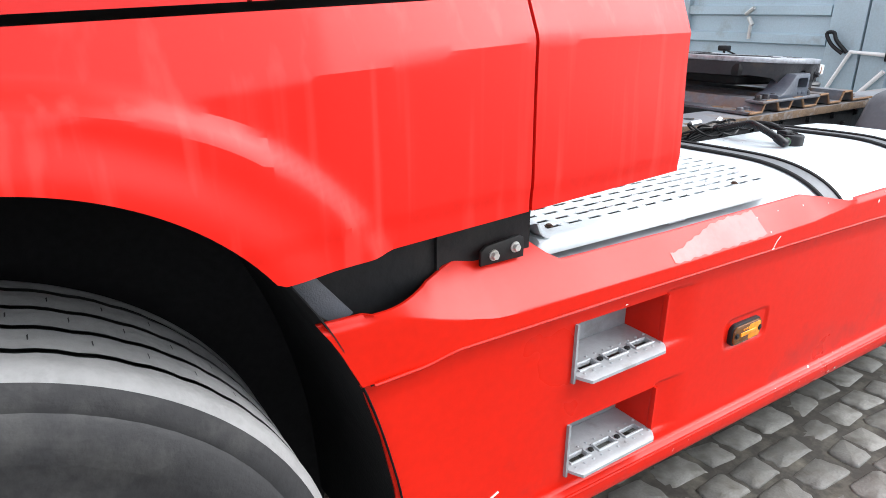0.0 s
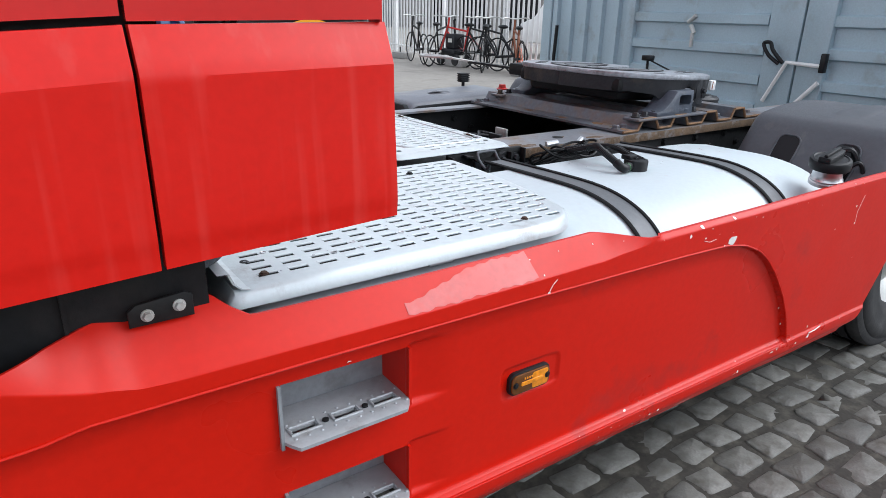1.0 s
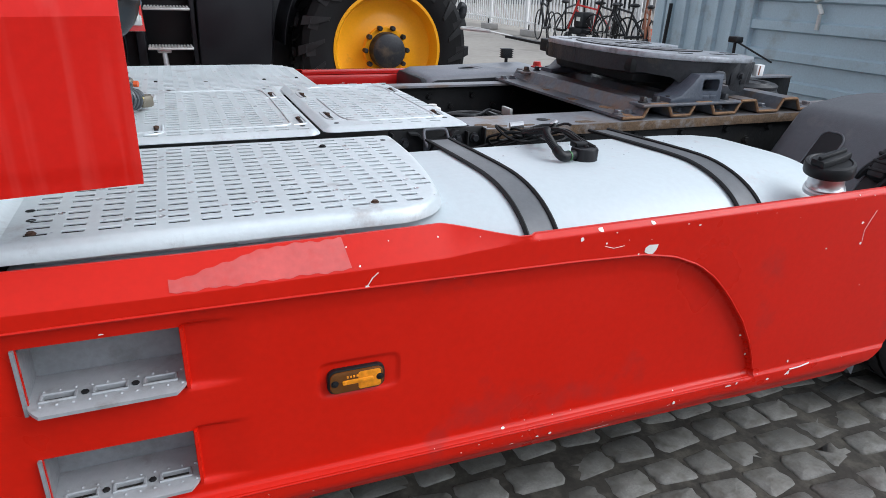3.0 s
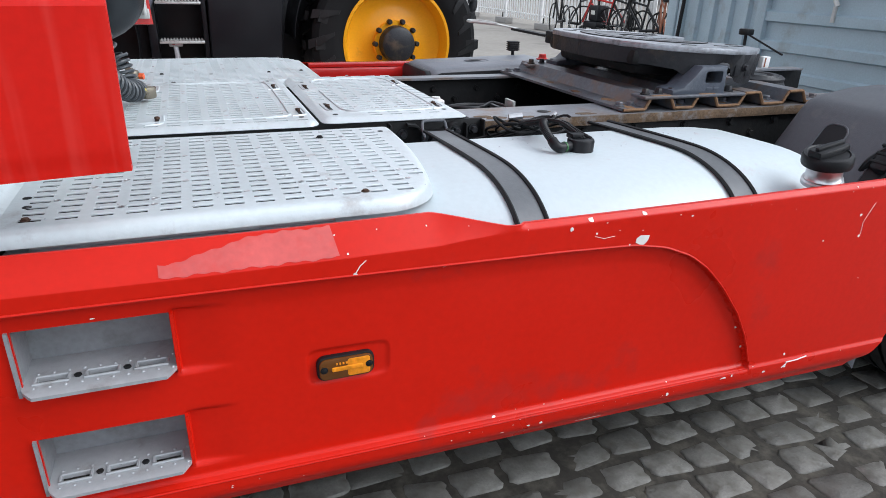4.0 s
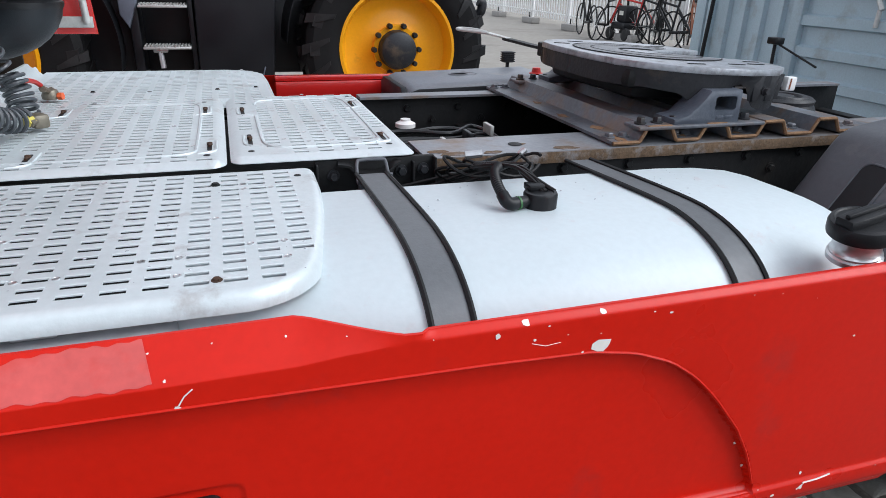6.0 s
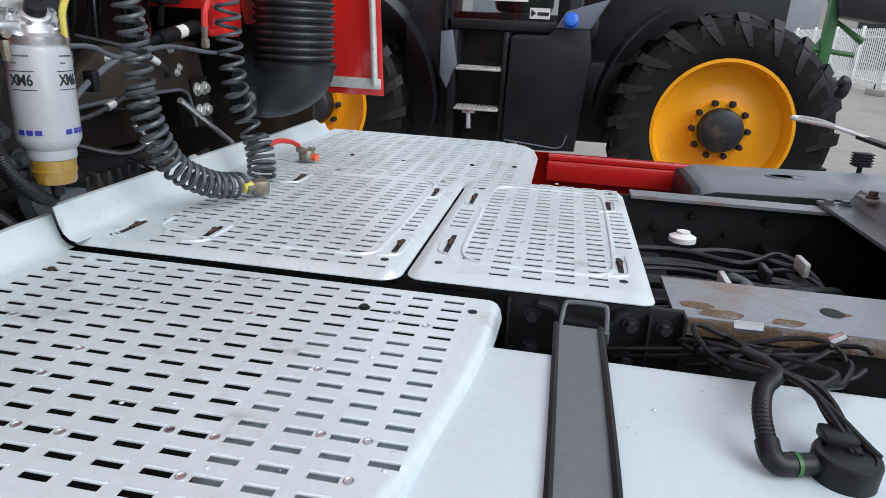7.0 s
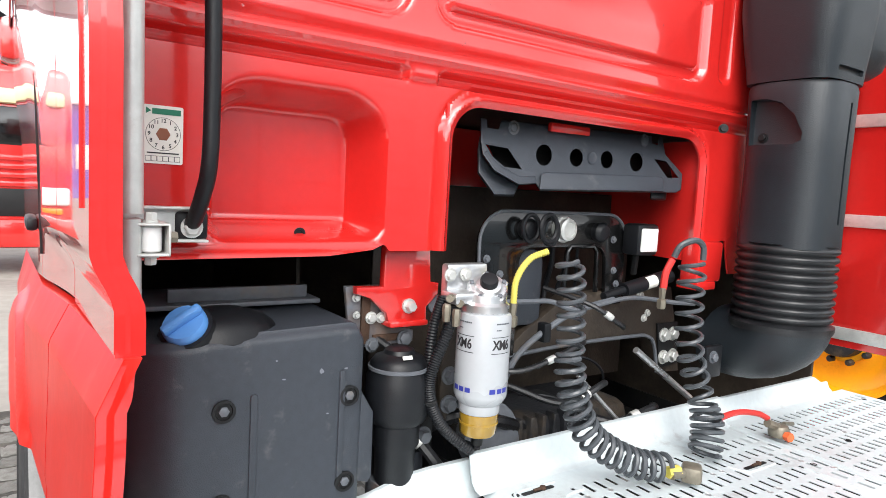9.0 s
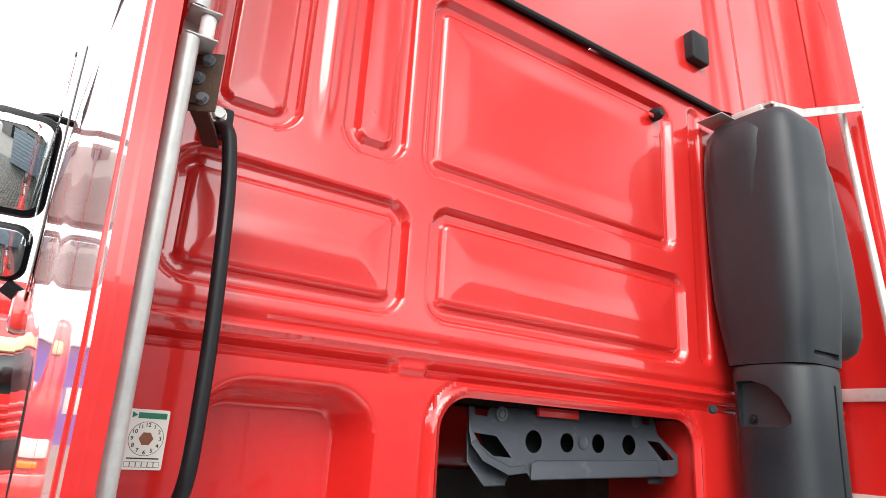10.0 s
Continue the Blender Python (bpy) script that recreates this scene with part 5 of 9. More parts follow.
for sgn in (-1, 1):
    web = part("side_web", sheet(list(range(len(EDGE))), [0, 0.3, 1], lambda u, v: FM @ Vector((EDGE[u].x * 0.985, sgn * EDGE[u].y * (0.985 - 0.03 * v), -0.018 - v * lerp_list(DEPTH, EDGE[u].x))), thick=(0.012, -sgn * 0.012, 0)), CAST, fwp, "dark cast skirt with arched openings", smooth=50)
    for a in (0.145, 0.215, 0.285):
        c = lerp_list([(q[0], q[1]) for q in HALF[:10]], a)
        part("rib", Shape().prism([(-0.022, -0.02), (0.022, -0.02), (0.018, -0.06), (0.012, -0.105), (-0.012, -0.105), (-0.018, -0.06)], sgn * (c - 0.004), sgn * (c - 0.03), "y", 0.003, FM @ Matrix.Translation((a, 0, 0))), CAST, web)
    part("bolt", bolt_shape(FM @ Vector((0.18, sgn * 0.442, -0.07)), (0, sgn, 0), 0.012, 0.016), CAST, web)
    part("horn_web", Shape().tube([FM @ Vector(q) for q in ((0.365, sgn * 0.25, -0.05), (0.365, sgn * 0.17, -0.05), (0.22, sgn * 0.11, -0.045), (0.06, sgn * 0.04, -0.045))], 0, flat=(0.010, 0.03)), CAST, fwp, "dark skirt round a horn")
    y0, y1 = FY + sgn * 0.49, FY + sgn * 0.38
    pd = Shape().prism([(FX - 0.20, RZ + 0.055), (FX + 0.05, RZ + 0.055), (FX + 0.047, RZ + 0.160), (FX - 0.075, RZ + 0.160), (FX - 0.11, RZ + 0.120), (FX - 0.15, RZ + 0.085), (FX - 0.20, RZ + 0.075)], min(y0, y1), max(y0, y1), "y", 0.010)
    pd = cut(pd, [Shape().prism(rr_outline(FX - 0.055, FX + 0.026, RZ + 0.098, RZ + 0.142, 0.010), FY + sgn * 0.52, FY + sgn * 0.41, "y")])
    part("pedestal", pd, PEDESTAL, fwp, "grey cast bearing pedestal")
    part("cast_mark", Shape().box((FX - 0.045, y0 - 0.001, RZ + 0.070), (FX - 0.018, y0 + 0.001, RZ + 0.082), 0.0005).box((FX - 0.010, y0 - 0.001, RZ + 0.070), (FX + 0.018, y0 + 0.001, RZ + 0.082), 0.0005), PEDESTAL, fwp, "raised casting marks")
    for x in (FX - 0.30, FX - 0.24, FX - 0.18, FX + 0.10):
        part("bolt", bolt_shape((x, FY + sgn * 0.455, RZ + 0.058), (0, 0, 1), 0.014, 0.022), CAST, fwp)
    part("pedestal_foot", Shape().box((FX - 0.33, FY + sgn * 0.455 - 0.045, RZ + 0.046), (FX + 0.15, FY + sgn * 0.455 + 0.045, RZ + 0.058), 0.004), RUST, fwp, "worn foot plate of the bearing")
part("lock_body", Shape().box((-0.24, -0.30, -0.13), (0.20, 0.30, -0.03), 0.03, FM).box((-0.28, -0.33, -0.09), (0.05, 0.33, -0.025), 0.02, FM), DARK, fwp, "dark locking mechanism")
part("release_lever", Shape().tube([(2.99, 2.55, 1.115), (2.97, 2.78, 1.118), (2.94, 3.03, 1.125)], 0, flat=(0.018, 0.006)).box((2.95, 2.56, 1.085), (3.03, 2.70, 1.145), 0.008), DARK, fwp, "black release lever")
part("lever_handle", Shape().tube([(2.945, 3.0, 1.128), (2.90, 3.20, 1.14)], 0, flat=(0.016, 0.004)).tube(bezier([(2.905, 3.18, 1.14), (2.90, 3.30, 1.143), (2.86, 3.38, 1.144), (2.82, 3.385, 1.144), (2.81, 3.33, 1.143), (2.87, 3.22, 1.141), (2.90, 3.16, 1.14)], 6), 0.008, 8), STEEL, fwp, "bright looped pull handle")
lb = part("end_plate", Shape().box((0.325, -0.385, -0.075), (0.365, -0.36, -0.028), 0.004, FM), WHITE, fwp, "white marker plate on the horn")
part("print_bar", Shape().box((0.335, -0.3862, -0.07), (0.341, -0.3848, -0.033), 0, FM), BROWN, lb)
sp = Shape().lathe([(0.12, 0.0), (0.125, 0.03), (0.115, 0.045), (0.128, 0.065), (0.118, 0.085), (0.122, 0.10), (0.11, 0.11), (0.095, 0.108), (0.09, 0.115), (0.075, 0.113), (0.07, 0.104), (0.05, 0.104), (0.045, 0.112), (0.02, 0.112)], Matrix.Translation((3.70, 2.04, 0.895)), 32)
part("air_bellows", sp, CAST, truck, "dark round bellows with ringed top")
for x, y in ((-0.24, 0.22), (-0.12, 0.33), (-0.05, -0.36), (0.14, -0.33), (0.25, -0.30), (0.30, -0.22), (0.25, 0.28)):
    part("grease_slot", Shape().prism(rr_outline(x - 0.035, x + 0.035, y - 0.008, y + 0.008, 0.007), 0.0008, 0.002, "z", 0, FM), DARK, fwp)
wl = Shape().box((3.030, 3.24, 0.985), (3.090, 3.28, 1.040), 0.006).tube([(3.06, 3.26, 0.93), (3.06, 3.26, 0.985)], 0.010, 8).box((3.035, 3.23, 0.925), (3.085, 3.29, 0.935), 0.003)
for k in range(5):
    wl.box((3.027, 3.236, 0.989 + 0.011 * k), (3.093, 3.284, 0.994 + 0.011 * k), 0.001)
part("work_lamp", wl, BLACK, truck, "black ribbed work lamp on a stalk")
part("red_cap", Shape().lathe([(0.030, 0.0), (0.034, 0.006), (0.022, 0.010), (0.018, 0.03)], Matrix.Translation((3.02, 2.83, 0.985)), 16), REDHOSE, truck, "red cap on the mounting")

# lid of the box on the far side
ld = Shape().prism([(2.40, 0.80), (2.385, 0.89), (2.405, 0.935), (2.44, 0.950), (3.12, 0.968), (3.18, 0.94), (3.20, 0.80)], 2.83, 3.25, "y", 0.03)
lid = part("box_lid", ld, LID, truck, "grey plastic lid of the far side box", smooth=50)
part("embossed_oval", Shape().lathe([(0.075, 0.0), (0.073, 0.003), (0.066, 0.003), (0.064, 0.0)], Matrix.Translation((2.74, 3.06, 0.9585)) @ Matrix.Diagonal((1.0, 0.55, 1, 1)), 28), LID, lid)
part("lid_side", Shape().prism([(2.405, 0.80), (2.392, 0.885), (2.412, 0.918), (2.45, 0.930), (3.11, 0.946), (3.16, 0.92), (3.18, 0.80)], 2.820, 2.829, "y", 0.002), BLACK, lid, "black side of the lid")
part("lid_front", Shape().prism([(2.83, 0.80), (2.83, 0.91), (2.86, 0.935), (3.20, 0.935), (3.24, 0.91), (3.24, 0.80)], 2.372, 2.40, "x", 0.003), BLACK, lid, "dark front edge of the lid")

# rear fenders
FPROF = [(-0.612, -0.24), (-0.608, -0.14), (-0.60, -0.05), (-0.592, 0.06), (-0.575, 0.15), (-0.53, 0.24), (-0.45, 0.352), (-0.37, 0.463), (-0.345, 0.492), (-0.31, 0.507), (-0.15, 0.530), (0.0, 0.538), (0.15, 0.530), (0.31, 0.507), (0.345, 0.492), (0.37, 0.463), (0.53, 0.24), (0.575, 0.15), (0.60, -0.05)]


def fender(y0, y1, cx=3.80, zc=0.50):
    """Fender of a flat crown and straight slopes; its long edges roll over."""
    def place(u, v):
        x, z = FPROF[u]
        e = min(v - y0, y1 - v)
        k = 1 - math.sqrt(max(0, 1 - (1 - min(1, e / 0.05)) ** 2))
        rib = 0.006 * (smoothstep(0.20, 0.22, v - y0) * smoothstep(0.34, 0.32, v - y0)) * (1 if 9 < u < 14 else 0)
        return (cx + x * (1 - 0.07 * k), v, zc + z - 0.05 * k + rib)
    return sheet(list(range(len(FPROF))), steps(y0, y1, 0.03, [y0 + e for e in (0.003, 0.008, 0.016)] + [y1 - e for e in (0.003, 0.008, 0.016)] + [y0 + e for e in (0.20, 0.22, 0.32, 0.34)]), place, thick=(0, 0, -0.006))


slope = Vector((0.16, 0, 0.223)).normalized()
SM = Matrix(((slope.x, 0, -slope.z, 3.80 - 0.46), (0, 1, 0, 0), (slope.z, 0, slope.x, 0.838), (0, 0, 0, 1)))
for y0, y1 in ((0.93, 1.56), (2.62, 3.25)):
    f = part("rear_fender", fender(y0, y1), FENDER, truck, "dark grey plastic rear fender", smooth=32)
    for yy in (y0 + 0.12, y0 + 0.36):
        o = rr_outline(-0.085, 0.115, yy, yy + 0.10, (0.012, 0.04, 0.03, 0.012), 5)
        part("fender_recess", Shape().prism(o, 0.0006, 0.002, "z", 0, SM), BLACK, f, "dark handle recess")
        part("recess_lip", Shape().tube([(a, c, 0.002) for a, c in o + o[:1]], 0.004, 6, m=SM), FENDER, f, "raised lip round the recess")
lampm = SM @ Matrix.Translation((0.03, 1.095, 0.0))
ml = part("marker_lamp", Shape().box((-0.05, -0.03, 0.0), (0.06, 0.03, 0.045), 0.012, lampm), BLACK, truck, "black lamp body in the fender recess")
for k in range(3):
    part("rib", Shape().box((-0.03 + 0.03 * k, -0.032, 0.01), (-0.02 + 0.03 * k, 0.032, 0.048), 0.002, lampm), DARK, ml)
part("light_cable", Shape().tube(bezier([(3.36, 1.2, 0.75), (3.33, 1.15, 0.85), (3.35, 1.08, 0.92), (3.37, 1.04, 0.85), (3.35, 1.02, 0.74)], 8), 0.012, 8).tube(bezier([(3.34, 1.2, 0.7), (3.30, 1.1, 0.78), (3.33, 1.03, 0.88), (3.36, 1.0, 0.8)], 8), 0.009, 8), BLACK, truck, "black hose at the fender")


def drops(count, seed, where, size):
    """Beads of water lying on a surface; where gives a random foot point."""
    s = Shape()
    r = random.Random(seed)
    for _ in range(count):
        x, y, z = where(r)
        q = size * r.uniform(0.4, 1.0) ** 1.5
        s.lathe([(q, 0.0), (q * 0.8, q * 0.28), (q * 0.35, q * 0.42)], Matrix.Translation((x, y, z)) @ Matrix.Rotation(r.uniform(0, 6), 4, "Z") @ Matrix.Diagonal((1, r.uniform(0.7, 1.0), 1, 1)), 8)
    return s


part("water_beading", drops(46, 71, lambda r: (r.choice((r.uniform(2.03, 2.50), r.uniform(2.63, 2.80))), r.uniform(1.25, 1.45), 0.9335), 0.0036), DROP, tank, "beads of rain water", kind="stuff")
part("water_beading", drops(50, 72, lambda r: (r.uniform(0.95, 1.75), r.uniform(1.0, 1.62), PZ + 0.0002), 0.004), DROP, plate1, "beads of rain water", kind="stuff")


# ---- back wall of the cab ----
PRESSED = [  # y0, y1, z0, z1, radius, depth of the groove, rise of the field
    (0.975, 1.464, 1.932, 2.180, 0.055, 0.018, 0.014),
    (1.522, 2.412, 1.938, 2.196, 0.05, 0.018, 0.014),
    (1.490, 2.378, 2.262, 2.735, 0.05, 0.018, 0.011),
    (1.287, 1.442, 2.263, 2.95, 0.06, 0.016, 0.013),
    (1.005, 1.197, 2.258, 2.95, 0.06, 0.016, 0.013),
]
OPEN = (1.578, 2.432, 1.10, 1.785, 0.075)


def back_x(y, z):
    x = 0.850
    for y0, y1, z0, z1, r, dep, rise in PRESSED:
        d = round_rect(y, z, y0, y1, z0, z1, r)
        if d < 0.01:
            x -= dep * smoothstep(0.003, -0.010, d)
            x += rise * smoothstep(-0.030, -0.041, d)
            x += 0.005 * smoothstep(-0.041, -0.12, d)
    # ridge between the pressed fields
    if z > 2.2:
        x += 0.010 * math.exp(-((y - 1.242) / 0.014) ** 2) * smoothstep(2.25, 2.4, z)
    # belt: a stepped groove across the wall
    gap = 1 - smoothstep(1.455, 1.470, y) * smoothstep(1.545, 1.530, y)
    x -= 0.020 * gap * smoothstep(1.815, 1.821, z) * smoothstep(1.846, 1.834, z)
    x -= 0.008 * smoothstep(1.830, 1.815, z)
    x += 0.010 * math.exp(-((z - 1.866) / 0.010) ** 2) - 0.008 * math.exp(-((z - 1.885) / 0.008) ** 2)
    # deep rounded recess over the air tank
    d = round_rect(y, z, 1.085, 1.425, 1.496, 1.785, 0.10 if z > 1.62 else 0.035)
    x -= 0.115 * smoothstep(0.004, -0.038, d) * smoothstep(1.80, 1.735, z + 0.15 * max(0, y - 1.35))
    # raised frame round the opening
    d = round_rect(y, z, *OPEN)
    x += 0.012 * math.exp(-((d - 0.016) / 0.010) ** 2)
    x -= 0.006 * math.exp(-((d - 0.034) / 0.006) ** 2)
    # bottom edge turned out
    if y < 1.43:
        x += 0.022 * smoothstep(1.492, 1.470, z)
    # lock strip beside the air intake
    d = round_rect(y, z, 2.47, 2.53, 1.95, 2.78, 0.028)
    x -= 0.012 * smoothstep(0.004, -0.012, d)
    # edges of the wall turn forward
    x -= 0.06 * smoothstep(0.965, 0.925, y) ** 2
    return x


def back_low(y):
    return lerp_list([(0.92, 1.468), (1.30, 1.472), (1.40, 1.482), (1.43, 1.492), (1.44, 1.478), (1.577, 1.478), (1.58, 1.50), (2.43, 1.50), (2.59, 1.50), (2.62, 1.40), (3.3, 1.40)], y)


def back_cell(u, v):
    return v > back_low(u) - 0.006 and round_rect(u, v, *OPEN) > -0.004


def back_place(u, v):
    v = max(v, back_low(u))
    d = round_rect(u, v, *OPEN)
    if d < 0.0 or d < 0.007:
        # draw the rim onto the opening's outline
        g = Vector((round_rect(u + 1e-4, v, *OPEN) - d, round_rect(u, v + 1e-4, *OPEN) - d)) / 1e-4
        if d < 0.004:
            u, v = u - g.x * d, v - g.y * d
    return (back_x(u, v), u, v)


backwall = part("cab_back_wall", sheet(steps(0.925, 2.62, 0.0062) + steps(2.62, 3.28, 0.02)[1:], steps(1.40, 2.80, 0.0062, (1.818, 1.821, 1.834, 1.838, 1.842)), back_place, back_cell, thick=(-0.006, 0, 0)), RED, truck, "glossy red pressed back wall of the cab", smooth=40)
rw = random.Random(91)
specks = Shape()
for _ in range(70):
    y, z, q = rw.uniform(1.3, 2.4), rw.uniform(1.87, 2.75), rw.uniform(0.0007, 0.0018)
    specks.lathe([(q, 0.0), (q * 0.5, 0.0004)], axis_m((back_x(y, z) + 0.0002, y, z), (1, 0, 0)), 6)
part("dirt_speckle", specks, DARK, backwall, "fine dark specks of dirt", kind="stuff")
# roof part above the seam, slightly set in, with the deflector's edge
part("roof_back", sheet(steps(0.925, 3.295, 0.02), steps(2.812, 3.95, 0.03), lambda u, v: (0.862 - 0.06 * (v - 2.8) + 0.022 * smoothstep(2.60, 2.66, u) - 0.03 * smoothstep(2.74, 2.80, u) + 0.03 * smoothstep(3.0, 3.06, u), u, v), thick=(-0.01, 0, 0)), RED, truck, "glossy red raised roof above the seam")
part("roof_seal", Shape().tube([(0.862, 0.95, 2.805), (0.866, 2.0, 2.806), (0.864, 3.28, 2.806)], 0.009, 8), DARK, truck, "black rubber roof seal")
part("roof_vent", Shape().prism(rr_outline(2.47, 2.56, 2.95, 3.06, 0.012), 0.845, 0.885, "x", 0.008), BLACK, truck, "small black vent hood")
part("panel_catch", Shape().lathe([(0.02, 0), (0.02, 0.02), (0.012, 0.035)], axis_m((0.845, 2.30, 2.69), (1, 0, 0)), 14), BLACK, truck, "black rubber catch")
part("catch_tag", Shape().box((0.856, 2.262, 2.672), (0.862, 2.285, 2.684), 0.002), REDHOSE, truck, "red tag at the catch")
part("cab_roof", Shape().box((-1.25, 1.05, 3.92), (0.80, 3.25, 3.98), 0.02), RED, truck, "red cab roof")
part("cab_front", Shape().box((-1.30, 0.93, 1.0), (-1.22, 3.28, 3.95), 0.03), RED, truck, "red cab front")
part("cab_side", Shape().box((-1.3, 3.27, 1.1), (0.80, 3.30, 3.95), 0.01), RED, truck, "red far cab side")
part("cab_floor", Shape().box((-1.2, 0.96, 1.50), (0.30, 3.26, 1.53)).box((0.30, 0.96, 1.80), (0.80, 3.26, 1.82)), DUSTY, truck, "dark underside of the cab")

# inside of the opening: red cheeks, dark depth
part("opening_cheek", sheet(steps(0.40, 0.845, 0.05), steps(1.44, 1.785, 0.03), lambda u, v: (u, 2.445 + 0.05 * smoothstep(0.8, 0.5, u), v), thick=(0, 0.006, 0)), RED, truck, "red side of the service opening")
part("opening_cheek", sheet(steps(0.40, 0.845, 0.05), steps(1.485, 1.785, 0.03), lambda u, v: (u, 1.566, v), thick=(0, -0.006, 0)), RED, truck, "red inner side of the pillar")
part("opening_back", Shape().box((0.36, 1.57, 1.50), (0.372, 2.50, 1.79)), RED, truck, "shaded red rear of the opening")
part("pillar_foot", Shape().box((0.80, 2.44, 1.38), (0.86, 2.56, 1.50), 0.01, taper=None).box((0.80, 2.43, 1.36), (0.87, 2.52, 1.385), 0.005), RED, truck, "red foot of the pillar")
for lo, hi in (((-0.42, 0.96, 0.35), (-0.40, 3.26, 1.52)), ((-0.4, 3.20, 0.35), (0.84, 3.215, 1.52)), ((-0.4, 1.42, 0.40), (0.40, 1.43, 1.46))):
    part("engine_bay_wall", Shape().box(lo, hi), DUSTY, truck, "black inner wheel house wall")

# cab mount bracket in red
s = Shape().prism([(1.462, 1.487), (1.574, 1.487), (1.580, 1.404), (1.602, 1.400), (1.601, 1.375), (1.572, 1.347), (1.574, 1.322), (1.566, 1.310), (1.486, 1.313), (1.476, 1.322), (1.471, 1.338), (1.432, 1.372), (1.399, 1.383), (1.398, 1.399), (1.461, 1.397)], 0.765, 0.790, "x", 0.006)
s.box((0.70, 1.476, 1.308), (0.800, 1.572, 1.322), 0.005)
bracket = part("cab_bracket", s, RED, truck, "red pressed cab mounting bracket")
part("bolt", bolt_shape((0.79, 1.524, 1.353), (1, 0, 0), 0.012, 0.020), STEEL, bracket)
s = Shape().prism([(1.388, 1.395), (1.47, 1.395), (1.49, 1.31), (1.56, 1.29), (1.56, 1.264), (1.44, 1.262), (1.402, 1.29)], 0.745, 0.758, "x", 0.003)
part("bracket_plate", s, RUST, truck, "rusty steel bracket with bolts")
part("bracket_strap", Shape().box((0.758, 1.425, 1.27), (0.766, 1.446, 1.385), 0.002).box((0.758, 1.455, 1.272), (0.764, 1.53, 1.288), 0.002), RUSTBOLT, truck, "rusty strip on the bracket")
part("mount_bush", Shape().lathe([(0.021, 0), (0.021, 0.04), (0.012, 0.043)], axis_m((0.74, 1.603, 1.350), (1, 0, 0)), 14), FRAME, truck, "grey mounting bush")
for y, z, q in ((1.471, 1.326, 0.009), (1.447, 1.327, 0.010), (1.532, 1.276, 0.014), (1.41, 1.372, 0.007), (1.452, 1.268, 0.012), (1.412, 1.335, 0.006)):
    part("bolt", bolt_shape((0.766, y, z), (1, 0, 0), q, 0.009), STEEL if q < 0.011 else FRAME, truck)
# air spring of the cab
s = Shape().lathe([(0.016, 1.278), (0.030, 1.272), (0.034, 1.264), (0.052, 1.256), (0.061, 1.244), (0.062, 1.228), (0.067, 1.216), (0.069, 1.18), (0.068, 1.14), (0.061, 1.124), (0.050, 1.116), (0.050, 1.072), (0.043, 1.062), (0.042, 1.0), (0.03, 0.96)], Matrix.Translation((0.83, 1.484, 0)), 32)
air = part("air_spring", s, BLACK, truck, "black rubber cab air spring")
part("clamp_ring", Shape().lathe([(0.060, 1.230), (0.0645, 1.232), (0.0645, 1.238), (0.060, 1.240)], Matrix.Translation((0.83, 1.484, 0)), 32), FRAME, air, "grey clamp ring")
part("type_label", Shape().box((0.0, -0.011, -0.004), (0.0015, 0.011, 0.004), 0, Matrix.Translation((0.876, 1.476, 1.264)) @ Matrix.Rotation(radians(-32), 4, "Y")), PAPER, air, "small white type label")
part("spring_foot", Shape().box((0.78, 1.44, 0.94), (0.84, 1.50, 0.99), 0.01), RUST, truck, "rusty foot of the air spring")

# grey plastic reservoir box
def box_top(y):
    return lerp_list([(0.962, 1.285), (0.972, 1.312), (0.99, 1.328), (1.10, 1.338), (1.345, 1.346), (1.362, 1.342), (1.374, 1.326)], y)


def box_front(u, v):
    """Front of the cover: rounded corner beside the filler, softened top edge."""
    z = 0.995 + (box_top(u) - 0.995) * v
    x = 0.888 - 0.075 * max(0.0, (1.052 - u) / 0.09) ** 2 - 0.010 * smoothstep(1.362, 1.374, u)
    x -= 0.016 * smoothstep(0.94, 1.0, v) ** 2
    return (x, u, z)


bx = sheet(steps(0.962, 1.374, 0.014), [i / 20 for i in range(19)] + [0.925, 0.94, 0.955, 0.97, 0.98, 0.99, 1.0], box_front, thick=(-0.40, 0, 0))
bx.prism([(1.370, 1.03), (1.372, 1.215), (1.402, 1.165), (1.404, 1.035), (1.396, 1.022)], 0.44, 0.882, "x", 0.006)
box = part("reservoir_box", bx, GREY_PLASTIC, truck, "dark grey plastic reservoir cover with blue cap", smooth=40)
rz = random.Random(71)
for y, z, w in ((1.285, 1.262, 0.008), (1.215, 1.255, 0.004), (1.335, 1.262, 0.005), (1.20, 1.29, 0.003), (1.30, 1.18, 0.003)):
    part("scuff", Shape().prism([(y + w * rz.uniform(0.4, 1.2) * math.cos(t), z + 0.7 * w * rz.uniform(0.3, 1.0) * math.sin(t)) for t in [0.785 * k for k in range(8)]], 0.888, 0.8886, "x"), LID, box, "pale scuff mark")
part("cover_rib", Shape().prism(rr_outline(1.155, 1.168, 1.01, 1.235, 0.005), 0.886, 0.892, "x", 0.002), GREY_PLASTIC, box)
part("cover_rib", Shape().prism(rr_outline(1.322, 1.334, 1.05, 1.26, 0.005), 0.886, 0.892, "x", 0.002), GREY_PLASTIC, box)
for y, z in ((1.110, 1.212), (1.108, 1.046), (1.343, 1.209), (1.340, 1.041)):
    bt = part("cover_bolt", Shape().lathe([(0.020, 0.0), (0.020, 0.004), (0.015, 0.0045), (0.014, 0.001)], axis_m((0.888, y, z), (1, 0, 0)), 20), DARK, box, "recessed black bolt")
    part("bolt", bolt_shape((0.888, y, z), (1, 0, 0), 0.009, 0.006, False), FRAME, bt)
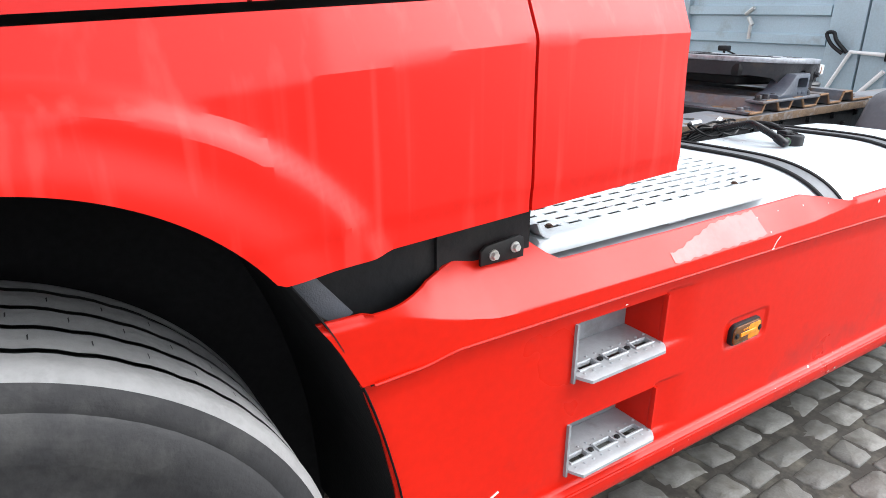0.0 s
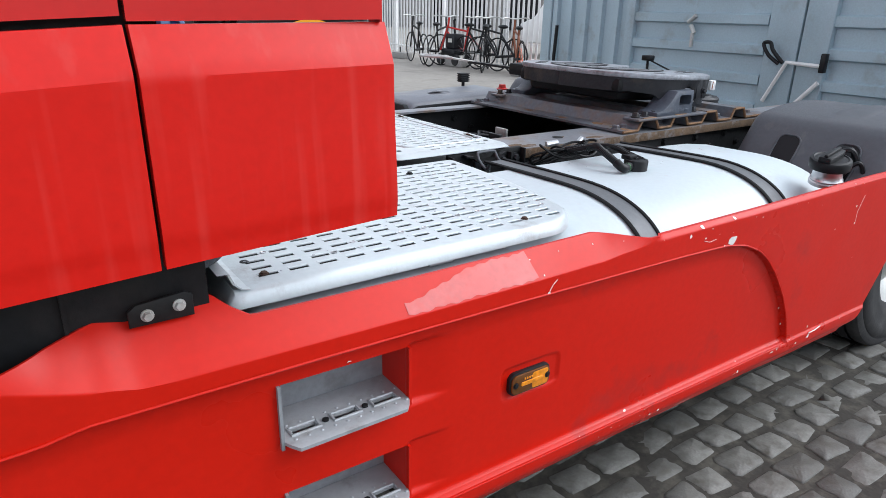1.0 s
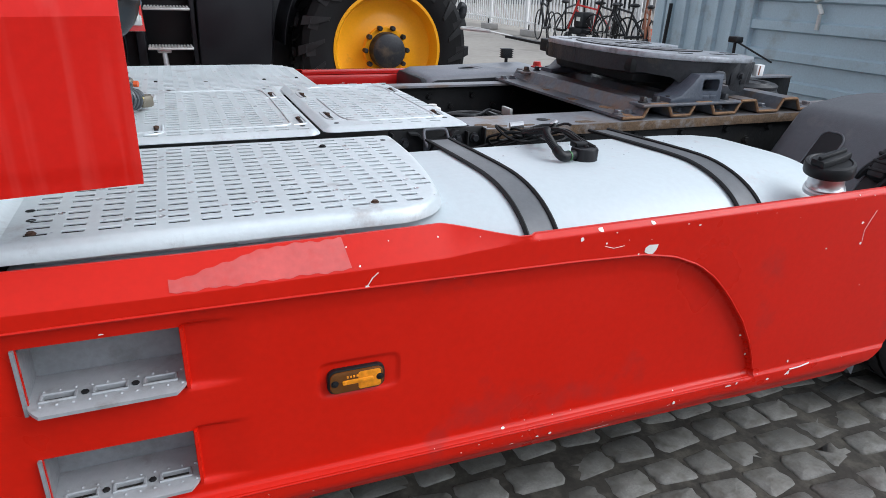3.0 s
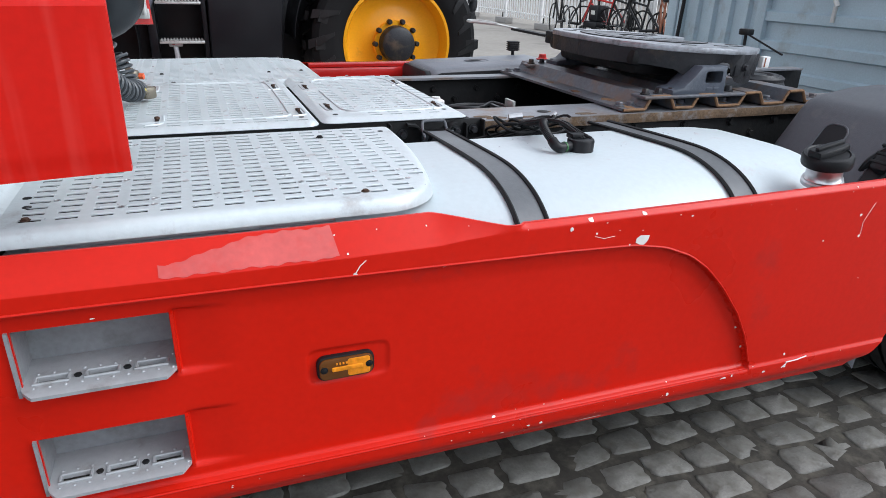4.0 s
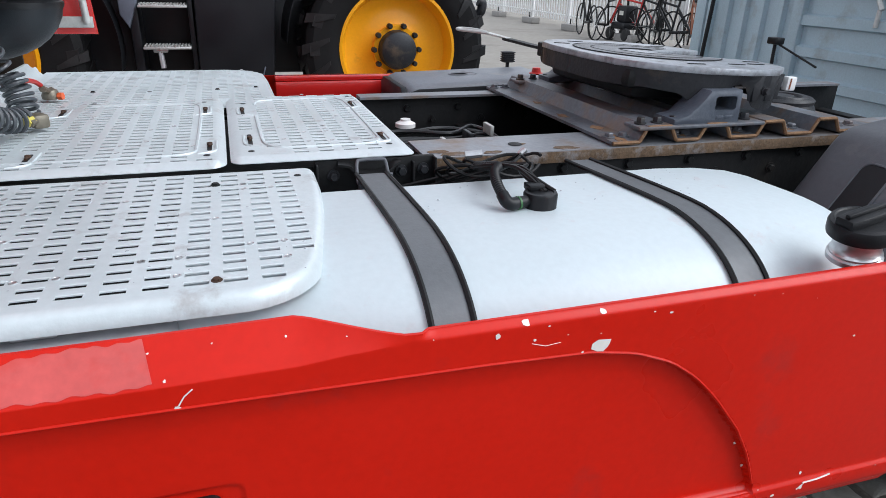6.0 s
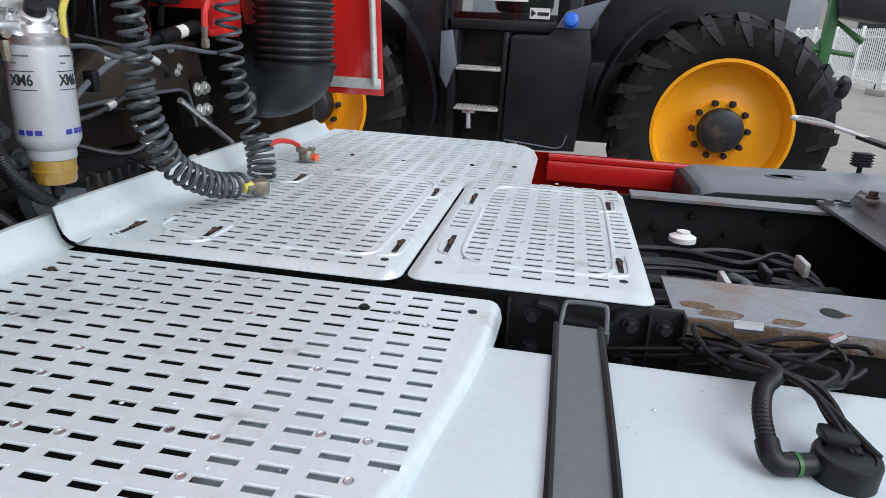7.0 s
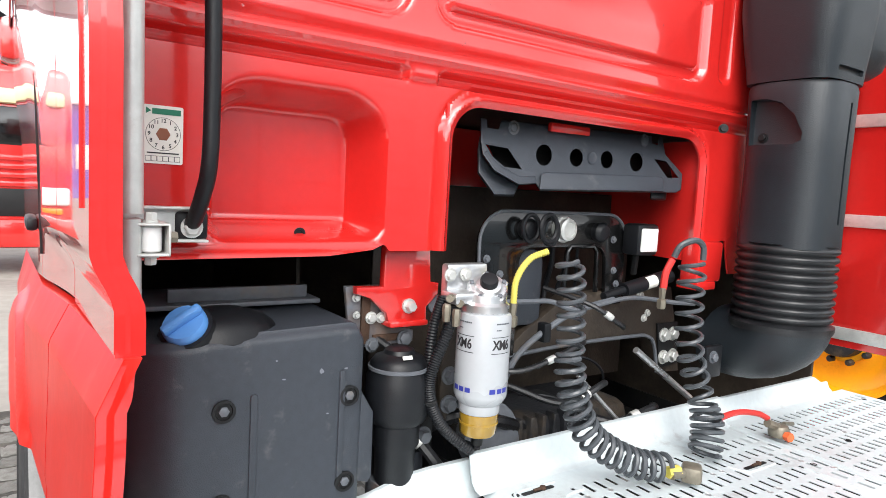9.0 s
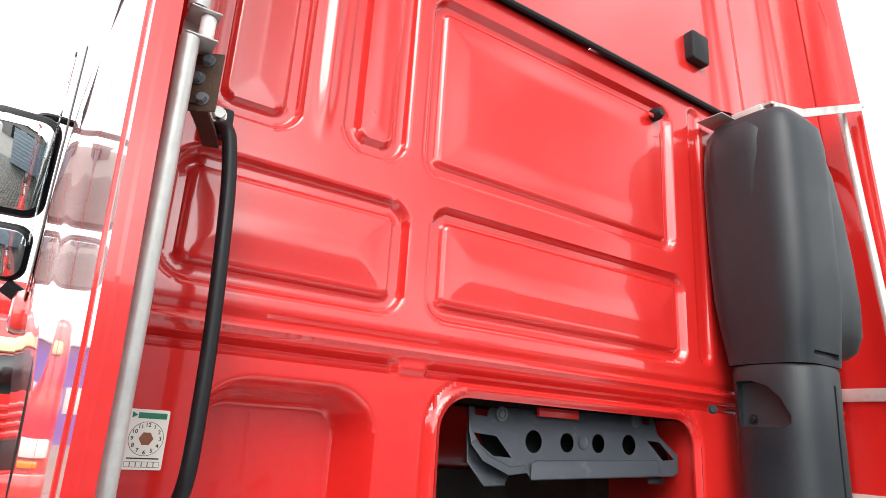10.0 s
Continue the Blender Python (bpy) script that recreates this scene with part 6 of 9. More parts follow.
cmat = axis_m((0.825, 1.075, 1.322), (0.62, -0.50, 0.8))
part("filler_neck", Shape().lathe([(0.062, -0.02), (0.058, 0.02), (0.048, 0.028), (0.044, 0.045)], cmat, 26), BLACK, box, "black sloping filler neck")
part("neck_bulge", Shape().sphere((0.80, 1.125, 1.326), (0.088, 0.105, 0.050)), BLACK, box, "rounded black base of the neck")
cp = Shape().lathe([(0.034, 0.036), (0.037, 0.040), (0.037, 0.054), (0.033, 0.060), (0.01, 0.061)], cmat, 26).box((-0.036, -0.008, 0.056), (0.036, 0.008, 0.076), 0.006, cmat @ Matrix.Rotation(radians(50), 4, "Z"))
part("filler_cap", cp, BLUE, box, "blue cap with grip bar")
part("box_shelf", Shape().box((0.50, 0.98, 1.352), (0.70, 1.36, 1.362), 0.003).box((0.66, 1.06, 1.362), (0.672, 1.34, 1.388), 0.002), FRAME, truck, "dark shelf behind the box")


# ---- fuel filter ----
def stamp(text, size, m, name, material, parent, depth=0.0004):
    """Raised writing as a mesh, in the built-in font."""
    cu = bpy.data.curves.new(name, "FONT")
    cu.offset = size * 0.022
    cu.body, cu.size, cu.extrude, cu.align_x, cu.align_y = text, size, depth, "CENTER", "CENTER"
    o = bpy.data.objects.new(name, cu)
    scene.collection.objects.link(o)
    me = bpy.data.meshes.new_from_object(o.evaluated_get(bpy.context.evaluated_depsgraph_get()))
    bpy.data.objects.remove(o)
    me.transform(m)
    s = Shape()
    s.v = [tuple(v.co) for v in me.vertices]
    s.f = [tuple(p.vertices) for p in me.polygons]
    return part(name, s, material, parent)


FXX, FYY = 0.90, 1.648
fm = Matrix.Translation((FXX, FYY, 0))
flt = part("fuel_filter", Shape().lathe([(0.03, 1.136), (0.043, 1.138), (0.045, 1.142), (0.045, 1.158), (0.050, 1.163), (0.057, 1.176), (0.0578, 1.182), (0.0578, 1.345), (0.055, 1.352), (0.050, 1.354), (0.050, 1.360), (0.046, 1.361)], fm, 40), FILTER, truck, "pale grey screw-on fuel filter with water bowl")
part("water_bowl", Shape().lathe([(0.020, 1.086), (0.036, 1.088), (0.040, 1.094), (0.041, 1.118), (0.0425, 1.137)], fm, 30), CLEAR_AMBER, flt, "amber see-through water bowl")
part("bowl_ring", Shape().lathe([(0.0405, 1.112), (0.0425, 1.113), (0.0425, 1.117), (0.0405, 1.118)], fm, 30), CLEAR_AMBER, flt, "rim of the bowl")
part("bowl_drain", Shape().lathe([(0.012, 1.062), (0.014, 1.087)], fm, 12).tube([(FXX, FYY, 1.07), (FXX - 0.02, FYY + 0.02, 1.05), (FXX - 0.08, FYY + 0.03, 1.03)], 0.005, 6), DARK, flt, "black drain plug")
hd = Shape().lathe([(0.045, 1.348), (0.046, 1.36), (0.035, 1.368), (0.033, 1.39)], fm, 28)
hd.lathe([(0.050, 1.356), (0.051, 1.362), (0.051, 1.372), (0.044, 1.378), (0.042, 1.392)], fm, 28)
hd.box((FXX - 0.060, FYY - 0.078, 1.372), (FXX - 0.034, FYY + 0.028, 1.452), 0.006)
hd.box((FXX - 0.05, FYY - 0.085, 1.372), (FXX + 0.01, FYY + 0.0, 1.398), 0.008)
PUMP = axis_m((FXX - 0.006, FYY + 0.008, 1.388), (0.52, -0.34, 0.78))
hd.lathe([(0.040, -0.012), (0.042, 0.0), (0.042, 0.020), (0.038, 0.026), (0.030, 0.027), (0.027, 0.034), (0.022, 0.036)], PUMP, 28)
head = part("filter_head", hd, ALU, flt, "cast aluminium filter head")
for i in range(5):
    t = 2 * math.pi * i / 5 + 0.4
    part("screw", Shape().lathe([(0.0048, 0.022), (0.0048, 0.031), (0.003, 0.032)], PUMP @ Matrix.Translation((0.036 * math.cos(t), 0.036 * math.sin(t), 0)), 8), FRAME, head)
    part("screw_boss", Shape().lathe([(0.0085, 0.004), (0.0085, 0.024), (0.006, 0.026)], PUMP @ Matrix.Translation((0.037 * math.cos(t), 0.037 * math.sin(t), 0)), 10), ALU, head)
part("pump_knob", Shape().lathe([(0.019, 0.034), (0.0195, 0.046), (0.0175, 0.051), (0.008, 0.052)], PUMP, 20), BLACK, flt, "black priming knob")
for y in (FYY - 0.035, FYY - 0.075):
    part("bolt", bolt_shape((FXX - 0.03, y, 1.43), (1, 0, 0), 0.011, 0.01), STEEL, flt)
for k in (0, 1):
    part("hose_fitting", Shape().tube([(FXX - 0.03, FYY - 0.06 + 0.03 * k, 1.385 - 0.01 * k), (FXX + 0.01, FYY - 0.10 + 0.025 * k, 1.388 - 0.012 * k)], 0.0085, 8).lathe([(0.007, -0.024), (0.009, -0.004), (0.009, 0.006), (0.007, 0.012)], Matrix.Translation((FXX + 0.008, FYY - 0.105 + 0.025 * k, 1.365 - 0.012 * k)), 6), BRASS, flt, "brass hose fitting")
# writing bars and letters on the can, wrapped on its face
face = Vector((0.76, -0.65, 0)).normalized()


def on_can(turn, z):
    d = Matrix.Rotation(radians(turn), 3, "Z") @ face
    return Matrix.Translation(Vector((FXX, FYY, z)) + d * 0.0582) @ Matrix(((-d.y, 0, d.x, 0), (d.x, 0, d.y, 0), (0, 1, 0, 0), (0, 0, 0, 1)))


for turn in (45, -41):
    for i, ch in enumerate("XM6"):
        stamp(ch, 0.0285, on_can(turn + (-14.5, 0.5, 14.5)[i], 1.293) @ Matrix.Shear("XY", 4, (0.16, 0)) @ Matrix.Diagonal((0.78, 1, 1, 1)), "letter", INK, flt)
    for z in (1.310, 1.276):
        b = Shape()
        for q in range(6):
            a = on_can(turn - 20 + 8 * q, z)
            b.add([a @ Vector(p) for p in ((-0.0045, -0.0007, 0), (0.0045, -0.0007, 0), (0.0045, 0.0007, 0), (-0.0045, 0.0007, 0))], [(0, 1, 2, 3)])
        part("printed_line", b, INK, flt)
    for q, w in ((-17, 0.013), (0, 0.012), (16, 0.012)):
        a = on_can(turn + q, 1.196)
        part("printed_mark", Shape().box((-w / 2, -0.005, -0.0005), (w / 2, 0.005, 0.0004), 0, a), BLUEINK, flt, "blue printed mark")
    for q in range(7):
        a = on_can(turn - 14 + 5 * q, 1.338)
        part("printed_mark", Shape().box((-0.0019, -0.0014, -0.0003), (0.0019, 0.0014, 0.0003), 0, a), FRAME, flt)
    for q in range(3):
        a = on_can(turn - 14 + 4 * q, 1.325)
        part("printed_mark", Shape().box((-0.0016, -0.0011, -0.0003), (0.0016, 0.0011, 0.0003), 0, a), FRAME, flt)

# corrugated hoses from the filter
for x, rad, path in ((0.890, 0.0112, [(1.578, 1.368), (1.557, 1.305), (1.533, 1.251), (1.523, 1.203), (1.537, 1.150), (1.574, 1.098), (1.640, 1.045)]), (0.862, 0.0095, [(1.563, 1.385), (1.545, 1.325), (1.538, 1.255), (1.543, 1.19), (1.565, 1.12), (1.625, 1.06), (1.68, 1.03)])):
    pts = bezier([(x, y, z) for y, z in path], 22)
    part("corrugated_hose", Shape().tube(pts, [rad + 0.0018 * (i % 2) for i in range(len(pts))], 10), BLACK, truck, "black corrugated fuel hose")
part("cable_tie", Shape().lathe([(0.0135, -0.004), (0.0145, -0.003), (0.0145, 0.003), (0.0135, 0.004)], axis_m((0.89, 1.528, 1.17), (0, 0.2, -1)), 14), DARK, truck)
for y, z in ((1.652, 1.180), (1.653, 1.112), (1.690, 1.118), (1.667, 1.318)):
    part("bolt", bolt_shape((0.775, y, z), (1, 0, 0), 0.016, 0.02), FRAME, truck)
part("hanger_plate", Shape().box((0.755, 1.63, 1.06), (0.775, 1.71, 1.345), 0.006), DUSTY, truck, "dusty black hanger plate")


# ---- coiled air lines ----
def coil(path, R, r, turns, phase=0.0):
    """A helix of radius R wound along a smooth path."""
    p = bezier(path, 30)
    L = [0.0]
    for a, b in zip(p, p[1:]):
        L.append(L[-1] + (b - a).length)
    out = []
    n = int(turns * 16)
    side = None
    for k in range(n + 1):
        s = L[-1] * k / n
        i = max(0, min(len(L) - 2, next((j for j in range(len(L) - 1) if L[j + 1] >= s), len(L) - 2)))
        f = (s - L[i]) / max(1e-9, L[i + 1] - L[i])
        q = p[i].lerp(p[i + 1], f)
        d = (p[min(i + 3, len(p) - 1)] - p[max(i - 2, 0)]).normalized()
        if side is None:
            side = d.cross(Vector((0, 1, 0.1))).normalized()
        side = (side - d * side.dot(d)).normalized()
        up = d.cross(side)
        t = 2 * math.pi * k / 16 + phase
        out.append(q + side * math.cos(t) * R + up * math.sin(t) * R)
    return out


COILM = mat("coiled_air_line", (0.060, 0.068, 0.076), 0.33, var=0.1, scale=20)
part("coiled_air_line", Shape().tube(coil([(1.0, 1.785, 1.475), (1.0, 1.797, 1.42), (1.0, 1.804, 1.34), (1.003, 1.806, 1.265)], 0.027, 0.008, 7.5), 0.0054, 7), COILM, truck, "dark grey coiled air line stretched at the top")
part("coiled_air_line", Shape().tube(coil([(1.003, 1.806, 1.265), (1.008, 1.806, 1.22), (1.02, 1.82, 1.155), (1.035, 1.86, 1.085), (1.07, 1.95, 1.03), (1.10, 2.03, 1.012)], 0.0295, 0.008, 17), 0.0058, 7), COILM, truck, "dark grey coiled air line lying on the plate")
part("coiled_air_line", Shape().tube(coil([(0.985, 2.235, 1.46), (0.985, 2.235, 1.36), (0.99, 2.245, 1.24), (1.0, 2.28, 1.14), (1.04, 2.28, 1.05)], 0.031, 0.008, 11), 0.0056, 7), COILM, truck, "second dark grey coiled air line")
part("coiled_air_line", Shape().tube(coil([(1.03, 2.28, 1.09), (1.045, 2.27, 1.03), (1.055, 2.25, 0.985)], 0.037, 0.008, 6), 0.0058, 7), COILM, truck, "bunched end of a coiled air line")
part("air_line_loop", Shape().tube(bezier([(0.96, 2.19, 1.47), (0.97, 2.20, 1.50), (0.985, 2.235, 1.515), (0.985, 2.27, 1.50), (0.985, 2.275, 1.465)], 8), 0.008, 8), COILM, truck, "looped end of an air line")
part("hose_sleeve", Shape().tube(bezier([(0.90, 1.725, 1.365), (0.90, 1.73, 1.42), (0.91, 1.755, 1.465), (0.93, 1.79, 1.485)], 16), [0.0066 + 0.0012 * (k % 2) for k in range(49)], 8), YELLOWHOSE, truck, "yellow spiral hose sleeve")
part("hose_sleeve", Shape().tube(bezier([(0.955, 2.165, 1.39), (0.955, 2.17, 1.43), (0.96, 2.185, 1.465)], 8), 0.009, 8), REDHOSE, truck, "red and white hose sleeve")
for y, z in ((1.725, 1.35), (2.163, 1.375)):
    part("brass_fitting", Shape().lathe([(0.009, -0.035), (0.012, -0.03), (0.012, -0.012), (0.008, -0.01), (0.010, 0.018)], Matrix.Translation((0.90 if y < 2 else 0.955, y, z)), 6), BRASS, truck, "dull brass hose fitting")
part("gladhand", Shape().box((1.105, 2.07, 0.975), (1.15, 2.12, 1.015), 0.01, Matrix.Translation((1.12, 2.09, 1.0)) @ Matrix.Rotation(radians(35), 4, "Z") @ Matrix.Translation((-1.12, -2.09, -1.0))).tube([(1.115, 2.035, 1.0), (1.12, 2.07, 1.0)], 0.011, 8), BRASS, truck, "metal air coupling head with yellow nut")
part("coupling_nut", Shape().tube([(1.108, 2.03, 1.004), (1.115, 2.062, 1.004)], 0.0135, 6), YELLOWHOSE, truck, "yellow coupling nut")
part("red_air_line", Shape().tube(bezier([(1.035, 2.31, 1.055), (1.03, 2.42, 1.058), (1.03, 2.52, 1.04), (1.035, 2.57, 1.02)], 8), 0.008, 8), REDHOSE, truck, "red end of an air line")
part("gladhand", Shape().lathe([(0.028, 0), (0.03, 0.012), (0.022, 0.03), (0.012, 0.034)], Matrix.Translation((1.05, 2.61, 0.968)), 14).tube([(1.04, 2.56, 1.01), (1.05, 2.61, 0.99)], 0.012, 8).tube([(1.05, 2.63, 1.0), (1.04, 2.70, 0.985)], 0.006, 6), BRASS, truck, "metal air coupling head")
part("coupling_nut", Shape().lathe([(0.013, 0), (0.013, 0.016)], axis_m((1.075, 2.60, 0.978), (1, -0.3, 0)), 6), ORANGE, truck, "orange coupling nut")

# black headboard plate with sockets
arch_o = [p for p in rr_outline(1.775, 2.315, 1.10, 1.562, (0.02, 0.02, 0.08, 0.08), 7)]
arch_i = [p for p in rr_outline(1.91, 2.235, 1.10, 1.468, (0.001, 0.001, 0.04, 0.04), 7)]
top_o = sorted([p for p in arch_o if p[1] > 1.3], key=lambda p: math.atan2(p[1] - 1.3, p[0] - 2.04), reverse=True)
top_i = sorted([p for p in arch_i if p[1] > 1.3], key=lambda p: math.atan2(p[1] - 1.3, p[0] - 2.04))
pl = Shape().prism([(1.775, 1.15)] + top_o + [(2.315, 1.30), (2.245, 1.30)] + top_i + [(1.91, 1.15)], 0.685, 0.70, "x", 0.003)
headb = part("socket_plate", pl, GLOSSBLACK, truck, "black mounting plate with sockets")
# lighter line puts the edge's highlight into colour
part("plate_edge", Shape().tube([(0.700, a, c) for a, c in [(1.777, 1.42)] + top_o], 0.0045, 8), FRAME, headb, "grey line painting the highlight on the plate edge")
for y, z in ((1.80, 1.44), (1.845, 1.40), (2.27, 1.40), (2.285, 1.36), (2.26, 1.49)):
    part("bolt", bolt_shape((0.70, y, z), (1, 0, 0), 0.008, 0.008), FRAME, headb)
part("bay_back_plate", Shape().box((0.46, 1.60, 1.0), (0.475, 2.60, 1.62), 0.004), DUSTY, truck, "dusty dark plate behind the sockets")
for q, (y0, y1) in enumerate(((2.06, 2.10), (2.12, 2.15), (2.16, 2.22))):
    part("bay_cable", Shape().tube(bezier([(0.66, y0, 1.50), (0.64, y0 + 0.02, 1.42), (0.60, y1, 1.34), (0.62, y1 - 0.03, 1.25)], 8), 0.008 - 0.0015 * q, 8), BLACK, truck, "black cable in the engine bay")
part("dusty_panel", Shape().prism(rr_outline(1.858, 2.012, 1.255, 1.462, (0.02, 0.02, 0.04, 0.05), 6), 0.662, 0.680, "x", 0.006), GREY_PLASTIC, truck, "dusty dark grey panel behind the plate")
part("pressed_frame", Shape().tube([(0.700, y, z) for y, z in [(2.075, 1.34), (2.078, 1.455), (2.09, 1.470), (2.18, 1.472), (2.196, 1.455), (2.20, 1.34)]], 0.007, 8), GLOSSBLACK, headb, "black pressed frame on the plate")
for y in (1.93, 2.06, 2.20):
    part("socket", Shape().lathe([(0.026, 0), (0.028, 0.02), (0.021, 0.03), (0.016, 0.032)] if y != 2.06 else [(0.036, 0), (0.036, 0.012), (0.030, 0.016), (0.030, 0.030), (0.022, 0.034), (0.020, 0.030), (0.006, 0.030)], axis_m((0.70, y - 0.01, 1.518 - 0.006 * (y > 2.1)), (1, 0, 0)), 18), STEEL if y == 2.06 else BLACK, headb, "round trailer socket")
for i, (y, z) in enumerate(((1.905, 1.522), (1.955, 1.515), (1.93, 1.525))):
    cl2 = Shape().tube([(0.74 + 0.02 * i, y + 0.027 * math.cos(t), z + 0.034 * math.sin(t)) for t in [i + q * 0.35 for q in range(19)]], 0.006, 7)
    part("cable_loop", cl2, BLACK, truck, "looped black cable")
wl = part("work_lamp", Shape().box((0.70, 2.295, 1.448), (0.76, 2.39, 1.54), 0.012), BLACK, truck, "black square work lamp")
part("lens", Shape().box((0.758, 2.307, 1.460), (0.766, 2.378, 1.528), 0.004), LAMPGLASS, wl, "clear ribbed lens")
part("lamp_arm", Shape().tube([(0.72, 2.34, 1.448), (0.70, 2.36, 1.39)], 0.01, 8), DARK, wl)

# cross member behind the cab with bolts
s = Shape().prism([(1.86, 1.172), (1.95, 1.24), (2.0, 1.268), (2.10, 1.330), (2.455, 1.345), (2.565, 1.338), (2.60, 1.22), (2.64, 1.055), (2.52, 1.062), (2.49, 1.160), (2.455, 1.187), (2.2, 1.184)], 0.64, 0.69, "x", 0.006)
xm = part("cab_cross_member", s, DUSTY, truck, "dusty black bolted cross member")
part("member_lip", Shape().tube(bezier([(0.695, 1.865, 1.178), (0.695, 2.112, 1.192), (0.695, 2.39, 1.194), (0.695, 2.455, 1.188), (0.695, 2.492, 1.16), (0.695, 2.518, 1.066)], 6), 0.006, 8), FRAME, xm, "worn bright lip of the member")
part("bolt_plate", Shape().prism([(2.50, 1.225), (2.60, 1.225), (2.615, 1.085), (2.525, 1.08)], 0.69, 0.698, "x", 0.002), DARK, xm, "black bolted plate")
for y, z, q in ((2.533, 1.187, 0.017), (2.577, 1.188, 0.017), (2.537, 1.115, 0.017), (2.583, 1.116, 0.017), (2.452, 1.261, 0.009), (2.437, 1.246, 0.009), (2.41, 1.319, 0.011), (2.12, 1.30, 0.009)):
    part("bolt", bolt_shape((0.698 if q > 0.015 else 0.69, y, z), (1, 0, 0), q, q), STEEL, xm)
part("air_pipe", Shape().tube(bezier([(0.78, 1.80, 1.345), (0.78, 1.88, 1.342), (0.78, 1.955, 1.338), (0.78, 2.053, 1.312), (0.78, 2.255, 1.333), (0.80, 2.434, 1.314), (0.82, 2.50, 1.31)], 10), 0.0065, 8), FRAME, truck, "grey plastic air pipe")
part("air_pipe", Shape().tube(bezier([(0.77, 1.815, 1.12), (0.78, 1.831, 1.179), (0.78, 1.869, 1.221), (0.78, 1.936, 1.262), (0.775, 2.054, 1.308), (0.77, 2.20, 1.330)], 10), 0.008, 8), FRAME, truck, "grey plastic air pipe")
part("pipe_clip", Shape().box((0.765, 1.925, 1.235), (0.795, 1.95, 1.285), 0.005), BLACK, truck, "black pipe clip")
part("loose_cable", Shape().tube(bezier([(0.74, 2.05, 1.18), (0.76, 2.13, 1.165), (0.75, 2.20, 1.12), (0.72, 2.24, 1.06)], 8), 0.004, 6).tube(bezier([(0.74, 1.90, 1.09), (0.78, 1.98, 1.085), (0.80, 2.06, 1.04), (0.80, 2.12, 1.0)], 8), 0.004, 6), BLACK, truck, "thin black cables")
part("damper", Shape().tube([(0.76, 2.25, 1.352), (0.76, 2.45, 1.387)], 0.021, 14).tube([(0.76, 2.17, 1.338), (0.76, 2.26, 1.354)], 0.012, 10), BLACK, truck, "black damper cylinder with white label")
part("damper_label", Shape().tube([(0.763, 2.335, 1.368), (0.763, 2.375, 1.375)], 0.0195, 14), PAPER, truck, "white paper label")
part("gearbox", Shape().box((0.10, 1.78, 0.60), (0.70, 2.42, 1.0), 0.06).box((0.55, 1.85, 0.94), (0.76, 2.15, 1.03), 0.03), CAST, truck, "dark cast gearbox casing")
for i in range(7):
    part("casing_rib", Shape().box((0.74, 1.88 + 0.04 * i, 0.93), (0.775, 1.895 + 0.04 * i, 1.035), 0.004), CAST, truck)
part("casing_cover", Shape().lathe([(0.09, 0), (0.085, 0.03), (0.05, 0.045), (0.02, 0.046)], axis_m((0.74, 1.80, 1.0), (1, 0, 0.3)), 20), FRAME, truck, "grey cast cover with bolts")
part("exhaust_pipe", Shape().tube(bezier([(0.74, 1.50, 0.70), (0.76, 1.53, 0.85), (0.74, 1.55, 0.98), (0.66, 1.58, 1.08)], 8), 0.055, 14), GREY_PLASTIC, truck, "dark pipe beside the air spring")
part("rod", Shape().tube([(0.80, 2.05, 1.14), (0.86, 2.20, 0.98)], 0.006, 8).tube([(0.78, 2.30, 1.18), (0.82, 2.52, 1.02)], 0.010, 8), ALU, truck, "bare linkage rods")
for y, z in ((1.50, 1.12), (1.54, 1.10), (1.51, 1.05), (1.57, 1.06)):
    part("bolt", bolt_shape((0.80, y, z), (1, 0, 0), 0.016, 0.02), FRAME, truck)
part("hanger_plate", Shape().box((0.78, 1.47, 1.02), (0.80, 1.60, 1.15), 0.006), DARK, truck, "black hanger plate")

# ---- coupling holder of dark plastic ----
def holder_at(p):
    """Lean the holder's flat pattern back: the lower edge stands nearer than the upper."""
    d, y, z = p
    x = 0.822 - 0.42 * (z - 1.640) + d
    f = (1.99 - x) / 1.20
    return (x, 0.81 + (y - 0.81) * f, 1.66 + (z - 1.66) * f)


def leaned(shape):
    shape.v = [holder_at(p) for p in shape.v]
    return shape


body = Shape().prism([(1.688, 1.772), (2.325, 1.788), (2.345, 1.740), (2.428, 1.690), (2.428, 1.644), (2.405, 1.634), (1.880, 1.616), (1.866, 1.632), (1.812, 1.626), (1.735, 1.655), (1.700, 1.690), (1.692, 1.720)], -0.032, 0.0, "x", 0.004)
tools = [Shape().prism([(1.706, 1.714), (1.772, 1.710), (1.818, 1.664), (1.765, 1.666), (1.728, 1.688)], -0.06, 0.03, "x"),
         Shape().prism([(2.298, 1.724), (2.350, 1.722), (2.412, 1.678), (2.362, 1.674)], -0.06, 0.03, "x"),
         Shape().prism([(1.702, 1.80), (1.709, 1.752), (1.742, 1.751), (1.757, 1.80)], -0.06, 0.03, "x"),
         Shape().prism([(2.272, 1.82), (2.284, 1.766), (2.308, 1.765), (2.320, 1.82)], -0.06, 0.03, "x")]
for y, z, r in ((1.886, 1.703, 0.026), (1.996, 1.705, 0.023), (2.107, 1.708, 0.023), (2.224, 1.710, 0.026)):
    tools.append(Shape().lathe([(r, -0.06), (r, 0.03)], Matrix.Translation((0, y, z)) @ Matrix.Rotation(radians(90), 4, "Y"), 24))
holder = part("coupling_holder", leaned(cut(body, tools)), GREY_PLASTIC, truck, "dark grey plastic holder for trailer plugs", smooth=30)
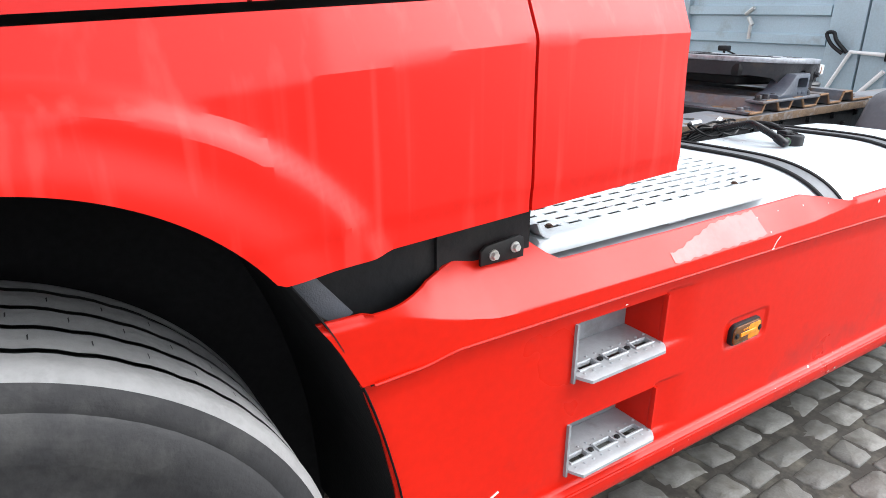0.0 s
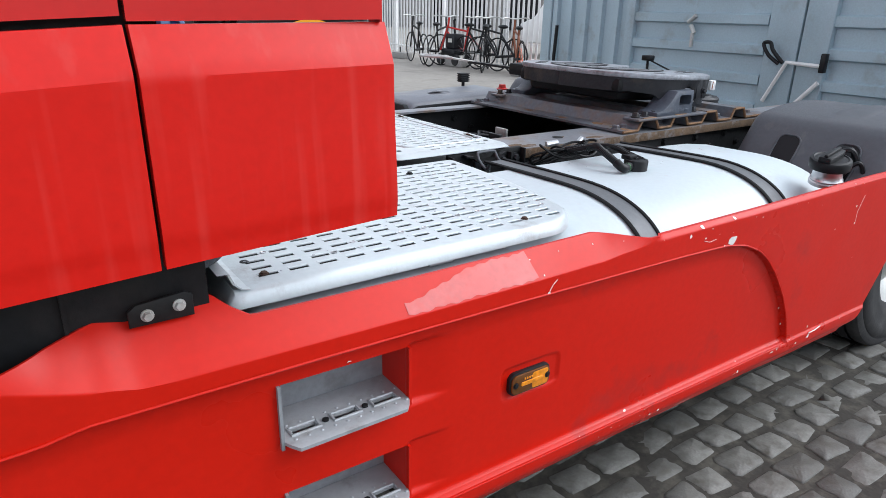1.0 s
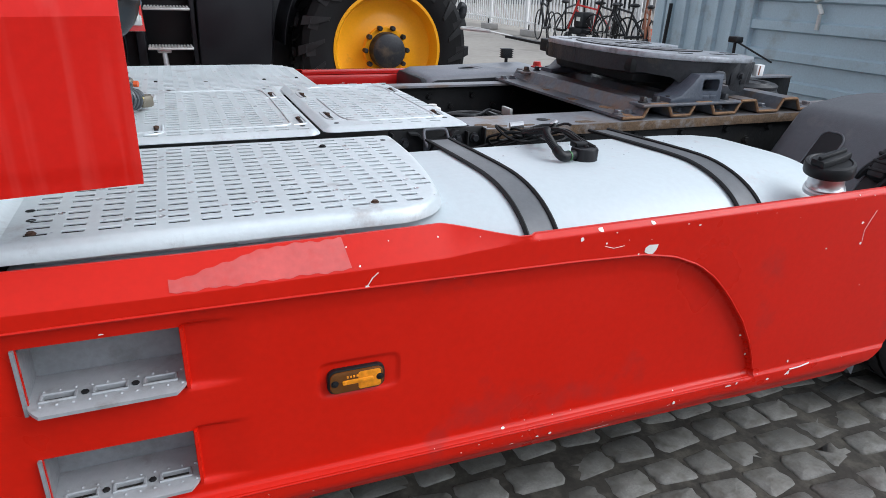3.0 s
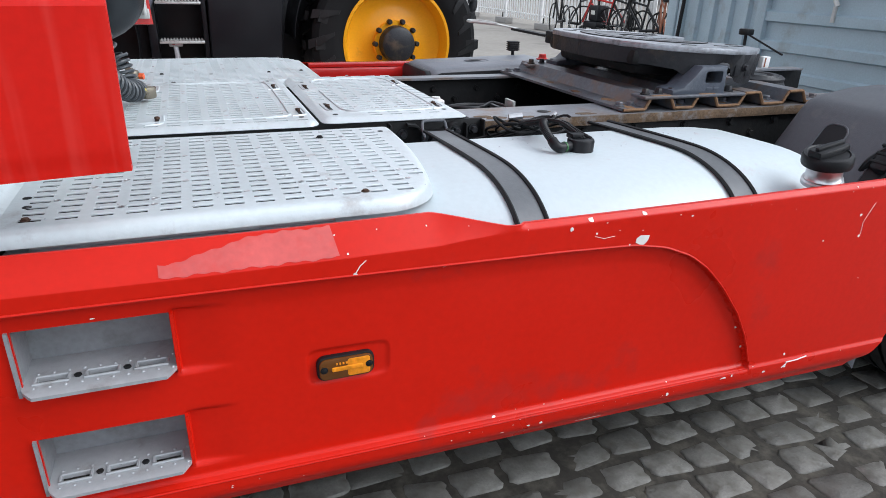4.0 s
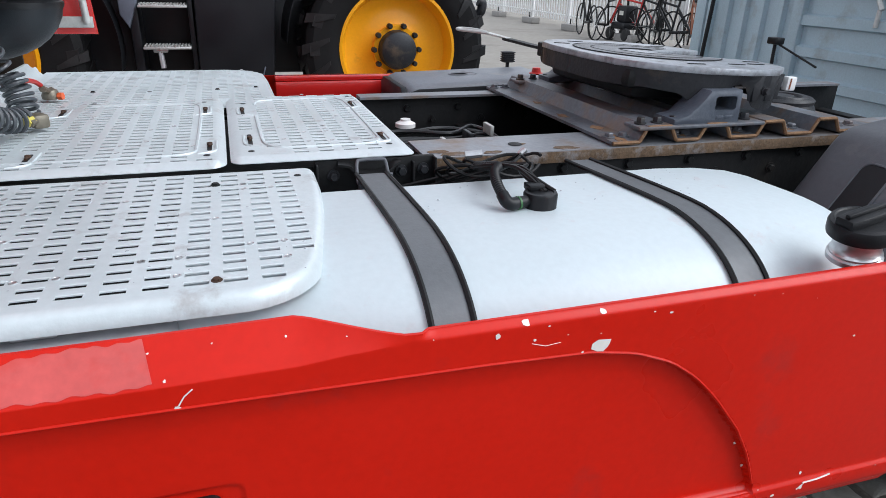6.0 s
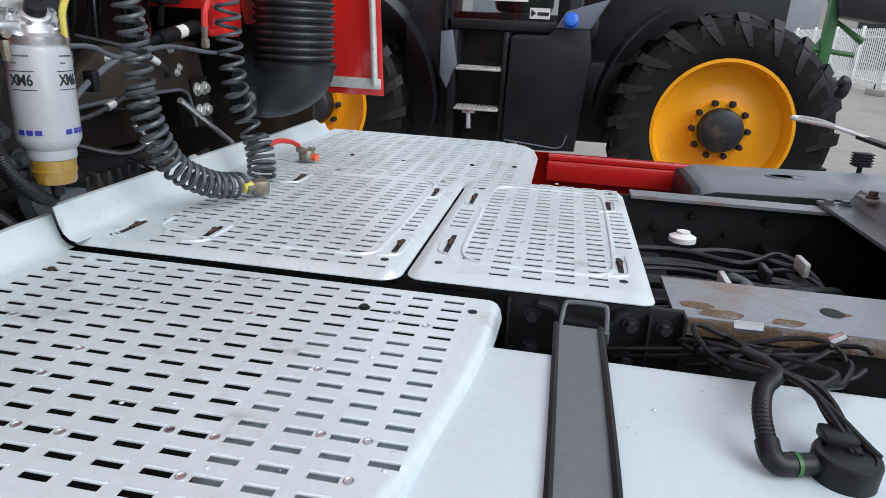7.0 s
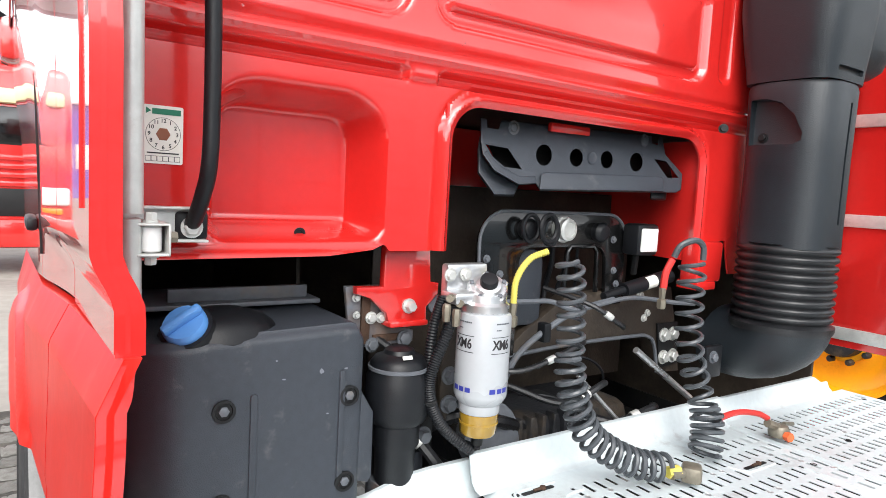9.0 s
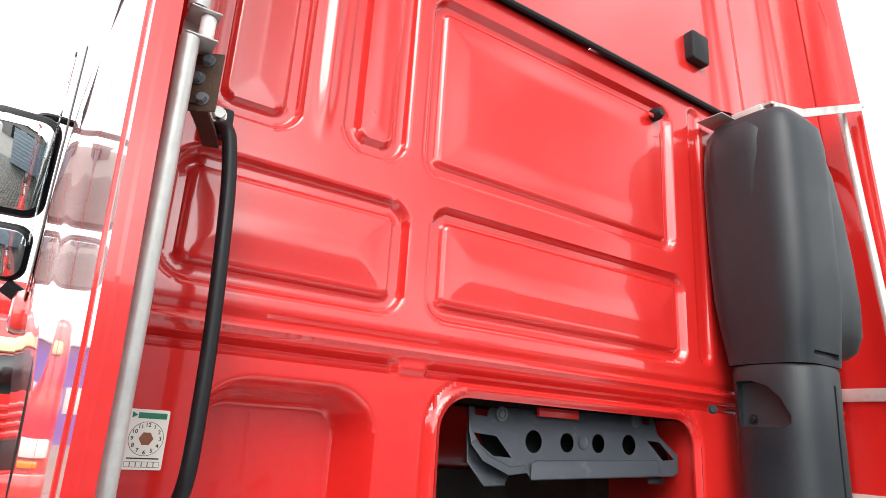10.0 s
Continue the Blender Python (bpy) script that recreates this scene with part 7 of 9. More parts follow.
part("holder_lip", leaned(Shape().prism([(1.878, 1.617), (2.352, 1.634), (2.345, 1.672), (2.33, 1.676), (1.895, 1.662), (1.880, 1.654)], 0.001, 0.012, "x", 0.004)), GREY_PLASTIC, holder, "thick front lip of the holder")
part("holder_end", leaned(Shape().prism([(1.700, 1.690), (1.735, 1.655), (1.812, 1.626), (1.866, 1.632), (1.862, 1.650), (1.815, 1.646), (1.752, 1.668), (1.712, 1.700)], 0.001, 0.009, "x", 0.003)), GREY_PLASTIC, holder, "curved end of the lip")
part("holder_cheek", leaned(Shape().prism([(1.686, 1.705), (1.690, 1.735), (1.700, 1.690), (1.735, 1.655), (1.812, 1.626), (1.800, 1.602), (1.740, 1.600), (1.690, 1.650)], -0.11, -0.030, "x", 0.006)), GREY_PLASTIC, holder, "deep side of the holder")
part("holder_back", leaned(Shape().prism([(1.70, 1.745), (2.31, 1.760), (2.40, 1.690), (2.39, 1.650), (1.76, 1.640)], -0.075, -0.065, "x")), DARK, holder, "dark inside of the holder")
part("embossed_disc", leaned(Shape().lathe([(0.016, 0.0), (0.016, 0.0025), (0.013, 0.0012), (0.002, 0.0012)], Matrix.Translation((0, 2.053, 1.708)) @ Matrix.Rotation(radians(90), 4, "Y"), 20)), GREY_PLASTIC, holder)
for y, z in ((1.787, 1.760), (2.252, 1.772)):
    part("bolt", leaned(Shape().lathe([(0.017, 0), (0.017, 0.004), (0.012, 0.0045), (0.011, 0.001), (0.008, 0.001), (0.008, 0.006), (0.003, 0.006)], Matrix.Translation((0, y, z)) @ Matrix.Rotation(radians(90), 4, "Y"), 18)), FRAME, holder)
part("holder_foot", leaned(Shape().box((-0.09, 2.295, 1.612), (-0.03, 2.365, 1.650), 0.008)), BLACK, holder, "black lug of the holder")
part("red_tab", Shape().box((0.775, 1.905, 1.762), (0.790, 2.040, 1.785), 0.004), RED, truck, "red tab above the holder")

# ---- air intake stack ----
def loft(sections, n=28, power=2.6):
    """Superellipse sections of (z, cx, cy, rx, ry)."""
    s = Shape()
    for z, cx, cy_, rx, ry in sections:
        for i in range(n):
            t = 2 * math.pi * i / n
            c, d = math.cos(t), math.sin(t)
            s.v.append((cx + rx * math.copysign(abs(c) ** (2 / power), c), cy_ + ry * math.copysign(abs(d) ** (2 / power), d), z))
    for j in range(len(sections) - 1):
        for i in range(n):
            k = (i + 1) % n
            s.f.append((j * n + i, j * n + k, (j + 1) * n + k, (j + 1) * n + i))
    s.f.append(tuple(range(n)))
    s.f.append(tuple((len(sections) - 1) * n + i for i in range(n)))
    return s


IX, IY = 1.0, 2.645
column = loft([(1.50, IX, IY, 0.121, 0.118), (1.56, IX, IY, 0.121, 0.116), (1.75, IX, IY, 0.121, 0.116), (1.93, IX, IY - 0.004, 0.124, 0.120), (1.945, IX, IY - 0.004, 0.120, 0.116)], 40, 3.0)
pocket = Shape().prism([(IX - 0.085, 1.778), (IX + 0.045, 1.778), (IX + 0.064, 1.788), (IX + 0.066, 1.808), (IX + 0.045, 1.855), (IX + 0.010, 1.888), (IX - 0.035, 1.902), (IX - 0.085, 1.902)], IY - 0.20, IY - 0.082, "y", 0.010)
seam = Shape().box((IX + 0.108, IY + 0.010, 1.57), (IX + 0.20, IY + 0.020, 1.895))
intake = part("air_intake", cut(column, [pocket, seam]), INTAKE, truck, "tall dark grey plastic air intake stack", smooth=40)
part("bolt", bolt_shape((IX - 0.055, IY - 0.083, 1.80), (0, -1, 0), 0.010, 0.010), DARK, intake)
slab = loft([(1.947, IX, IY - 0.004, 0.123, 0.119), (1.99, IX, IY - 0.006, 0.127, 0.124), (2.05, IX, IY - 0.010, 0.135, 0.130), (2.14, IX, IY - 0.014, 0.145, 0.135), (2.30, IX, IY - 0.020, 0.150, 0.135), (2.50, IX, IY - 0.022, 0.152, 0.135), (2.60, IX, IY - 0.020, 0.150, 0.132), (2.665, IX, IY - 0.018, 0.142, 0.124), (2.70, IX, IY - 0.018, 0.118, 0.105), (2.712, IX, IY - 0.018, 0.080, 0.072)], 44, 4.2)
slit = Shape().box((IX + 0.112, IY - 0.075, 1.966), (IX + 0.20, IY + 0.055, 1.982), 0.004)
part("intake_neck", cut(slab, [slit]), INTAKE, intake, "upright upper housing with an air slit", smooth=40)
part("intake_head", loft([(1.990, IX - 0.025, IY + 0.19, 0.05, 0.07), (1.998, IX - 0.025, IY + 0.17, 0.085, 0.13), (2.02, IX - 0.022, IY + 0.145, 0.108, 0.185), (2.07, IX - 0.018, IY + 0.125, 0.120, 0.225), (2.16, IX - 0.018, IY + 0.105, 0.128, 0.245), (2.30, IX - 0.018, IY + 0.09, 0.130, 0.240), (2.45, IX - 0.018, IY + 0.065, 0.132, 0.225), (2.56, IX - 0.018, IY + 0.045, 0.130, 0.207), (2.63, IX - 0.018, IY + 0.030, 0.122, 0.190), (2.672, IX - 0.018, IY + 0.024, 0.104, 0.165), (2.70, IX - 0.018, IY + 0.02, 0.070, 0.12)], 44, 3.6), INTAKE, intake, "broad rounded side housing", smooth=50)
part("head_edge", Shape().tube([(IX - 0.05, IY + 0.325, 2.08), (IX - 0.05, IY + 0.347, 2.16), (IX - 0.05, IY + 0.328, 2.30), (IX - 0.05, IY + 0.288, 2.45), (IX - 0.05, IY + 0.250, 2.56)], 0.006, 8), INTAKE, intake, "moulded edge of the side housing")
bel = [(1.265, 0.134), (1.275, 0.138), (1.285, 0.138), (1.29, 0.127)]
for i in range(9):
    z = 1.295 + 0.0235 * i
    bel += [(z, 0.121), (z + 0.006, 0.130), (z + 0.012, 0.133), (z + 0.018, 0.130), (z + 0.0215, 0.121)]
bel += [(1.51, 0.126)]
part("intake_bellows", Shape().lathe([(r, z) for z, r in bel], Matrix.Translation((IX, IY, 0)), 36), HOSE, intake, "black rubber bellows", smooth=60)
elb = Shape()
n = 28
for j in range(10):
    a = radians(100 * j / 9)
    c = Vector((IX - 0.10 * (1 - math.cos(a)) * 1.6, IY + 0.0, 1.275 - 0.075 * math.sin(a)))
    r = 0.134 - 0.03 * j / 9
    ax_ = Vector((-math.sin(a), 0, -math.cos(a)))
    u1 = Vector((0, 1, 0))
    u2 = ax_.cross(u1)
    for i in range(n):
        t = 2 * math.pi * i / n
        elb.v.append(tuple(c + u1 * math.cos(t) * r + u2 * math.sin(t) * r))
for j in range(9):
    for i in range(n):
        k = (i + 1) % n
        elb.f.append((j * n + i, j * n + k, (j + 1) * n + k, (j + 1) * n + i))
elb.f.append(tuple(range(n)))
elb.f.append(tuple(9 * n + i for i in range(n)))
part("intake_elbow", elb, INTAKE, intake, "dark grey elbow below the bellows", smooth=60)
part("elbow_bracket", Shape().box((0.93, 2.385, 1.13), (0.95, 2.46, 1.22), 0.006), BLACK, truck, "black elbow bracket")
part("bolt", bolt_shape((0.95, 2.412, 1.190), (1, 0, 0), 0.013, 0.012), FRAME, truck)
part("intake_bracket", Shape().box((0.86, 2.50, 2.728), (0.95, 2.60, 2.732), 0.002).box((0.93, 2.585, 2.728), (1.03, 2.62, 2.758), 0.002).tube([(1.03, 2.60, 2.758), (1.03, 2.80, 2.80), (1.03, 3.20, 2.965), (1.03, 3.27, 2.985)], 0, flat=(0.024, 0.004)).tube([(1.052, 2.62, 2.748), (1.052, 2.80, 2.79), (1.052, 3.24, 2.97)], 0, flat=(0.003, 0.014)), STEEL, truck, "galvanised bracket above the intake")
part("bolt", bolt_shape((0.88, 2.47, 1.82), (0.7, -0.7, 0), 0.010, 0.008), DARK, truck)

# ---- left edge: tube, hinge brackets, grab handle, inspection sticker ----
TXX, TYY = 1.078, 0.937
part("fairing_tube", Shape().tube([(TXX, TYY, 1.555), (TXX, TYY - 0.004, 2.244)], 0.0145, 16).tube([(TXX, TYY, 2.296), (TXX, TYY + 0.004, 3.2)], 0.016, 14), STEEL, truck, "galvanised fairing support tube")
part("fairing_tube", Shape().tube([(TXX - 0.004, TYY + 0.003, 1.40), (TXX, TYY, 1.548)], 0.012, 12), STEEL, truck, "lower end of the support tube")
hin = Shape().box((0.868, 0.955, 1.500), (0.873, 1.078, 1.556), 0.002).box((0.868, 0.955, 1.552), (0.895, 1.078, 1.556), 0.0015).box((0.868, 0.955, 1.500), (0.895, 1.078, 1.504), 0.0015)
hin.box((0.873, 0.972, 1.508), (1.052, 0.976, 1.538), 0.0015)
hinge = part("hinge_bracket", hin, STEEL, truck, "galvanised hinge bracket")
clevis = Shape().box((TXX - 0.040, TYY + 0.006, 1.540), (TXX + 0.010, TYY + 0.046, 1.543), 0.001).box((TXX - 0.040, TYY + 0.006, 1.501), (TXX + 0.010, TYY + 0.046, 1.504), 0.001).box((TXX - 0.040, TYY + 0.043, 1.501), (TXX + 0.010, TYY + 0.046, 1.543), 0.001).box((TXX - 0.040, TYY + 0.006, 1.501), (TXX - 0.037, TYY + 0.046, 1.543), 0.001)
part("clevis", clevis, STEEL, hinge, "square galvanised clevis")
part("roller", Shape().lathe([(0.011, 1.505), (0.0135, 1.507), (0.0135, 1.537), (0.011, 1.539)], Matrix.Translation((TXX - 0.012, TYY + 0.025, 0)), 18), WHITE, hinge, "white plastic bush")
for y, z, d in ((TYY + 0.025, 1.543, 1), (TYY + 0.025, 1.501, -1)):
    part("bolt", bolt_shape((TXX - 0.012, y, z), (0, 0, d), 0.008, 0.013), STEEL, hinge)
part("nut", bolt_shape((TXX - 0.014, TYY + 0.046, 1.524), (0, 1, 0), 0.008, 0.012), BRASS, hinge, "yellow-plated nut")
# upper bracket: two lugs round a bush, brown plate with three bolts
hin = Shape().box((TXX - 0.036, TYY - 0.012, 2.246), (TXX + 0.014, TYY + 0.034, 2.249), 0.0015).box((TXX - 0.036, TYY - 0.012, 2.292), (TXX + 0.014, TYY + 0.034, 2.295), 0.0015).box((TXX - 0.039, TYY - 0.012, 2.246), (TXX - 0.036, TYY + 0.034, 2.295), 0.0015)
hinge2 = part("hinge_bracket", hin, STEEL, truck, "upper galvanised hinge bracket with dark plate")
UM = Matrix.Translation((1.028, 0.948, 0)) @ Matrix.Rotation(radians(56), 4, "Z")
part("bracket_plate", Shape().box((-0.012, -0.003, 2.150), (0.052, 0.0, 2.250), 0.002, UM), RUSTBOLT, hinge2, "dark brown steel plate")
part("bracket_arm", Shape().tube([(1.045, 0.962, 2.165), (0.96, 1.000, 2.165), (0.87, 1.030, 2.175)], 0, flat=(0.014, 0.003)), RUSTBOLT, hinge2, "dark brown steel arm")
part("roller", Shape().lathe([(0.010, 2.250), (0.0115, 2.252), (0.0115, 2.289), (0.010, 2.291)], Matrix.Translation((TXX - 0.004, TYY + 0.018, 0)), 18), WHITE, hinge2, "white plastic bush")
for z, u in ((2.236, 0.030), (2.205, 0.018), (2.170, 0.030)):
    part("bolt", bolt_shape(UM @ Vector((u, -0.003, z)), UM.to_3x3() @ Vector((0, -1, 0)), 0.008, 0.010), FRAME, hinge2)
HPTS = bezier([(0.875, 1.055, 1.527), (0.895, 1.056, 1.54), (0.93, 1.058, 1.575), (0.95, 1.062, 1.62), (0.952, 1.064, 1.70), (0.952, 1.063, 1.85), (0.950, 1.055, 2.05), (0.944, 1.046, 2.150), (0.928, 1.040, 2.188), (0.885, 1.038, 2.212)], 10)
gh = part("grab_handle", Shape().tube(HPTS, 0.0125, 14), BLACK, truck, "black tubular grab handle")
part("handle_foot", Shape().box((0.858, 1.028, 1.500), (0.876, 1.082, 1.550), 0.008), BLACK, gh)
part("handle_foot", Shape().box((0.862, 1.008, 2.192), (0.882, 1.060, 2.252), 0.006), BLACK, gh)
part("bolt", bolt_shape((0.876, 1.055, 1.523), (1, 0, 0), 0.013, 0.012), STEEL, gh)
part("bolt", bolt_shape((0.882, 1.030, 2.232), (1, 0, 0), 0.012, 0.012), STEEL, gh)

bxx = back_x(1.01, 1.67) + 0.002
stk = part("inspection_sticker", Shape().prism(rr_outline(0.986, 1.046, 1.622, 1.714, 0.003), bxx - 0.002, bxx + 0.001, "x"), PAPER, truck, "pale inspection sticker with a month dial and brown seal")
part("printed_mark", Shape().box((bxx + 0.001, 0.999, 1.700), (bxx + 0.0016, 1.042, 1.709)), DKGREEN, stk, "green printed heading bar")
part("printed_mark", Shape().prism([(0.990, 1.700), (0.990, 1.710), (0.998, 1.705)], bxx + 0.001, bxx + 0.0016, "x"), DKGREEN, stk, "green triangle")
part("seal", Shape().lathe([(0.011, 0), (0.0105, 0.0006)], axis_m((bxx + 0.001, 1.016, 1.669), (1, 0, 0)), 6), BROWN, stk, "brown hexagonal seal")
stickm = Matrix(((0, 0, 1, bxx + 0.0012), (1, 0, 0, 0), (0, 1, 0, 0), (0, 0, 0, 1)))
for i in range(12):
    t = radians(90 - 30 * (i + 1))
    stamp(str(i + 1), 0.0085, stickm @ Matrix.Translation((1.016 + 0.021 * math.cos(t), 1.669 + 0.021 * math.sin(t), 0)), "numeral", INK, stk, 0.0001)
part("dial_ring", Shape().tube([(bxx + 0.001, 1.016 + 0.026 * math.cos(t), 1.669 + 0.026 * math.sin(t)) for t in [2 * math.pi * q / 30 for q in range(31)]], 0.0004, 4), INK, stk)
part("printed_line", Shape().box((bxx + 0.001, 0.992, 1.638), (bxx + 0.0014, 1.040, 1.640)), INK, stk)
for i in range(6):
    part("table_cell", Shape().tube([(bxx + 0.001, 0.990 + 0.0087 * i, 1.626), (bxx + 0.001, 0.998 + 0.0087 * i, 1.626), (bxx + 0.001, 0.998 + 0.0087 * i, 1.634), (bxx + 0.001, 0.990 + 0.0087 * i, 1.634), (bxx + 0.001, 0.990 + 0.0087 * i, 1.626)], 0.0004, 4), INK, stk)
part("panel_plug", Shape().lathe([(0.011, 0), (0.011, 0.003), (0.007, 0.003), (0.006, -0.004)], axis_m((back_x(1.267, 1.509) + 0.001, 1.267, 1.509), (1, 0, 0)), 16), BLACK, truck, "small round plug")

# ---- side of the cab ahead: door gaps, mirrors, window deflector ----
def cab_line(pts, r, name, material, label):
    return part(name, Shape().tube([(x, fair_y(x, z) - 0.0005, z) for x, z in pts], r, 6), material, truck, label)


cab_line([(0.33, 1.42), (0.33, 2.4), (0.30, 2.75)], 0.004, "door_gap", DARK, "dark door gap")
MT = Matrix.Translation((-0.9, 0, 2.63)) @ Matrix.Rotation(radians(14), 4, "Y") @ Matrix.Translation((0.9, 0, -2.63))
MT2 = Matrix.Translation((-0.9, 0, 2.27)) @ Matrix.Rotation(radians(16), 4, "Y") @ Matrix.Translation((0.9, 0, -2.27))
mir = part("door_mirror", Shape().prism(rr_outline(0.53, 0.81, 2.42, 2.84, 0.07), -1.02, -0.90, "x", 0.03, MT), BLACK, truck, "large black door mirror")
part("mirror_glass", Shape().prism(rr_outline(0.55, 0.79, 2.45, 2.81, 0.06), -0.901, -0.895, "x", 0.002, MT), MIRROR, mir, "mirror pane")
mir2 = part("door_mirror", Shape().prism(rr_outline(0.56, 0.80, 2.16, 2.38, 0.06), -1.02, -0.90, "x", 0.03, MT2), BLACK, truck, "small wide-angle door mirror")
part("mirror_glass", Shape().prism(rr_outline(0.58, 0.78, 2.18, 2.36, 0.05), -0.901, -0.895, "x", 0.002, MT2), MIRROR, mir2, "mirror pane")
part("mirror_arm", Shape().tube(bezier([(-0.96, 0.70, 2.82), (-0.96, 0.74, 2.875), (-0.97, 0.92, 2.87)], 8), 0.016, 8), BLACK, truck, "black upper mirror arm")
part("mirror_arm", Shape().tube([(-0.96, 0.74, 2.16), (-0.98, 0.88, 2.08)], 0.03, 8), BLACK, truck, "black lower mirror arm")
part("mirror_foot", Shape().box((-1.06, 0.78, 1.98), (-0.86, 0.90, 2.14), 0.03), RED, truck, "red mirror foot")
part("wind_deflector", Shape().prism([(-0.86, 2.3), (-0.92, 2.95), (-0.84, 3.1), (-0.76, 3.1), (-0.78, 2.3)], up_y(2.3) - 0.069, up_y(2.3) - 0.062, "y", 0.002), GLASS, truck, "clear smoked window deflector")
part("door_window", Shape().prism([(-1.05, 2.1), (-0.3, 2.1), (-0.3, 2.9), (-0.85, 2.95)], up_y(2.25) - 0.040, up_y(2.25) - 0.034, "y", 0.002), GLOSSBLACK, truck, "dark glossy door window")
part("fairing_bead", Shape().tube([(1.085, fair_y(1.085, z) - 0.0005, z) for z in steps(1.56, 2.6, 0.04)], 0.003, 6), RED, truck, "fine raised bead on the fairing")
part("door_handle", Shape().box((0.05, 0.842, 1.46), (0.22, 0.866, 1.49), 0.008), BLACK, truck, "black door handle")


# hoses and fittings in the engine bay
for i, (pts, r) in enumerate([([(0.70, 1.60, 1.02), (0.78, 1.68, 1.08), (0.80, 1.78, 1.06), (0.74, 1.92, 1.00)], 0.016), ([(0.72, 1.50, 1.12), (0.80, 1.56, 1.05), (0.84, 1.60, 0.99)], 0.013),
                              ([(0.74, 1.72, 1.22), (0.84, 1.80, 1.19), (0.86, 1.98, 1.24), (0.76, 2.10, 1.22)], 0.007), ([(0.74, 1.86, 1.12), (0.82, 1.98, 1.08), (0.84, 2.10, 1.12), (0.74, 2.22, 1.08)], 0.009),
                              ([(0.70, 2.00, 1.36), (0.82, 2.06, 1.33), (0.85, 2.14, 1.28), (0.78, 2.24, 1.25)], 0.007), ([(0.72, 2.10, 1.02), (0.82, 2.18, 1.00), (0.85, 2.30, 1.03), (0.78, 2.40, 1.0)], 0.012),
                              ([(0.72, 1.44, 1.30), (0.80, 1.50, 1.24), (0.83, 1.53, 1.10), (0.80, 1.50, 1.0)], 0.009)]):
    path = bezier(pts, 16)
    part("engine_hose", Shape().tube(path, [r * (1 if i % 2 else 0.9 + 0.16 * (k % 2)) for k in range(len(path))], 8), HOSE, truck, "dusty black hose in the engine bay")
    part("hose_fitting", Shape().lathe([(r * 1.25, -0.012), (r * 1.35, -0.008), (r * 1.35, 0.008), (r * 1.25, 0.012)], axis_m(path[len(path) // 2], path[len(path) // 2 + 1] - path[len(path) // 2 - 1]), 10), STEEL, truck, "bright hose fitting")


# ---- surroundings ----
# black and grey farm tractor with yellow wheels, alongside
tractor = thing("farm_tractor", (1.7, 6.2, 0.0), "dark grey farm tractor with yellow wheel rims, parked alongside", "tractor")


def tractor_wheel(x, y, r, rim_r, width, zc):
    m = Matrix.Translation((x, y, zc)) @ Matrix.Rotation(radians(90), 4, "X")
    # local z points to the viewer's side
    w = part("wheel", Shape().lathe([(rim_r + 0.012, -0.01), (rim_r + 0.015, 0.012), (rim_r - 0.01, 0.014), (rim_r - 0.03, -0.03), (rim_r - 0.05, -0.10), (rim_r - 0.13, -0.13), (rim_r - 0.20, -0.125), (0.21, -0.10), (0.205, -0.06), (0.02, -0.06)], m, 56, closed=False), YELLOW, tractor, "yellow steel rim with black hub")
    part("hub", Shape().lathe([(0.165, -0.07), (0.165, 0.0), (0.155, 0.05), (0.13, 0.07), (0.02, 0.072)], m, 32), CAST, w, "dark round hub")
    for i in range(10):
        t = 2 * math.pi * i / 10
        part("hub_nut", Shape().lathe([(0.024, 0), (0.024, 0.05), (0.016, 0.06)], m @ Matrix.Translation((0.205 * math.cos(t), 0.205 * math.sin(t), -0.07)), 8), CAST, w)
    ty = Shape().lathe([(rim_r + 0.005, -width), (r - 0.12, -width - 0.03), (r - 0.045, -width + 0.03), (r - 0.035, -width / 2), (r - 0.045, -0.03), (r - 0.10, 0.022), (r - 0.22, 0.03), (rim_r + 0.06, 0.022), (rim_r + 0.005, 0.0)], m, 56, closed=False)
    part("tyre", ty, FIELD_TYRE, w, "black agricultural tyre")
    pts = [(-0.062, 0.0), (0.052, 0.0), (0.24, 1.0), (0.14, 1.0)]
    ring = 20
    for i in range(ring):
        t0 = 2 * math.pi * i / ring
        for side in (0, 1):
            base = []
            lug = Shape()
            for (a, b) in pts:
                ang = t0 + (math.pi / ring if side else 0) + a
                zz = 0.026 - (width / 2 + 0.03) * b if not side else -width - 0.02 + (width / 2 + 0.03) * b
                rr0 = r - 0.13 + 0.085 * min(1, b * 3)
                for rr in (rr0 - 0.03, r - 0.012 + 0.012 * b if b > 0 else r - 0.075):
                    base.append((rr * math.cos(ang), rr * math.sin(ang), zz))
            k = base
            lug.add(k, [(0, 2, 4, 6), (1, 3, 5, 7), (0, 1, 3, 2), (2, 3, 5, 4), (4, 5, 7, 6), (6, 7, 1, 0)], m)
            # shoulder block running down the sidewall
            sb = []
            for da in (-0.052, 0.044):
                ang = t0 + (math.pi / ring if side else 0) + da
                for rr, zz, lean in ((r - 0.012, -0.01, 0.0), (r - 0.115, 0.040, -0.05), (r - 0.235, 0.036, -0.15), (r - 0.245, 0.012, -0.15), (r - 0.03, -0.08, 0.0)):
                    wide = 0.6 if rr < r - 0.2 else 1.0
                    at = ang + (wide - 1.0) * da + lean
                    sb.append((rr * math.cos(at), rr * math.sin(at), zz if not side else -width - zz))
            lug.add(sb, [(0, 1, 2, 3, 4), (5, 6, 7, 8, 9), (0, 1, 6, 5), (1, 2, 7, 6), (2, 3, 8, 7), (3, 4, 9, 8), (4, 0, 5, 9)], m)
            part("tyre_lug", lug, LUG, w)
    return w


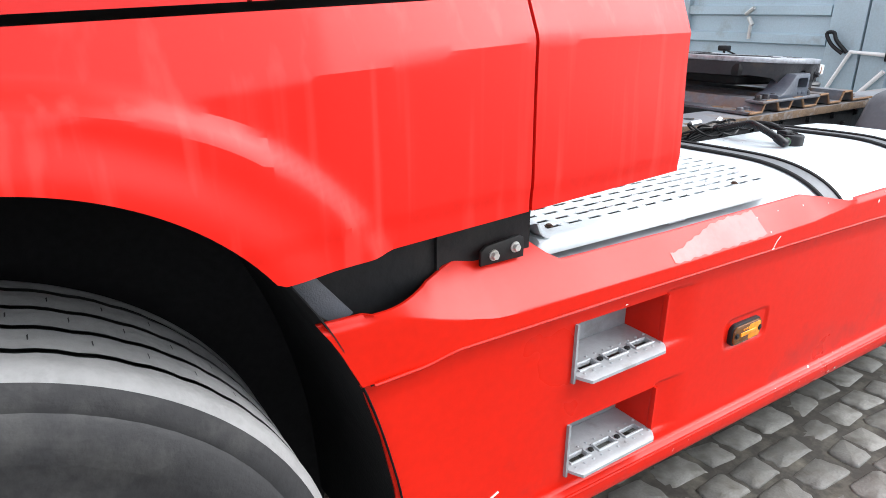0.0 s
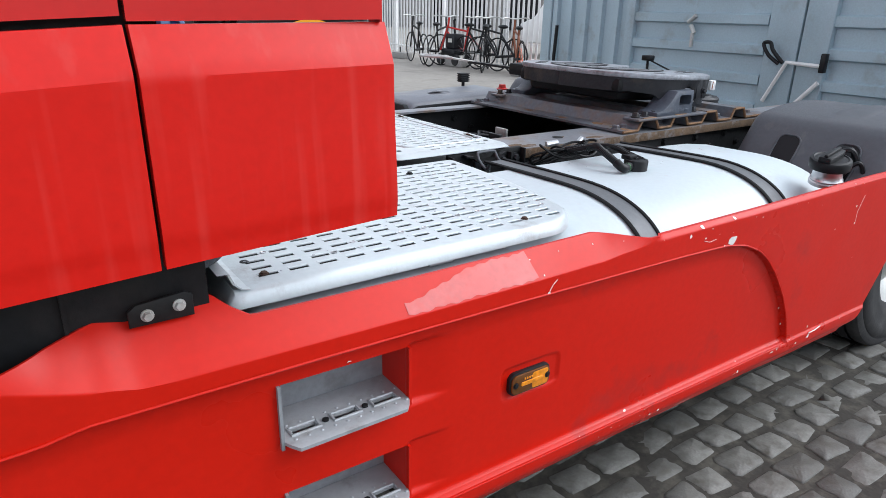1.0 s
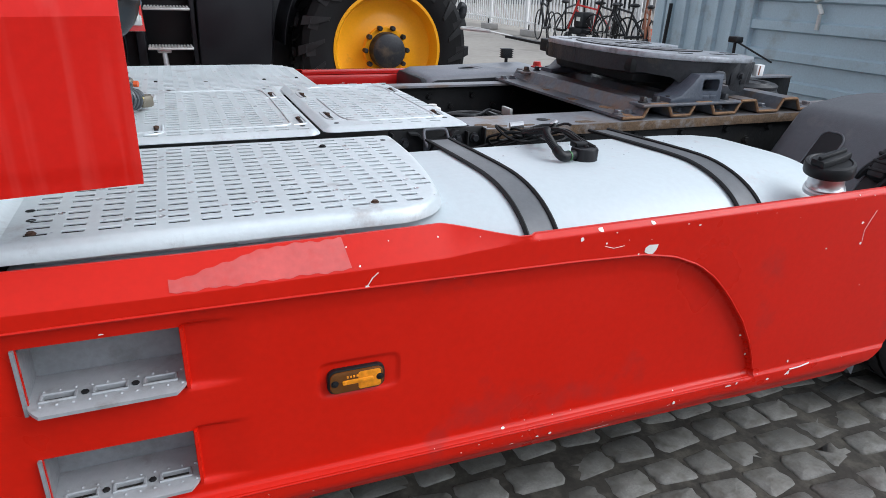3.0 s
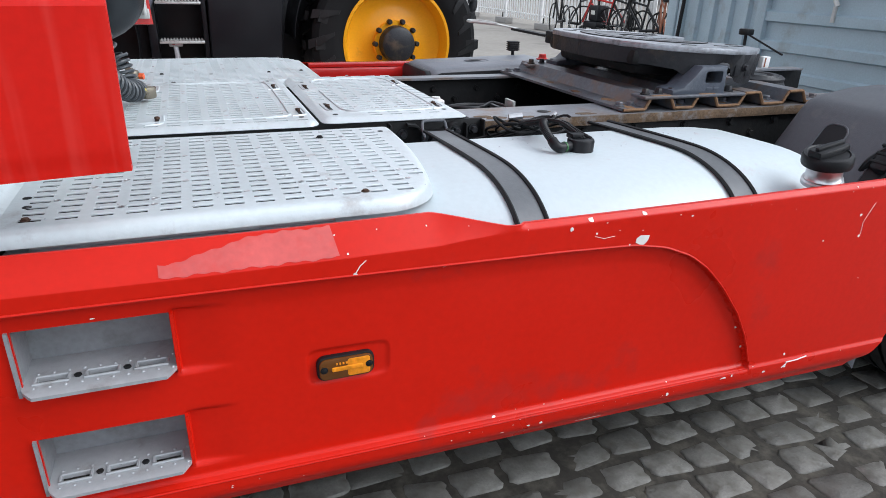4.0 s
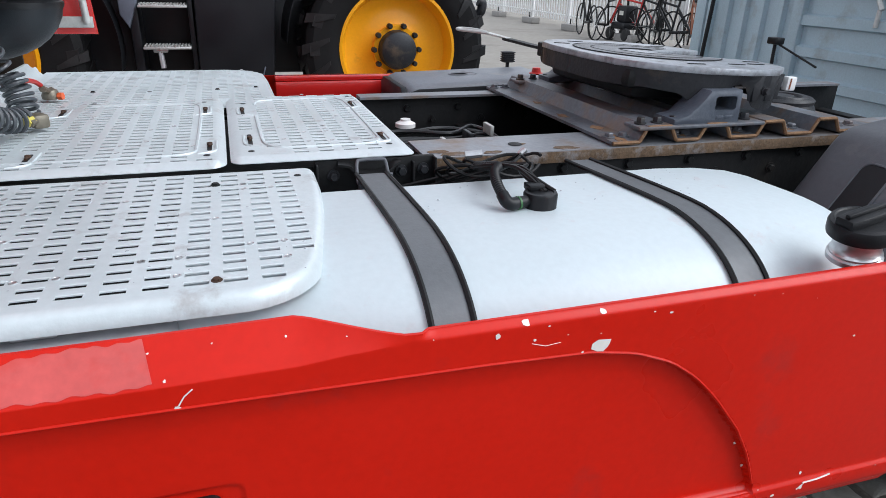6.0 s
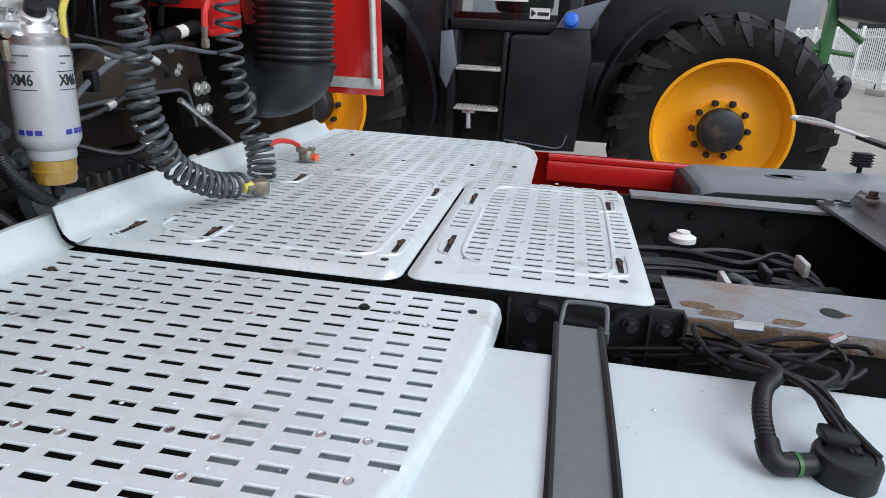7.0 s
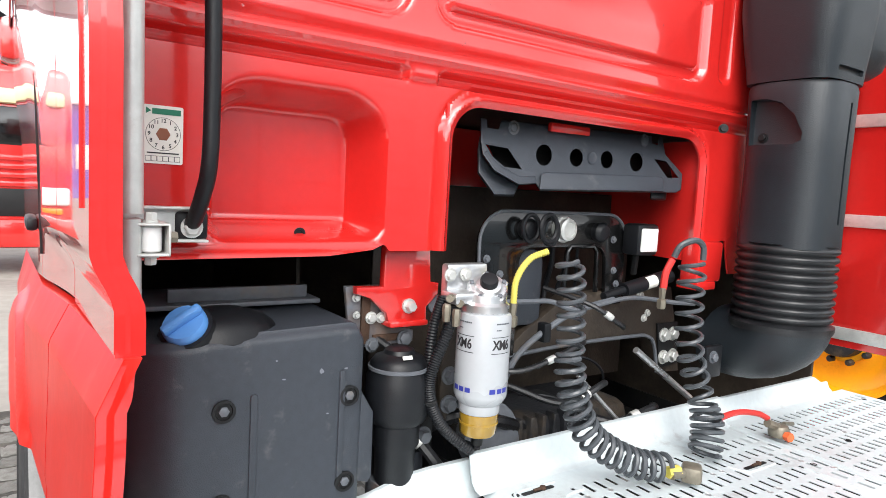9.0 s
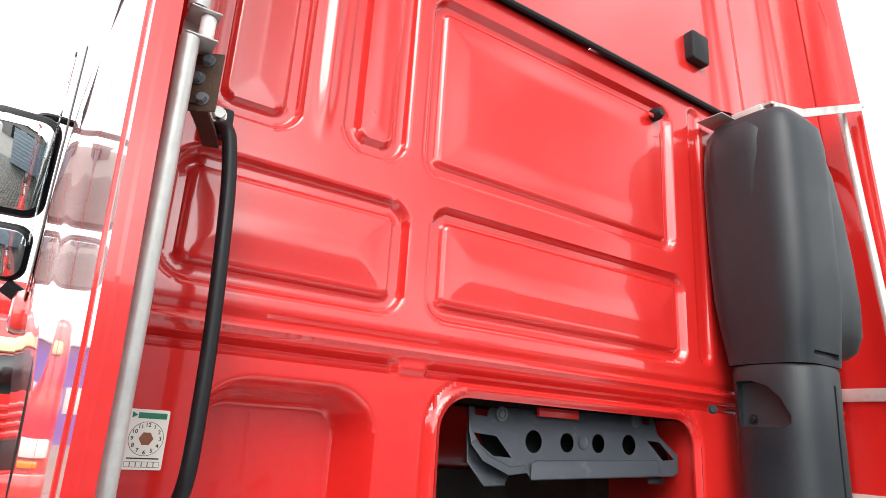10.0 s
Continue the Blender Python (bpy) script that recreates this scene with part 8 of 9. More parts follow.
TYF = 5.50
tractor_wheel(3.175, TYF, 0.850, 0.508, 0.54, 0.83)
tractor_wheel(-0.10, TYF, 0.82, 0.46, 0.54, 0.81)
part("rear_mudguard", sheet(steps(95, 178, 5), [0, 1, 2, 3], lambda u, v: (3.17 + 0.95 * math.cos(radians(u)), TYF - 0.02 + 0.2 * v, 0.85 + 0.95 * math.sin(radians(u))), thick=(0, 0, 0.02)), TRACTOR, tractor, "black rear mudguard")
part("front_fender", sheet(steps(-10, 150, 5), [0, 1, 2, 3], lambda u, v: (0.02 + 0.92 * math.cos(radians(u)), TYF - 0.02 + 0.18 * v, 0.85 + 0.92 * math.sin(radians(u))), thick=(0, 0, 0.015)), TRACTOR, tractor, "black front mudguard")
part("chassis", Shape().box((-1.0, 6.2, 0.55), (3.9, 6.9, 1.25), 0.05), TRACTOR, tractor, "black chassis")
part("fuel_tank", Shape().prism([(1.50, 0.60), (1.52, 1.42), (1.56, 1.44), (1.80, 1.44), (1.88, 1.50), (1.95, 1.60), (2.10, 1.62), (2.16, 1.30), (2.10, 0.57), (1.60, 0.55)], 5.55, 6.2, "y", 0.03), TRACTOR, tractor, "large dark grey plastic fuel tank")
part("tank_trim", Shape().tube(bezier([(1.53, 5.545, 0.63), (1.80, 5.545, 0.605), (1.98, 5.545, 0.60), (2.03, 5.545, 0.70)], 8), 0.006, 6), GREYLIGHT, tractor, "light edge line of the tank")
part("filler_cap", Shape().lathe([(0.062, 0), (0.062, 0.015), (0.055, 0.018), (0.053, 0.05), (0.045, 0.056), (0.02, 0.057)], axis_m((1.97, 5.56, 1.55), (0, -1, 0.35)), 12), BLUE_CAP, tractor, "blue filler cap")
part("grey_panel", Shape().prism([(1.93, 1.62), (2.25, 1.72), (2.12, 1.50), (1.86, 1.50)], 5.54, 5.60, "y", 0.01), GREYLIGHT, tractor, "grey side panel")
part("amber_flank", Shape().box((2.02, 5.58, 1.76), (2.4, 5.68, 1.95), 0.02), YELLOW, tractor, "yellow bodywork piece")
part("ladder_side", Shape().box((1.02, 5.60, 0.55), (1.09, 5.9, 1.45), 0.01).box((1.46, 5.60, 0.55), (1.50, 5.9, 1.45), 0.01), TRACTOR, tractor, "dark ladder cheeks")
for z in (1.175, 0.865):
    st = part("ladder_step", Shape().box((1.10, 5.52, z - 0.02), (1.46, 5.72, z), 0.006), STEEL, tractor, "toothed galvanised step")
    for i in range(14):
        part("tooth", Shape().box((1.11 + 0.025 * i, 5.52, z), (1.122 + 0.025 * i, 5.70, z + 0.012)), STEEL, st)
part("ladder_back", Shape().box((1.08, 5.88, 0.5), (1.50, 5.92, 1.45), 0.004).lathe([(0.10, 0), (0.105, 0.02), (0.09, 0.022)], axis_m((1.36, 5.88, 1.32), (0, -1, 0)), 24), BLACK, tractor, "dark panel behind the ladder")
part("latch_bar", Shape().tube([(1.22, 5.56, 0.86), (1.23, 5.55, 0.70)], 0.022, 8).box((1.17, 5.53, 0.82), (1.28, 5.58, 0.86), 0.01), ALU, tractor, "bright latch below the step")
part("side_trim", Shape().prism([(0.96, 1.43), (1.05, 1.45), (1.10, 1.20), (1.02, 1.0), (0.96, 1.1)], 5.56, 5.62, "y", 0.015), GREYLIGHT, tractor, "blue-grey side trim")
part("cab_door_frame", Shape().box((0.95, 5.72, 1.46), (2.0, 5.78, 1.54), 0.01).box((0.93, 5.72, 1.46), (1.02, 5.78, 3.0), 0.01).box((1.86, 5.72, 1.50), (1.95, 5.78, 3.0), 0.01).box((0.9, 5.7, 2.95), (2.3, 7.3, 3.1), 0.05), TRACTOR, tractor, "black cab frame")
part("door_pane", Shape().box((1.02, 5.74, 1.54), (1.86, 5.75, 2.95)), GLASS, tractor, "tinted cab door glass")
part("cab_interior", Shape().box((1.0, 6.0, 1.4), (2.2, 7.2, 1.6), 0.02).box((1.3, 6.1, 1.6), (1.8, 6.6, 2.1), 0.08), BLACK, tractor, "dark cab seat and floor")
part("paper_sheet", Shape().box((1.34, 5.732, 1.68), (1.62, 5.736, 2.05)), PAPER, tractor, "white sheet behind the glass")
part("window_sticker", Shape().box((1.64, 5.732, 1.56), (1.80, 5.736, 1.64)), WHITE, tractor, "white sticker with dark bar")
part("printed_mark", Shape().box((1.70, 5.729, 1.585), (1.79, 5.732, 1.61)).prism([(1.65, 1.57), (1.65, 1.63), (1.69, 1.60)], 5.729, 5.732, "y"), INK, tractor, "dark printed bar")
stamp("4190", 0.075, Matrix(((1, 0, 0, 1.85), (0, 0, -1, 5.716), (0, 1, 0, 1.745), (0, 0, 0, 1))), "lettering", WHITE, tractor)
part("rear_body", Shape().box((2.05, 6.35, 0.6), (3.75, 7.1, 2.4), 0.05), TRACTOR, tractor, "dark rear body")
part("bonnet", Shape().box((-1.2, 6.2, 1.2), (0.9, 6.9, 1.8), 0.12), TRACTOR, tractor, "dark bonnet")
part("front_side_panel", Shape().prism([(0.60, 0.55), (1.02, 0.55), (1.02, 1.8), (0.75, 1.85), (0.62, 1.45)], 5.75, 6.2, "y", 0.03), TRACTOR, tractor, "dark steering-side panel")
part("hitch_hook", Shape().tube(bezier([(3.9, 6.1, 1.05), (4.05, 6.0, 1.08), (4.12, 5.95, 1.12), (4.14, 5.95, 1.20), (4.10, 5.95, 1.22)], 8), 0.045, 10).box((3.7, 5.9, 0.95), (4.05, 6.15, 1.10), 0.02), CAST, tractor, "dark lifting hook")
part("grab_rail", Shape().tube([(0.98, 5.66, 1.46), (0.99, 5.64, 2.2)], 0.016, 8), BLACK, tractor, "black grab rail")

# its true length and height
tractor.scale = (0.95, 1.0, 0.965)
tractor.location.x -= 0.065

# green machine behind the tractor
green = thing("green_machine", (6.9, 15.0, 0.0), "green farm implement standing behind the tractor", "machine")
part("frame", Shape().tube([(6.5, 15, 1.0), (7.0, 15.1, 1.85), (7.5, 15, 1.5)], 0.07, 8).box((6.75, 14.9, 0.6), (6.95, 15.1, 2.3), 0.03).tube([(6.5, 15, 1.35), (7.4, 15, 1.25)], 0.05, 8).tube([(6.85, 15, 2.2), (7.6, 15.1, 1.95)], 0.05, 8), GREEN, green, "green steel frame")
part("hood", Shape().prism([(6.9, 1.95), (7.7, 1.85), (7.85, 2.0), (7.6, 2.7), (6.7, 2.7)], 14.6, 15.4, "y", 0.05), TRACTOR, green, "dark hood")
part("wheel", Shape().lathe([(0.2, -0.15), (0.4, -0.15), (0.45, -0.1), (0.45, 0.1), (0.4, 0.15), (0.2, 0.15)], Matrix.Translation((6.9, 15.0, 0.42)) @ Matrix.Rotation(radians(90), 4, "X"), 24), RUBBER, green, "black wheel")

# steel container or gate wall of blue-grey sheet behind the lorry
CX = 7.0
wall = thing("sheet_steel_container", (CX + 1.2, 3.5, 0.0), "blue-grey sheet steel container with ribbed doors and white lock bars", "container")


def ribs(y0, y1, z0, z1, n, vertical):
    """Sheet with n raised ribs, facing -x."""
    a0, a1 = (y0, y1) if vertical else (z0, z1)
    lines = []
    d = (a1 - a0) / n
    for i in range(n):
        lines += [(a0 + d * i, 0), (a0 + d * (i + 0.58), 0), (a0 + d * (i + 0.64), 0.05), (a0 + d * (i + 0.94), 0.05)]
    lines.append((a1, 0))
    o = [(a, CX - h) for a, h in lines] + [(a1, CX + 0.03), (a0, CX + 0.03)]
    s = Shape()
    if vertical:
        return s.prism([(x, a) for a, x in o], z0, z1, "z")
    return s.prism([(x, a) for a, x in o], y0, y1, "y")


part("corrugated_side", ribs(5.28, 6.56, 0.25, 2.9, 5, True), CONTAINER, wall, "vertical corrugated side", smooth=20)
part("door", ribs(3.56, 5.20, 0.30, 2.85, 9, False), CONTAINER, wall, "door leaf with horizontal ribs", smooth=20)
part("door", ribs(1.85, 2.94, 0.30, 2.85, 9, False), CONTAINER, wall, "door leaf with horizontal ribs", smooth=20)
part("door", ribs(-0.6, 1.75, 0.30, 2.85, 9, False), CONTAINER, wall, "door leaf with horizontal ribs", smooth=20)
for y0, y1 in ((5.18, 5.30), (6.56, 6.72), (2.94, 3.20), (3.22, 3.54), (1.75, 1.85)):
    part("post", Shape().box((CX - 0.07, y0, 0.15), (CX + 0.06, y1, 2.95), 0.008), CONTAINER, wall, "square steel post")
part("sill", Shape().box((CX - 0.05, -0.6, 0.15), (CX + 0.06, 6.70, 0.30), 0.01).box((CX - 0.05, -0.6, 2.85), (CX + 0.06, 6.70, 2.98), 0.01), CONTAINER, wall, "steel sill and header")
part("container_body", Shape().box((CX + 0.06, -0.6, 0.15), (CX + 2.4, 6.66, 2.95), 0.02), CONTAINER, wall, "closed container body")
part("lock_bar", Shape().tube([(CX - 0.10, 3.45, 0.62), (CX - 0.12, 3.27, 1.0), (CX - 0.11, 2.95, 0.985)], 0.020, 8), WHITE, wall, "white painted lock linkage")
part("lock_bar", Shape().tube([(CX - 0.11, 2.95, 0.84), (CX - 0.10, 3.17, 0.58)], 0.022, 8), WHITE, wall, "white painted lock strut")
part("lock_handle", Shape().tube(bezier([(CX - 0.13, 3.30, 0.99), (CX - 0.16, 3.40, 1.10), (CX - 0.16, 3.44, 1.17), (CX - 0.17, 3.50, 1.16), (CX - 0.16, 3.44, 1.06), (CX - 0.13, 3.34, 0.98)], 6), 0.018, 8), BLACK, wall, "black lock handle")
part("lock_handle", Shape().box((CX - 0.14, 2.91, 0.93), (CX - 0.08, 2.96, 1.10), 0.008), BLACK, wall, "black lock catch")
part("door_latch", Shape().tube([(CX - 0.05, 4.46, 1.33), (CX - 0.07, 4.36, 1.40)], 0.022, 8).tube([(CX - 0.05, 4.42, 1.30), (CX - 0.06, 4.36, 1.22)], 0.022, 8).tube([(CX - 0.06, 4.38, 1.22), (CX - 0.06, 4.38, 1.08)], 0.02, 8), STEEL, wall, "bent bright latch handle")
part("stake", Shape().tube([(CX - 0.2, 6.36, -0.03), (CX - 0.12, 6.38, 1.24)], 0.022, 8), DARK, thing("iron_stake", (CX - 0.2, 6.28, 0), "black iron stake leaning on the container", "stake"))
part("rear_mast", Shape().tube([(4.75, 3.19, 0.8), (4.75, 3.20, 1.08)], 0.010, 8).box((4.72, 3.16, 1.075), (4.78, 3.24, 1.115), 0.008).tube([(4.75, 3.18, 1.08), (4.78, 2.9, 0.98)], 0.006, 6), BLACK, truck, "black socket on a short mast")

# white palisade fence with stone feet
fence = thing("palisade_fence", (12.0, 18.0, 0.0), "white painted steel palisade fence", "fence")
FXL = lambda y: 11.75 + (y - 13) * 0.05
pale = None
for i in range(140):
    y = 10.4 + 0.195 * i
    if pale is None:
        pale = part("pale", Shape().prism([(-0.008, -0.036), (0.0, -0.04), (0.008, -0.036), (0.008, 0.036), (0.0, 0.04), (-0.008, 0.036)], 0.10, 2.05, "z", 0, Matrix.Translation((FXL(y), y, 0))), WHITE, fence)
    else:
        again(pale, (FXL(y) - FXL(10.4), y - 10.4, 0), fence)
for y in (10.3, 13.3, 16.3, 19.3, 22.3, 25.3, 28.3, 31.3, 34.3, 37.3):
    part("post", Shape().box((FXL(y) + 0.03, y - 0.06, 0), (FXL(y) + 0.13, y + 0.06, 2.15), 0.01), WHITE, fence, "white square fence post")
for z in (0.28, 1.75):
    part("rail", Shape().tube([(FXL(10.3) + 0.03, 10.3, z), (FXL(37.6) + 0.03, 37.6, z)], 0.025, 8), WHITE, fence, "white fence rail")
for y in (11.5, 14.4, 17.5, 20.6, 23.7, 27.5):
    b = thing("concrete_foot", (FXL(y) - 0.70, y, 0), "grey concrete foot block on the ground", "block", "fence feet")
    part("block", Shape().box((FXL(y) - 0.85, y - 0.38, -0.03), (FXL(y) - 0.55, y + 0.38, 0.15), 0.02), CONCRETE, b)
    part("pin", Shape().tube([(FXL(y) - 0.70, y + 0.1, 0.15), (FXL(y) - 0.70, y + 0.1, 0.30)], 0.02, 6), DARK, b)


def bicycle(at, turn, col, label):
    b = thing("bicycle", at, label, "bicycle", "parked bicycles")
    m = Matrix.Translation(at) @ Matrix.Rotation(radians(turn), 4, "Z")
    for x in (-0.52, 0.52):
        w = part("wheel", Shape().tube([(x + 0.33 * math.cos(t), 0, 0.34 + 0.33 * math.sin(t)) for t in [2 * math.pi * q / 28 for q in range(29)]], 0.016, 6, m=m), DARK, b, "spoked wheel")
        sp = Shape()
        for q in range(12):
            t = 2 * math.pi * q / 12
            sp.tube([(x, 0, 0.34), (x + 0.32 * math.cos(t), 0, 0.34 + 0.32 * math.sin(t))], 0.002, 4, m=m)
        part("spokes", sp, STEEL, w)
    fr = Shape()
    for p, q in (((-0.52, 0, 0.34), (-0.06, 0, 0.30)), ((-0.06, 0, 0.30), (-0.16, 0, 0.86)), ((-0.52, 0, 0.34), (-0.14, 0, 0.74)), ((-0.06, 0, 0.30), (0.36, 0, 0.74)), ((-0.14, 0, 0.76), (0.34, 0, 0.84)), ((0.34, 0, 0.90), (0.52, 0, 0.34)), ((0.34, 0, 0.86), (0.32, 0, 1.05))):
        fr.tube([p, q], 0.021, 6, m=m)
    part("frame", fr, col, b, "tubular frame")
    part("saddle", Shape().sphere((-0.18, 0, 0.90), (0.13, 0.07, 0.04), m), BLACK, b, "black saddle")
    part("handlebar", Shape().tube(bezier([(0.22, -0.28, 1.06), (0.30, -0.2, 1.08), (0.32, 0, 1.06), (0.30, 0.2, 1.08), (0.22, 0.28, 1.06)], 6), 0.014, 6, m=m), STEEL, b, "bright handlebar")
    b.scale = (1.18, 1.18, 1.18)
    part("chain_guard", Shape().tube([(-0.06, 0.04, 0.30), (-0.5, 0.04, 0.34)], 0.03, 6, m=m), BLACK, b)
    return b


bicycle((10.8, 15.9, -0.03), 75, DARK, "black city bicycle leaning by the white fence")
bicycle((11.2, 12.9, -0.03), 100, TRACTOR, "dark grey bicycle parked by the white fence")
bicycle((11.1, 12.0, -0.03), 60, BROWN, "brown bicycle parked by the white fence")
bicycle((11.2, 13.5, -0.03), 95, DARK, "black bicycle with dark tyres by the fence")
bicycle((10.95, 15.0, -0.03), 30, DARK, "black bicycle leaning beside the scooter")
bicycle((11.25, 14.4, -0.03), 120, REDHOSE, "red bicycle parked by the white fence")
bicycle((11.05, 13.1, -0.03), 45, DARK, "black bicycle standing askew by the fence")
sc = thing("mobility_scooter", (11.150, 14.050, 0), "dark scooter cart with a box and small black wheels", "scooter")
part("body", Shape().box((10.950, 13.750, 0.25), (11.450, 14.350, 0.42), 0.05).box((11.000, 13.800, 0.42), (11.350, 14.200, 0.80), 0.04), TRACTOR, sc, "dark blue body with battery box")
part("seat_post", Shape().tube([(11.200, 14.050, 0.8), (11.200, 14.100, 1.15)], 0.03, 8).tube([(11.050, 13.850, 1.15), (11.350, 14.300, 1.2)], 0.03, 8), DARK, sc)
part("label", Shape().box((10.992, 13.900, 0.58), (10.998, 14.070, 0.68)), PAPER, sc, "white label")
for x, y in ((11.000, 13.700), (11.400, 13.700), (11.000, 14.400), (11.400, 14.400)):
    part("wheel", Shape().lathe([(0.05, -0.05), (0.14, -0.05), (0.16, 0), (0.14, 0.05), (0.05, 0.05)], Matrix.Translation((x, y, 0.14)) @ Matrix.Rotation(radians(90), 4, "Y"), 18), RUBBER, sc)
sc.location.y += 0.6
cone = thing("traffic_cone", (11.4, 12.2, 0), "orange plastic marker standing by the fence", "cone")
part("body", Shape().lathe([(0.18, -0.03), (0.18, 0.0), (0.12, 0.02), (0.03, 0.55), (0.02, 0.56)], Matrix.Translation((11.4, 12.2, 0)), 18), ORANGE, cone)
van = thing("parked_van", (17.0, 15.0, 0), "white van parked behind the fence", "van")
part("body", Shape().prism([(-2.6, 0.4), (2.4, 0.4), (2.5, 1.0), (1.9, 1.2), (1.2, 2.0), (-2.6, 2.1)], -0.9, 0.9, "y", 0.08, Matrix.Translation((17.0, 15.0, 0)) @ Matrix.Rotation(radians(95), 4, "Z")), WHITE, van, "white van body")
part("window", Shape().prism([(0.3, 1.3), (1.5, 1.3), (1.1, 1.9), (0.3, 1.9)], -0.93, -0.90, "y", 0.01, Matrix.Translation((17.0, 15.0, 0)) @ Matrix.Rotation(radians(95), 4, "Z")), BLACK, van, "dark side window")
for q in (-1.7, 1.6):
    part("wheel", Shape().lathe([(0.1, -0.1), (0.32, -0.1), (0.34, 0), (0.32, 0.1), (0.1, 0.1)], Matrix.Translation((17.0, 15.0, 0.33)) @ Matrix.Rotation(radians(95), 4, "Z") @ Matrix.Translation((q, -0.85, 0)) @ Matrix.Rotation(radians(90), 4, "X"), 20), RUBBER, van)

# red lorry and violet hall ahead, past the cab's side
lorry2 = thing("red_lorry", (-10.8, -0.4, 0), "red lorry cab parked ahead with a cream visor", "lorry")
part("cab", Shape().box((-12.0, -1.62, 0.55), (-9.7, 0.98, 3.1), 0.14, seg=3).box((-12.0, -1.5, 3.05), (-10.1, 0.86, 3.7), 0.2, seg=3), RED, lorry2, "red cab")
part("cab_visor", Shape().box((-9.78, -1.5, 2.52), (-9.58, 0.88, 2.74), 0.05), mat("cream_paint", (0.75, 0.62, 0.38), 0.4, var=0.05), lorry2, "cream visor strip")
part("windscreen", Shape().box((-9.72, -1.35, 1.92), (-9.69, 0.55, 2.48), 0.01), GLOSSBLACK, lorry2, "dark windscreen")
for k in range(4):
    part("grille_bar", Shape().box((-9.73, -1.0, 1.30 + 0.13 * k), (-9.66, 0.45, 1.38 + 0.13 * k), 0.02), RED, lorry2, "red grille bar")
part("radiator_grille", Shape().box((-9.72, -1.0, 0.85), (-9.69, 0.45, 1.27), 0.01), DARK, lorry2, "dark grille")
part("bumper", Shape().box((-9.80, -1.6, 0.38), (-9.55, 0.96, 0.82), 0.06), RED, lorry2, "red bumper")
for y in (0.72, -1.36):
    part("headlamp", Shape().box((-9.76, y - 0.2, 1.02), (-9.62, y + 0.2, 1.30), 0.04), LAMPGLASS, lorry2, "clear headlamp")
    part("indicator", Shape().box((-9.75, y - 0.1, 0.88), (-9.63, y + 0.2, 0.98), 0.02), AMBER2, lorry2, "amber indicator")
    part("wheel", Shape().lathe([(0.15, -0.15), (0.47, -0.15), (0.5, 0), (0.47, 0.15), (0.15, 0.15)], Matrix.Translation((-10.9, y * 1.05, 0.48)) @ Matrix.Rotation(radians(90), 4, "X"), 24), RUBBER, lorry2, "black wheel")
lorry2.location.y += 1.15
hall = thing("violet_hall", (-40.0, -10.0, 0), "long violet-blue clad hall with pale windows far ahead", "building")
part("wall", Shape().box((-46, -30, -0.03), (-40, 6, 5.2)), PURPLE, hall, "violet cladding")
part("roof", Shape().box((-46.5, -30.5, 5.2), (-39.5, 6.5, 5.6), 0.1), WHITE, hall, "pale roof edge")
for i in range(9):
    part("window", Shape().box((-40.0, -28 + 3.6 * i, 1.6), (-39.95, -26 + 3.6 * i, 3.0), 0.01), PAPER, hall, "pale window")

hall3 = thing("far_hall", (20.0, 50.0, 0), "long pale grey hall far behind the yard", "building")
part("wall", Shape().box((-40, 48, -0.03), (33, 60, 7.0)), CONCRETE, hall3, "grey hall wall")
part("roof", Shape().box((-40.5, 47.5, 7.0), (33.4, 60.5, 7.5), 0.1), TRACTOR, hall3, "dark roof edge")
for i in range(11):
    part("door", Shape().box((-36 + 6.2 * i, 47.95, 0.0), (-32.2 + 6.2 * i, 48.0, 4.4), 0.01), LID if i % 3 else TRACTOR, hall3, "roller door")
hall2 = thing("dark_hall", (34.0, 20.0, 0), "long grey hall behind the fence", "building")
part("wall", Shape().box((34, -10, -0.03), (44, 70, 6.0)), CONCRETE, hall2, "grey hall wall")
part("roof", Shape().box((33.5, -10.5, 6.0), (44.5, 70.5, 6.5), 0.1), TRACTOR, hall2, "dark roof edge")
for i in range(12):
    part("door", Shape().box((33.95, -6 + 6 * i, 0.0), (34.0, -2.5 + 6 * i, 4.2), 0.01), TRACTOR, hall2, "dark roller door")
# low sheds and parked lorries that close the yard
shed = thing("grey_hall", (8.0, -32.0, 0), "long pale grey metal hall across the yard", "building")
part("wall", Shape().box((-25, -40, -0.03), (40, -32, 6.5)), CONCRETE, shed, "grey metal wall")
part("roof", Shape().box((-25.5, -40.5, 6.5), (40.5, -31.5, 7.0), 0.1), TRACTOR, shed, "dark roof edge")

# ---- stone setts ----
rs = random.Random(11)


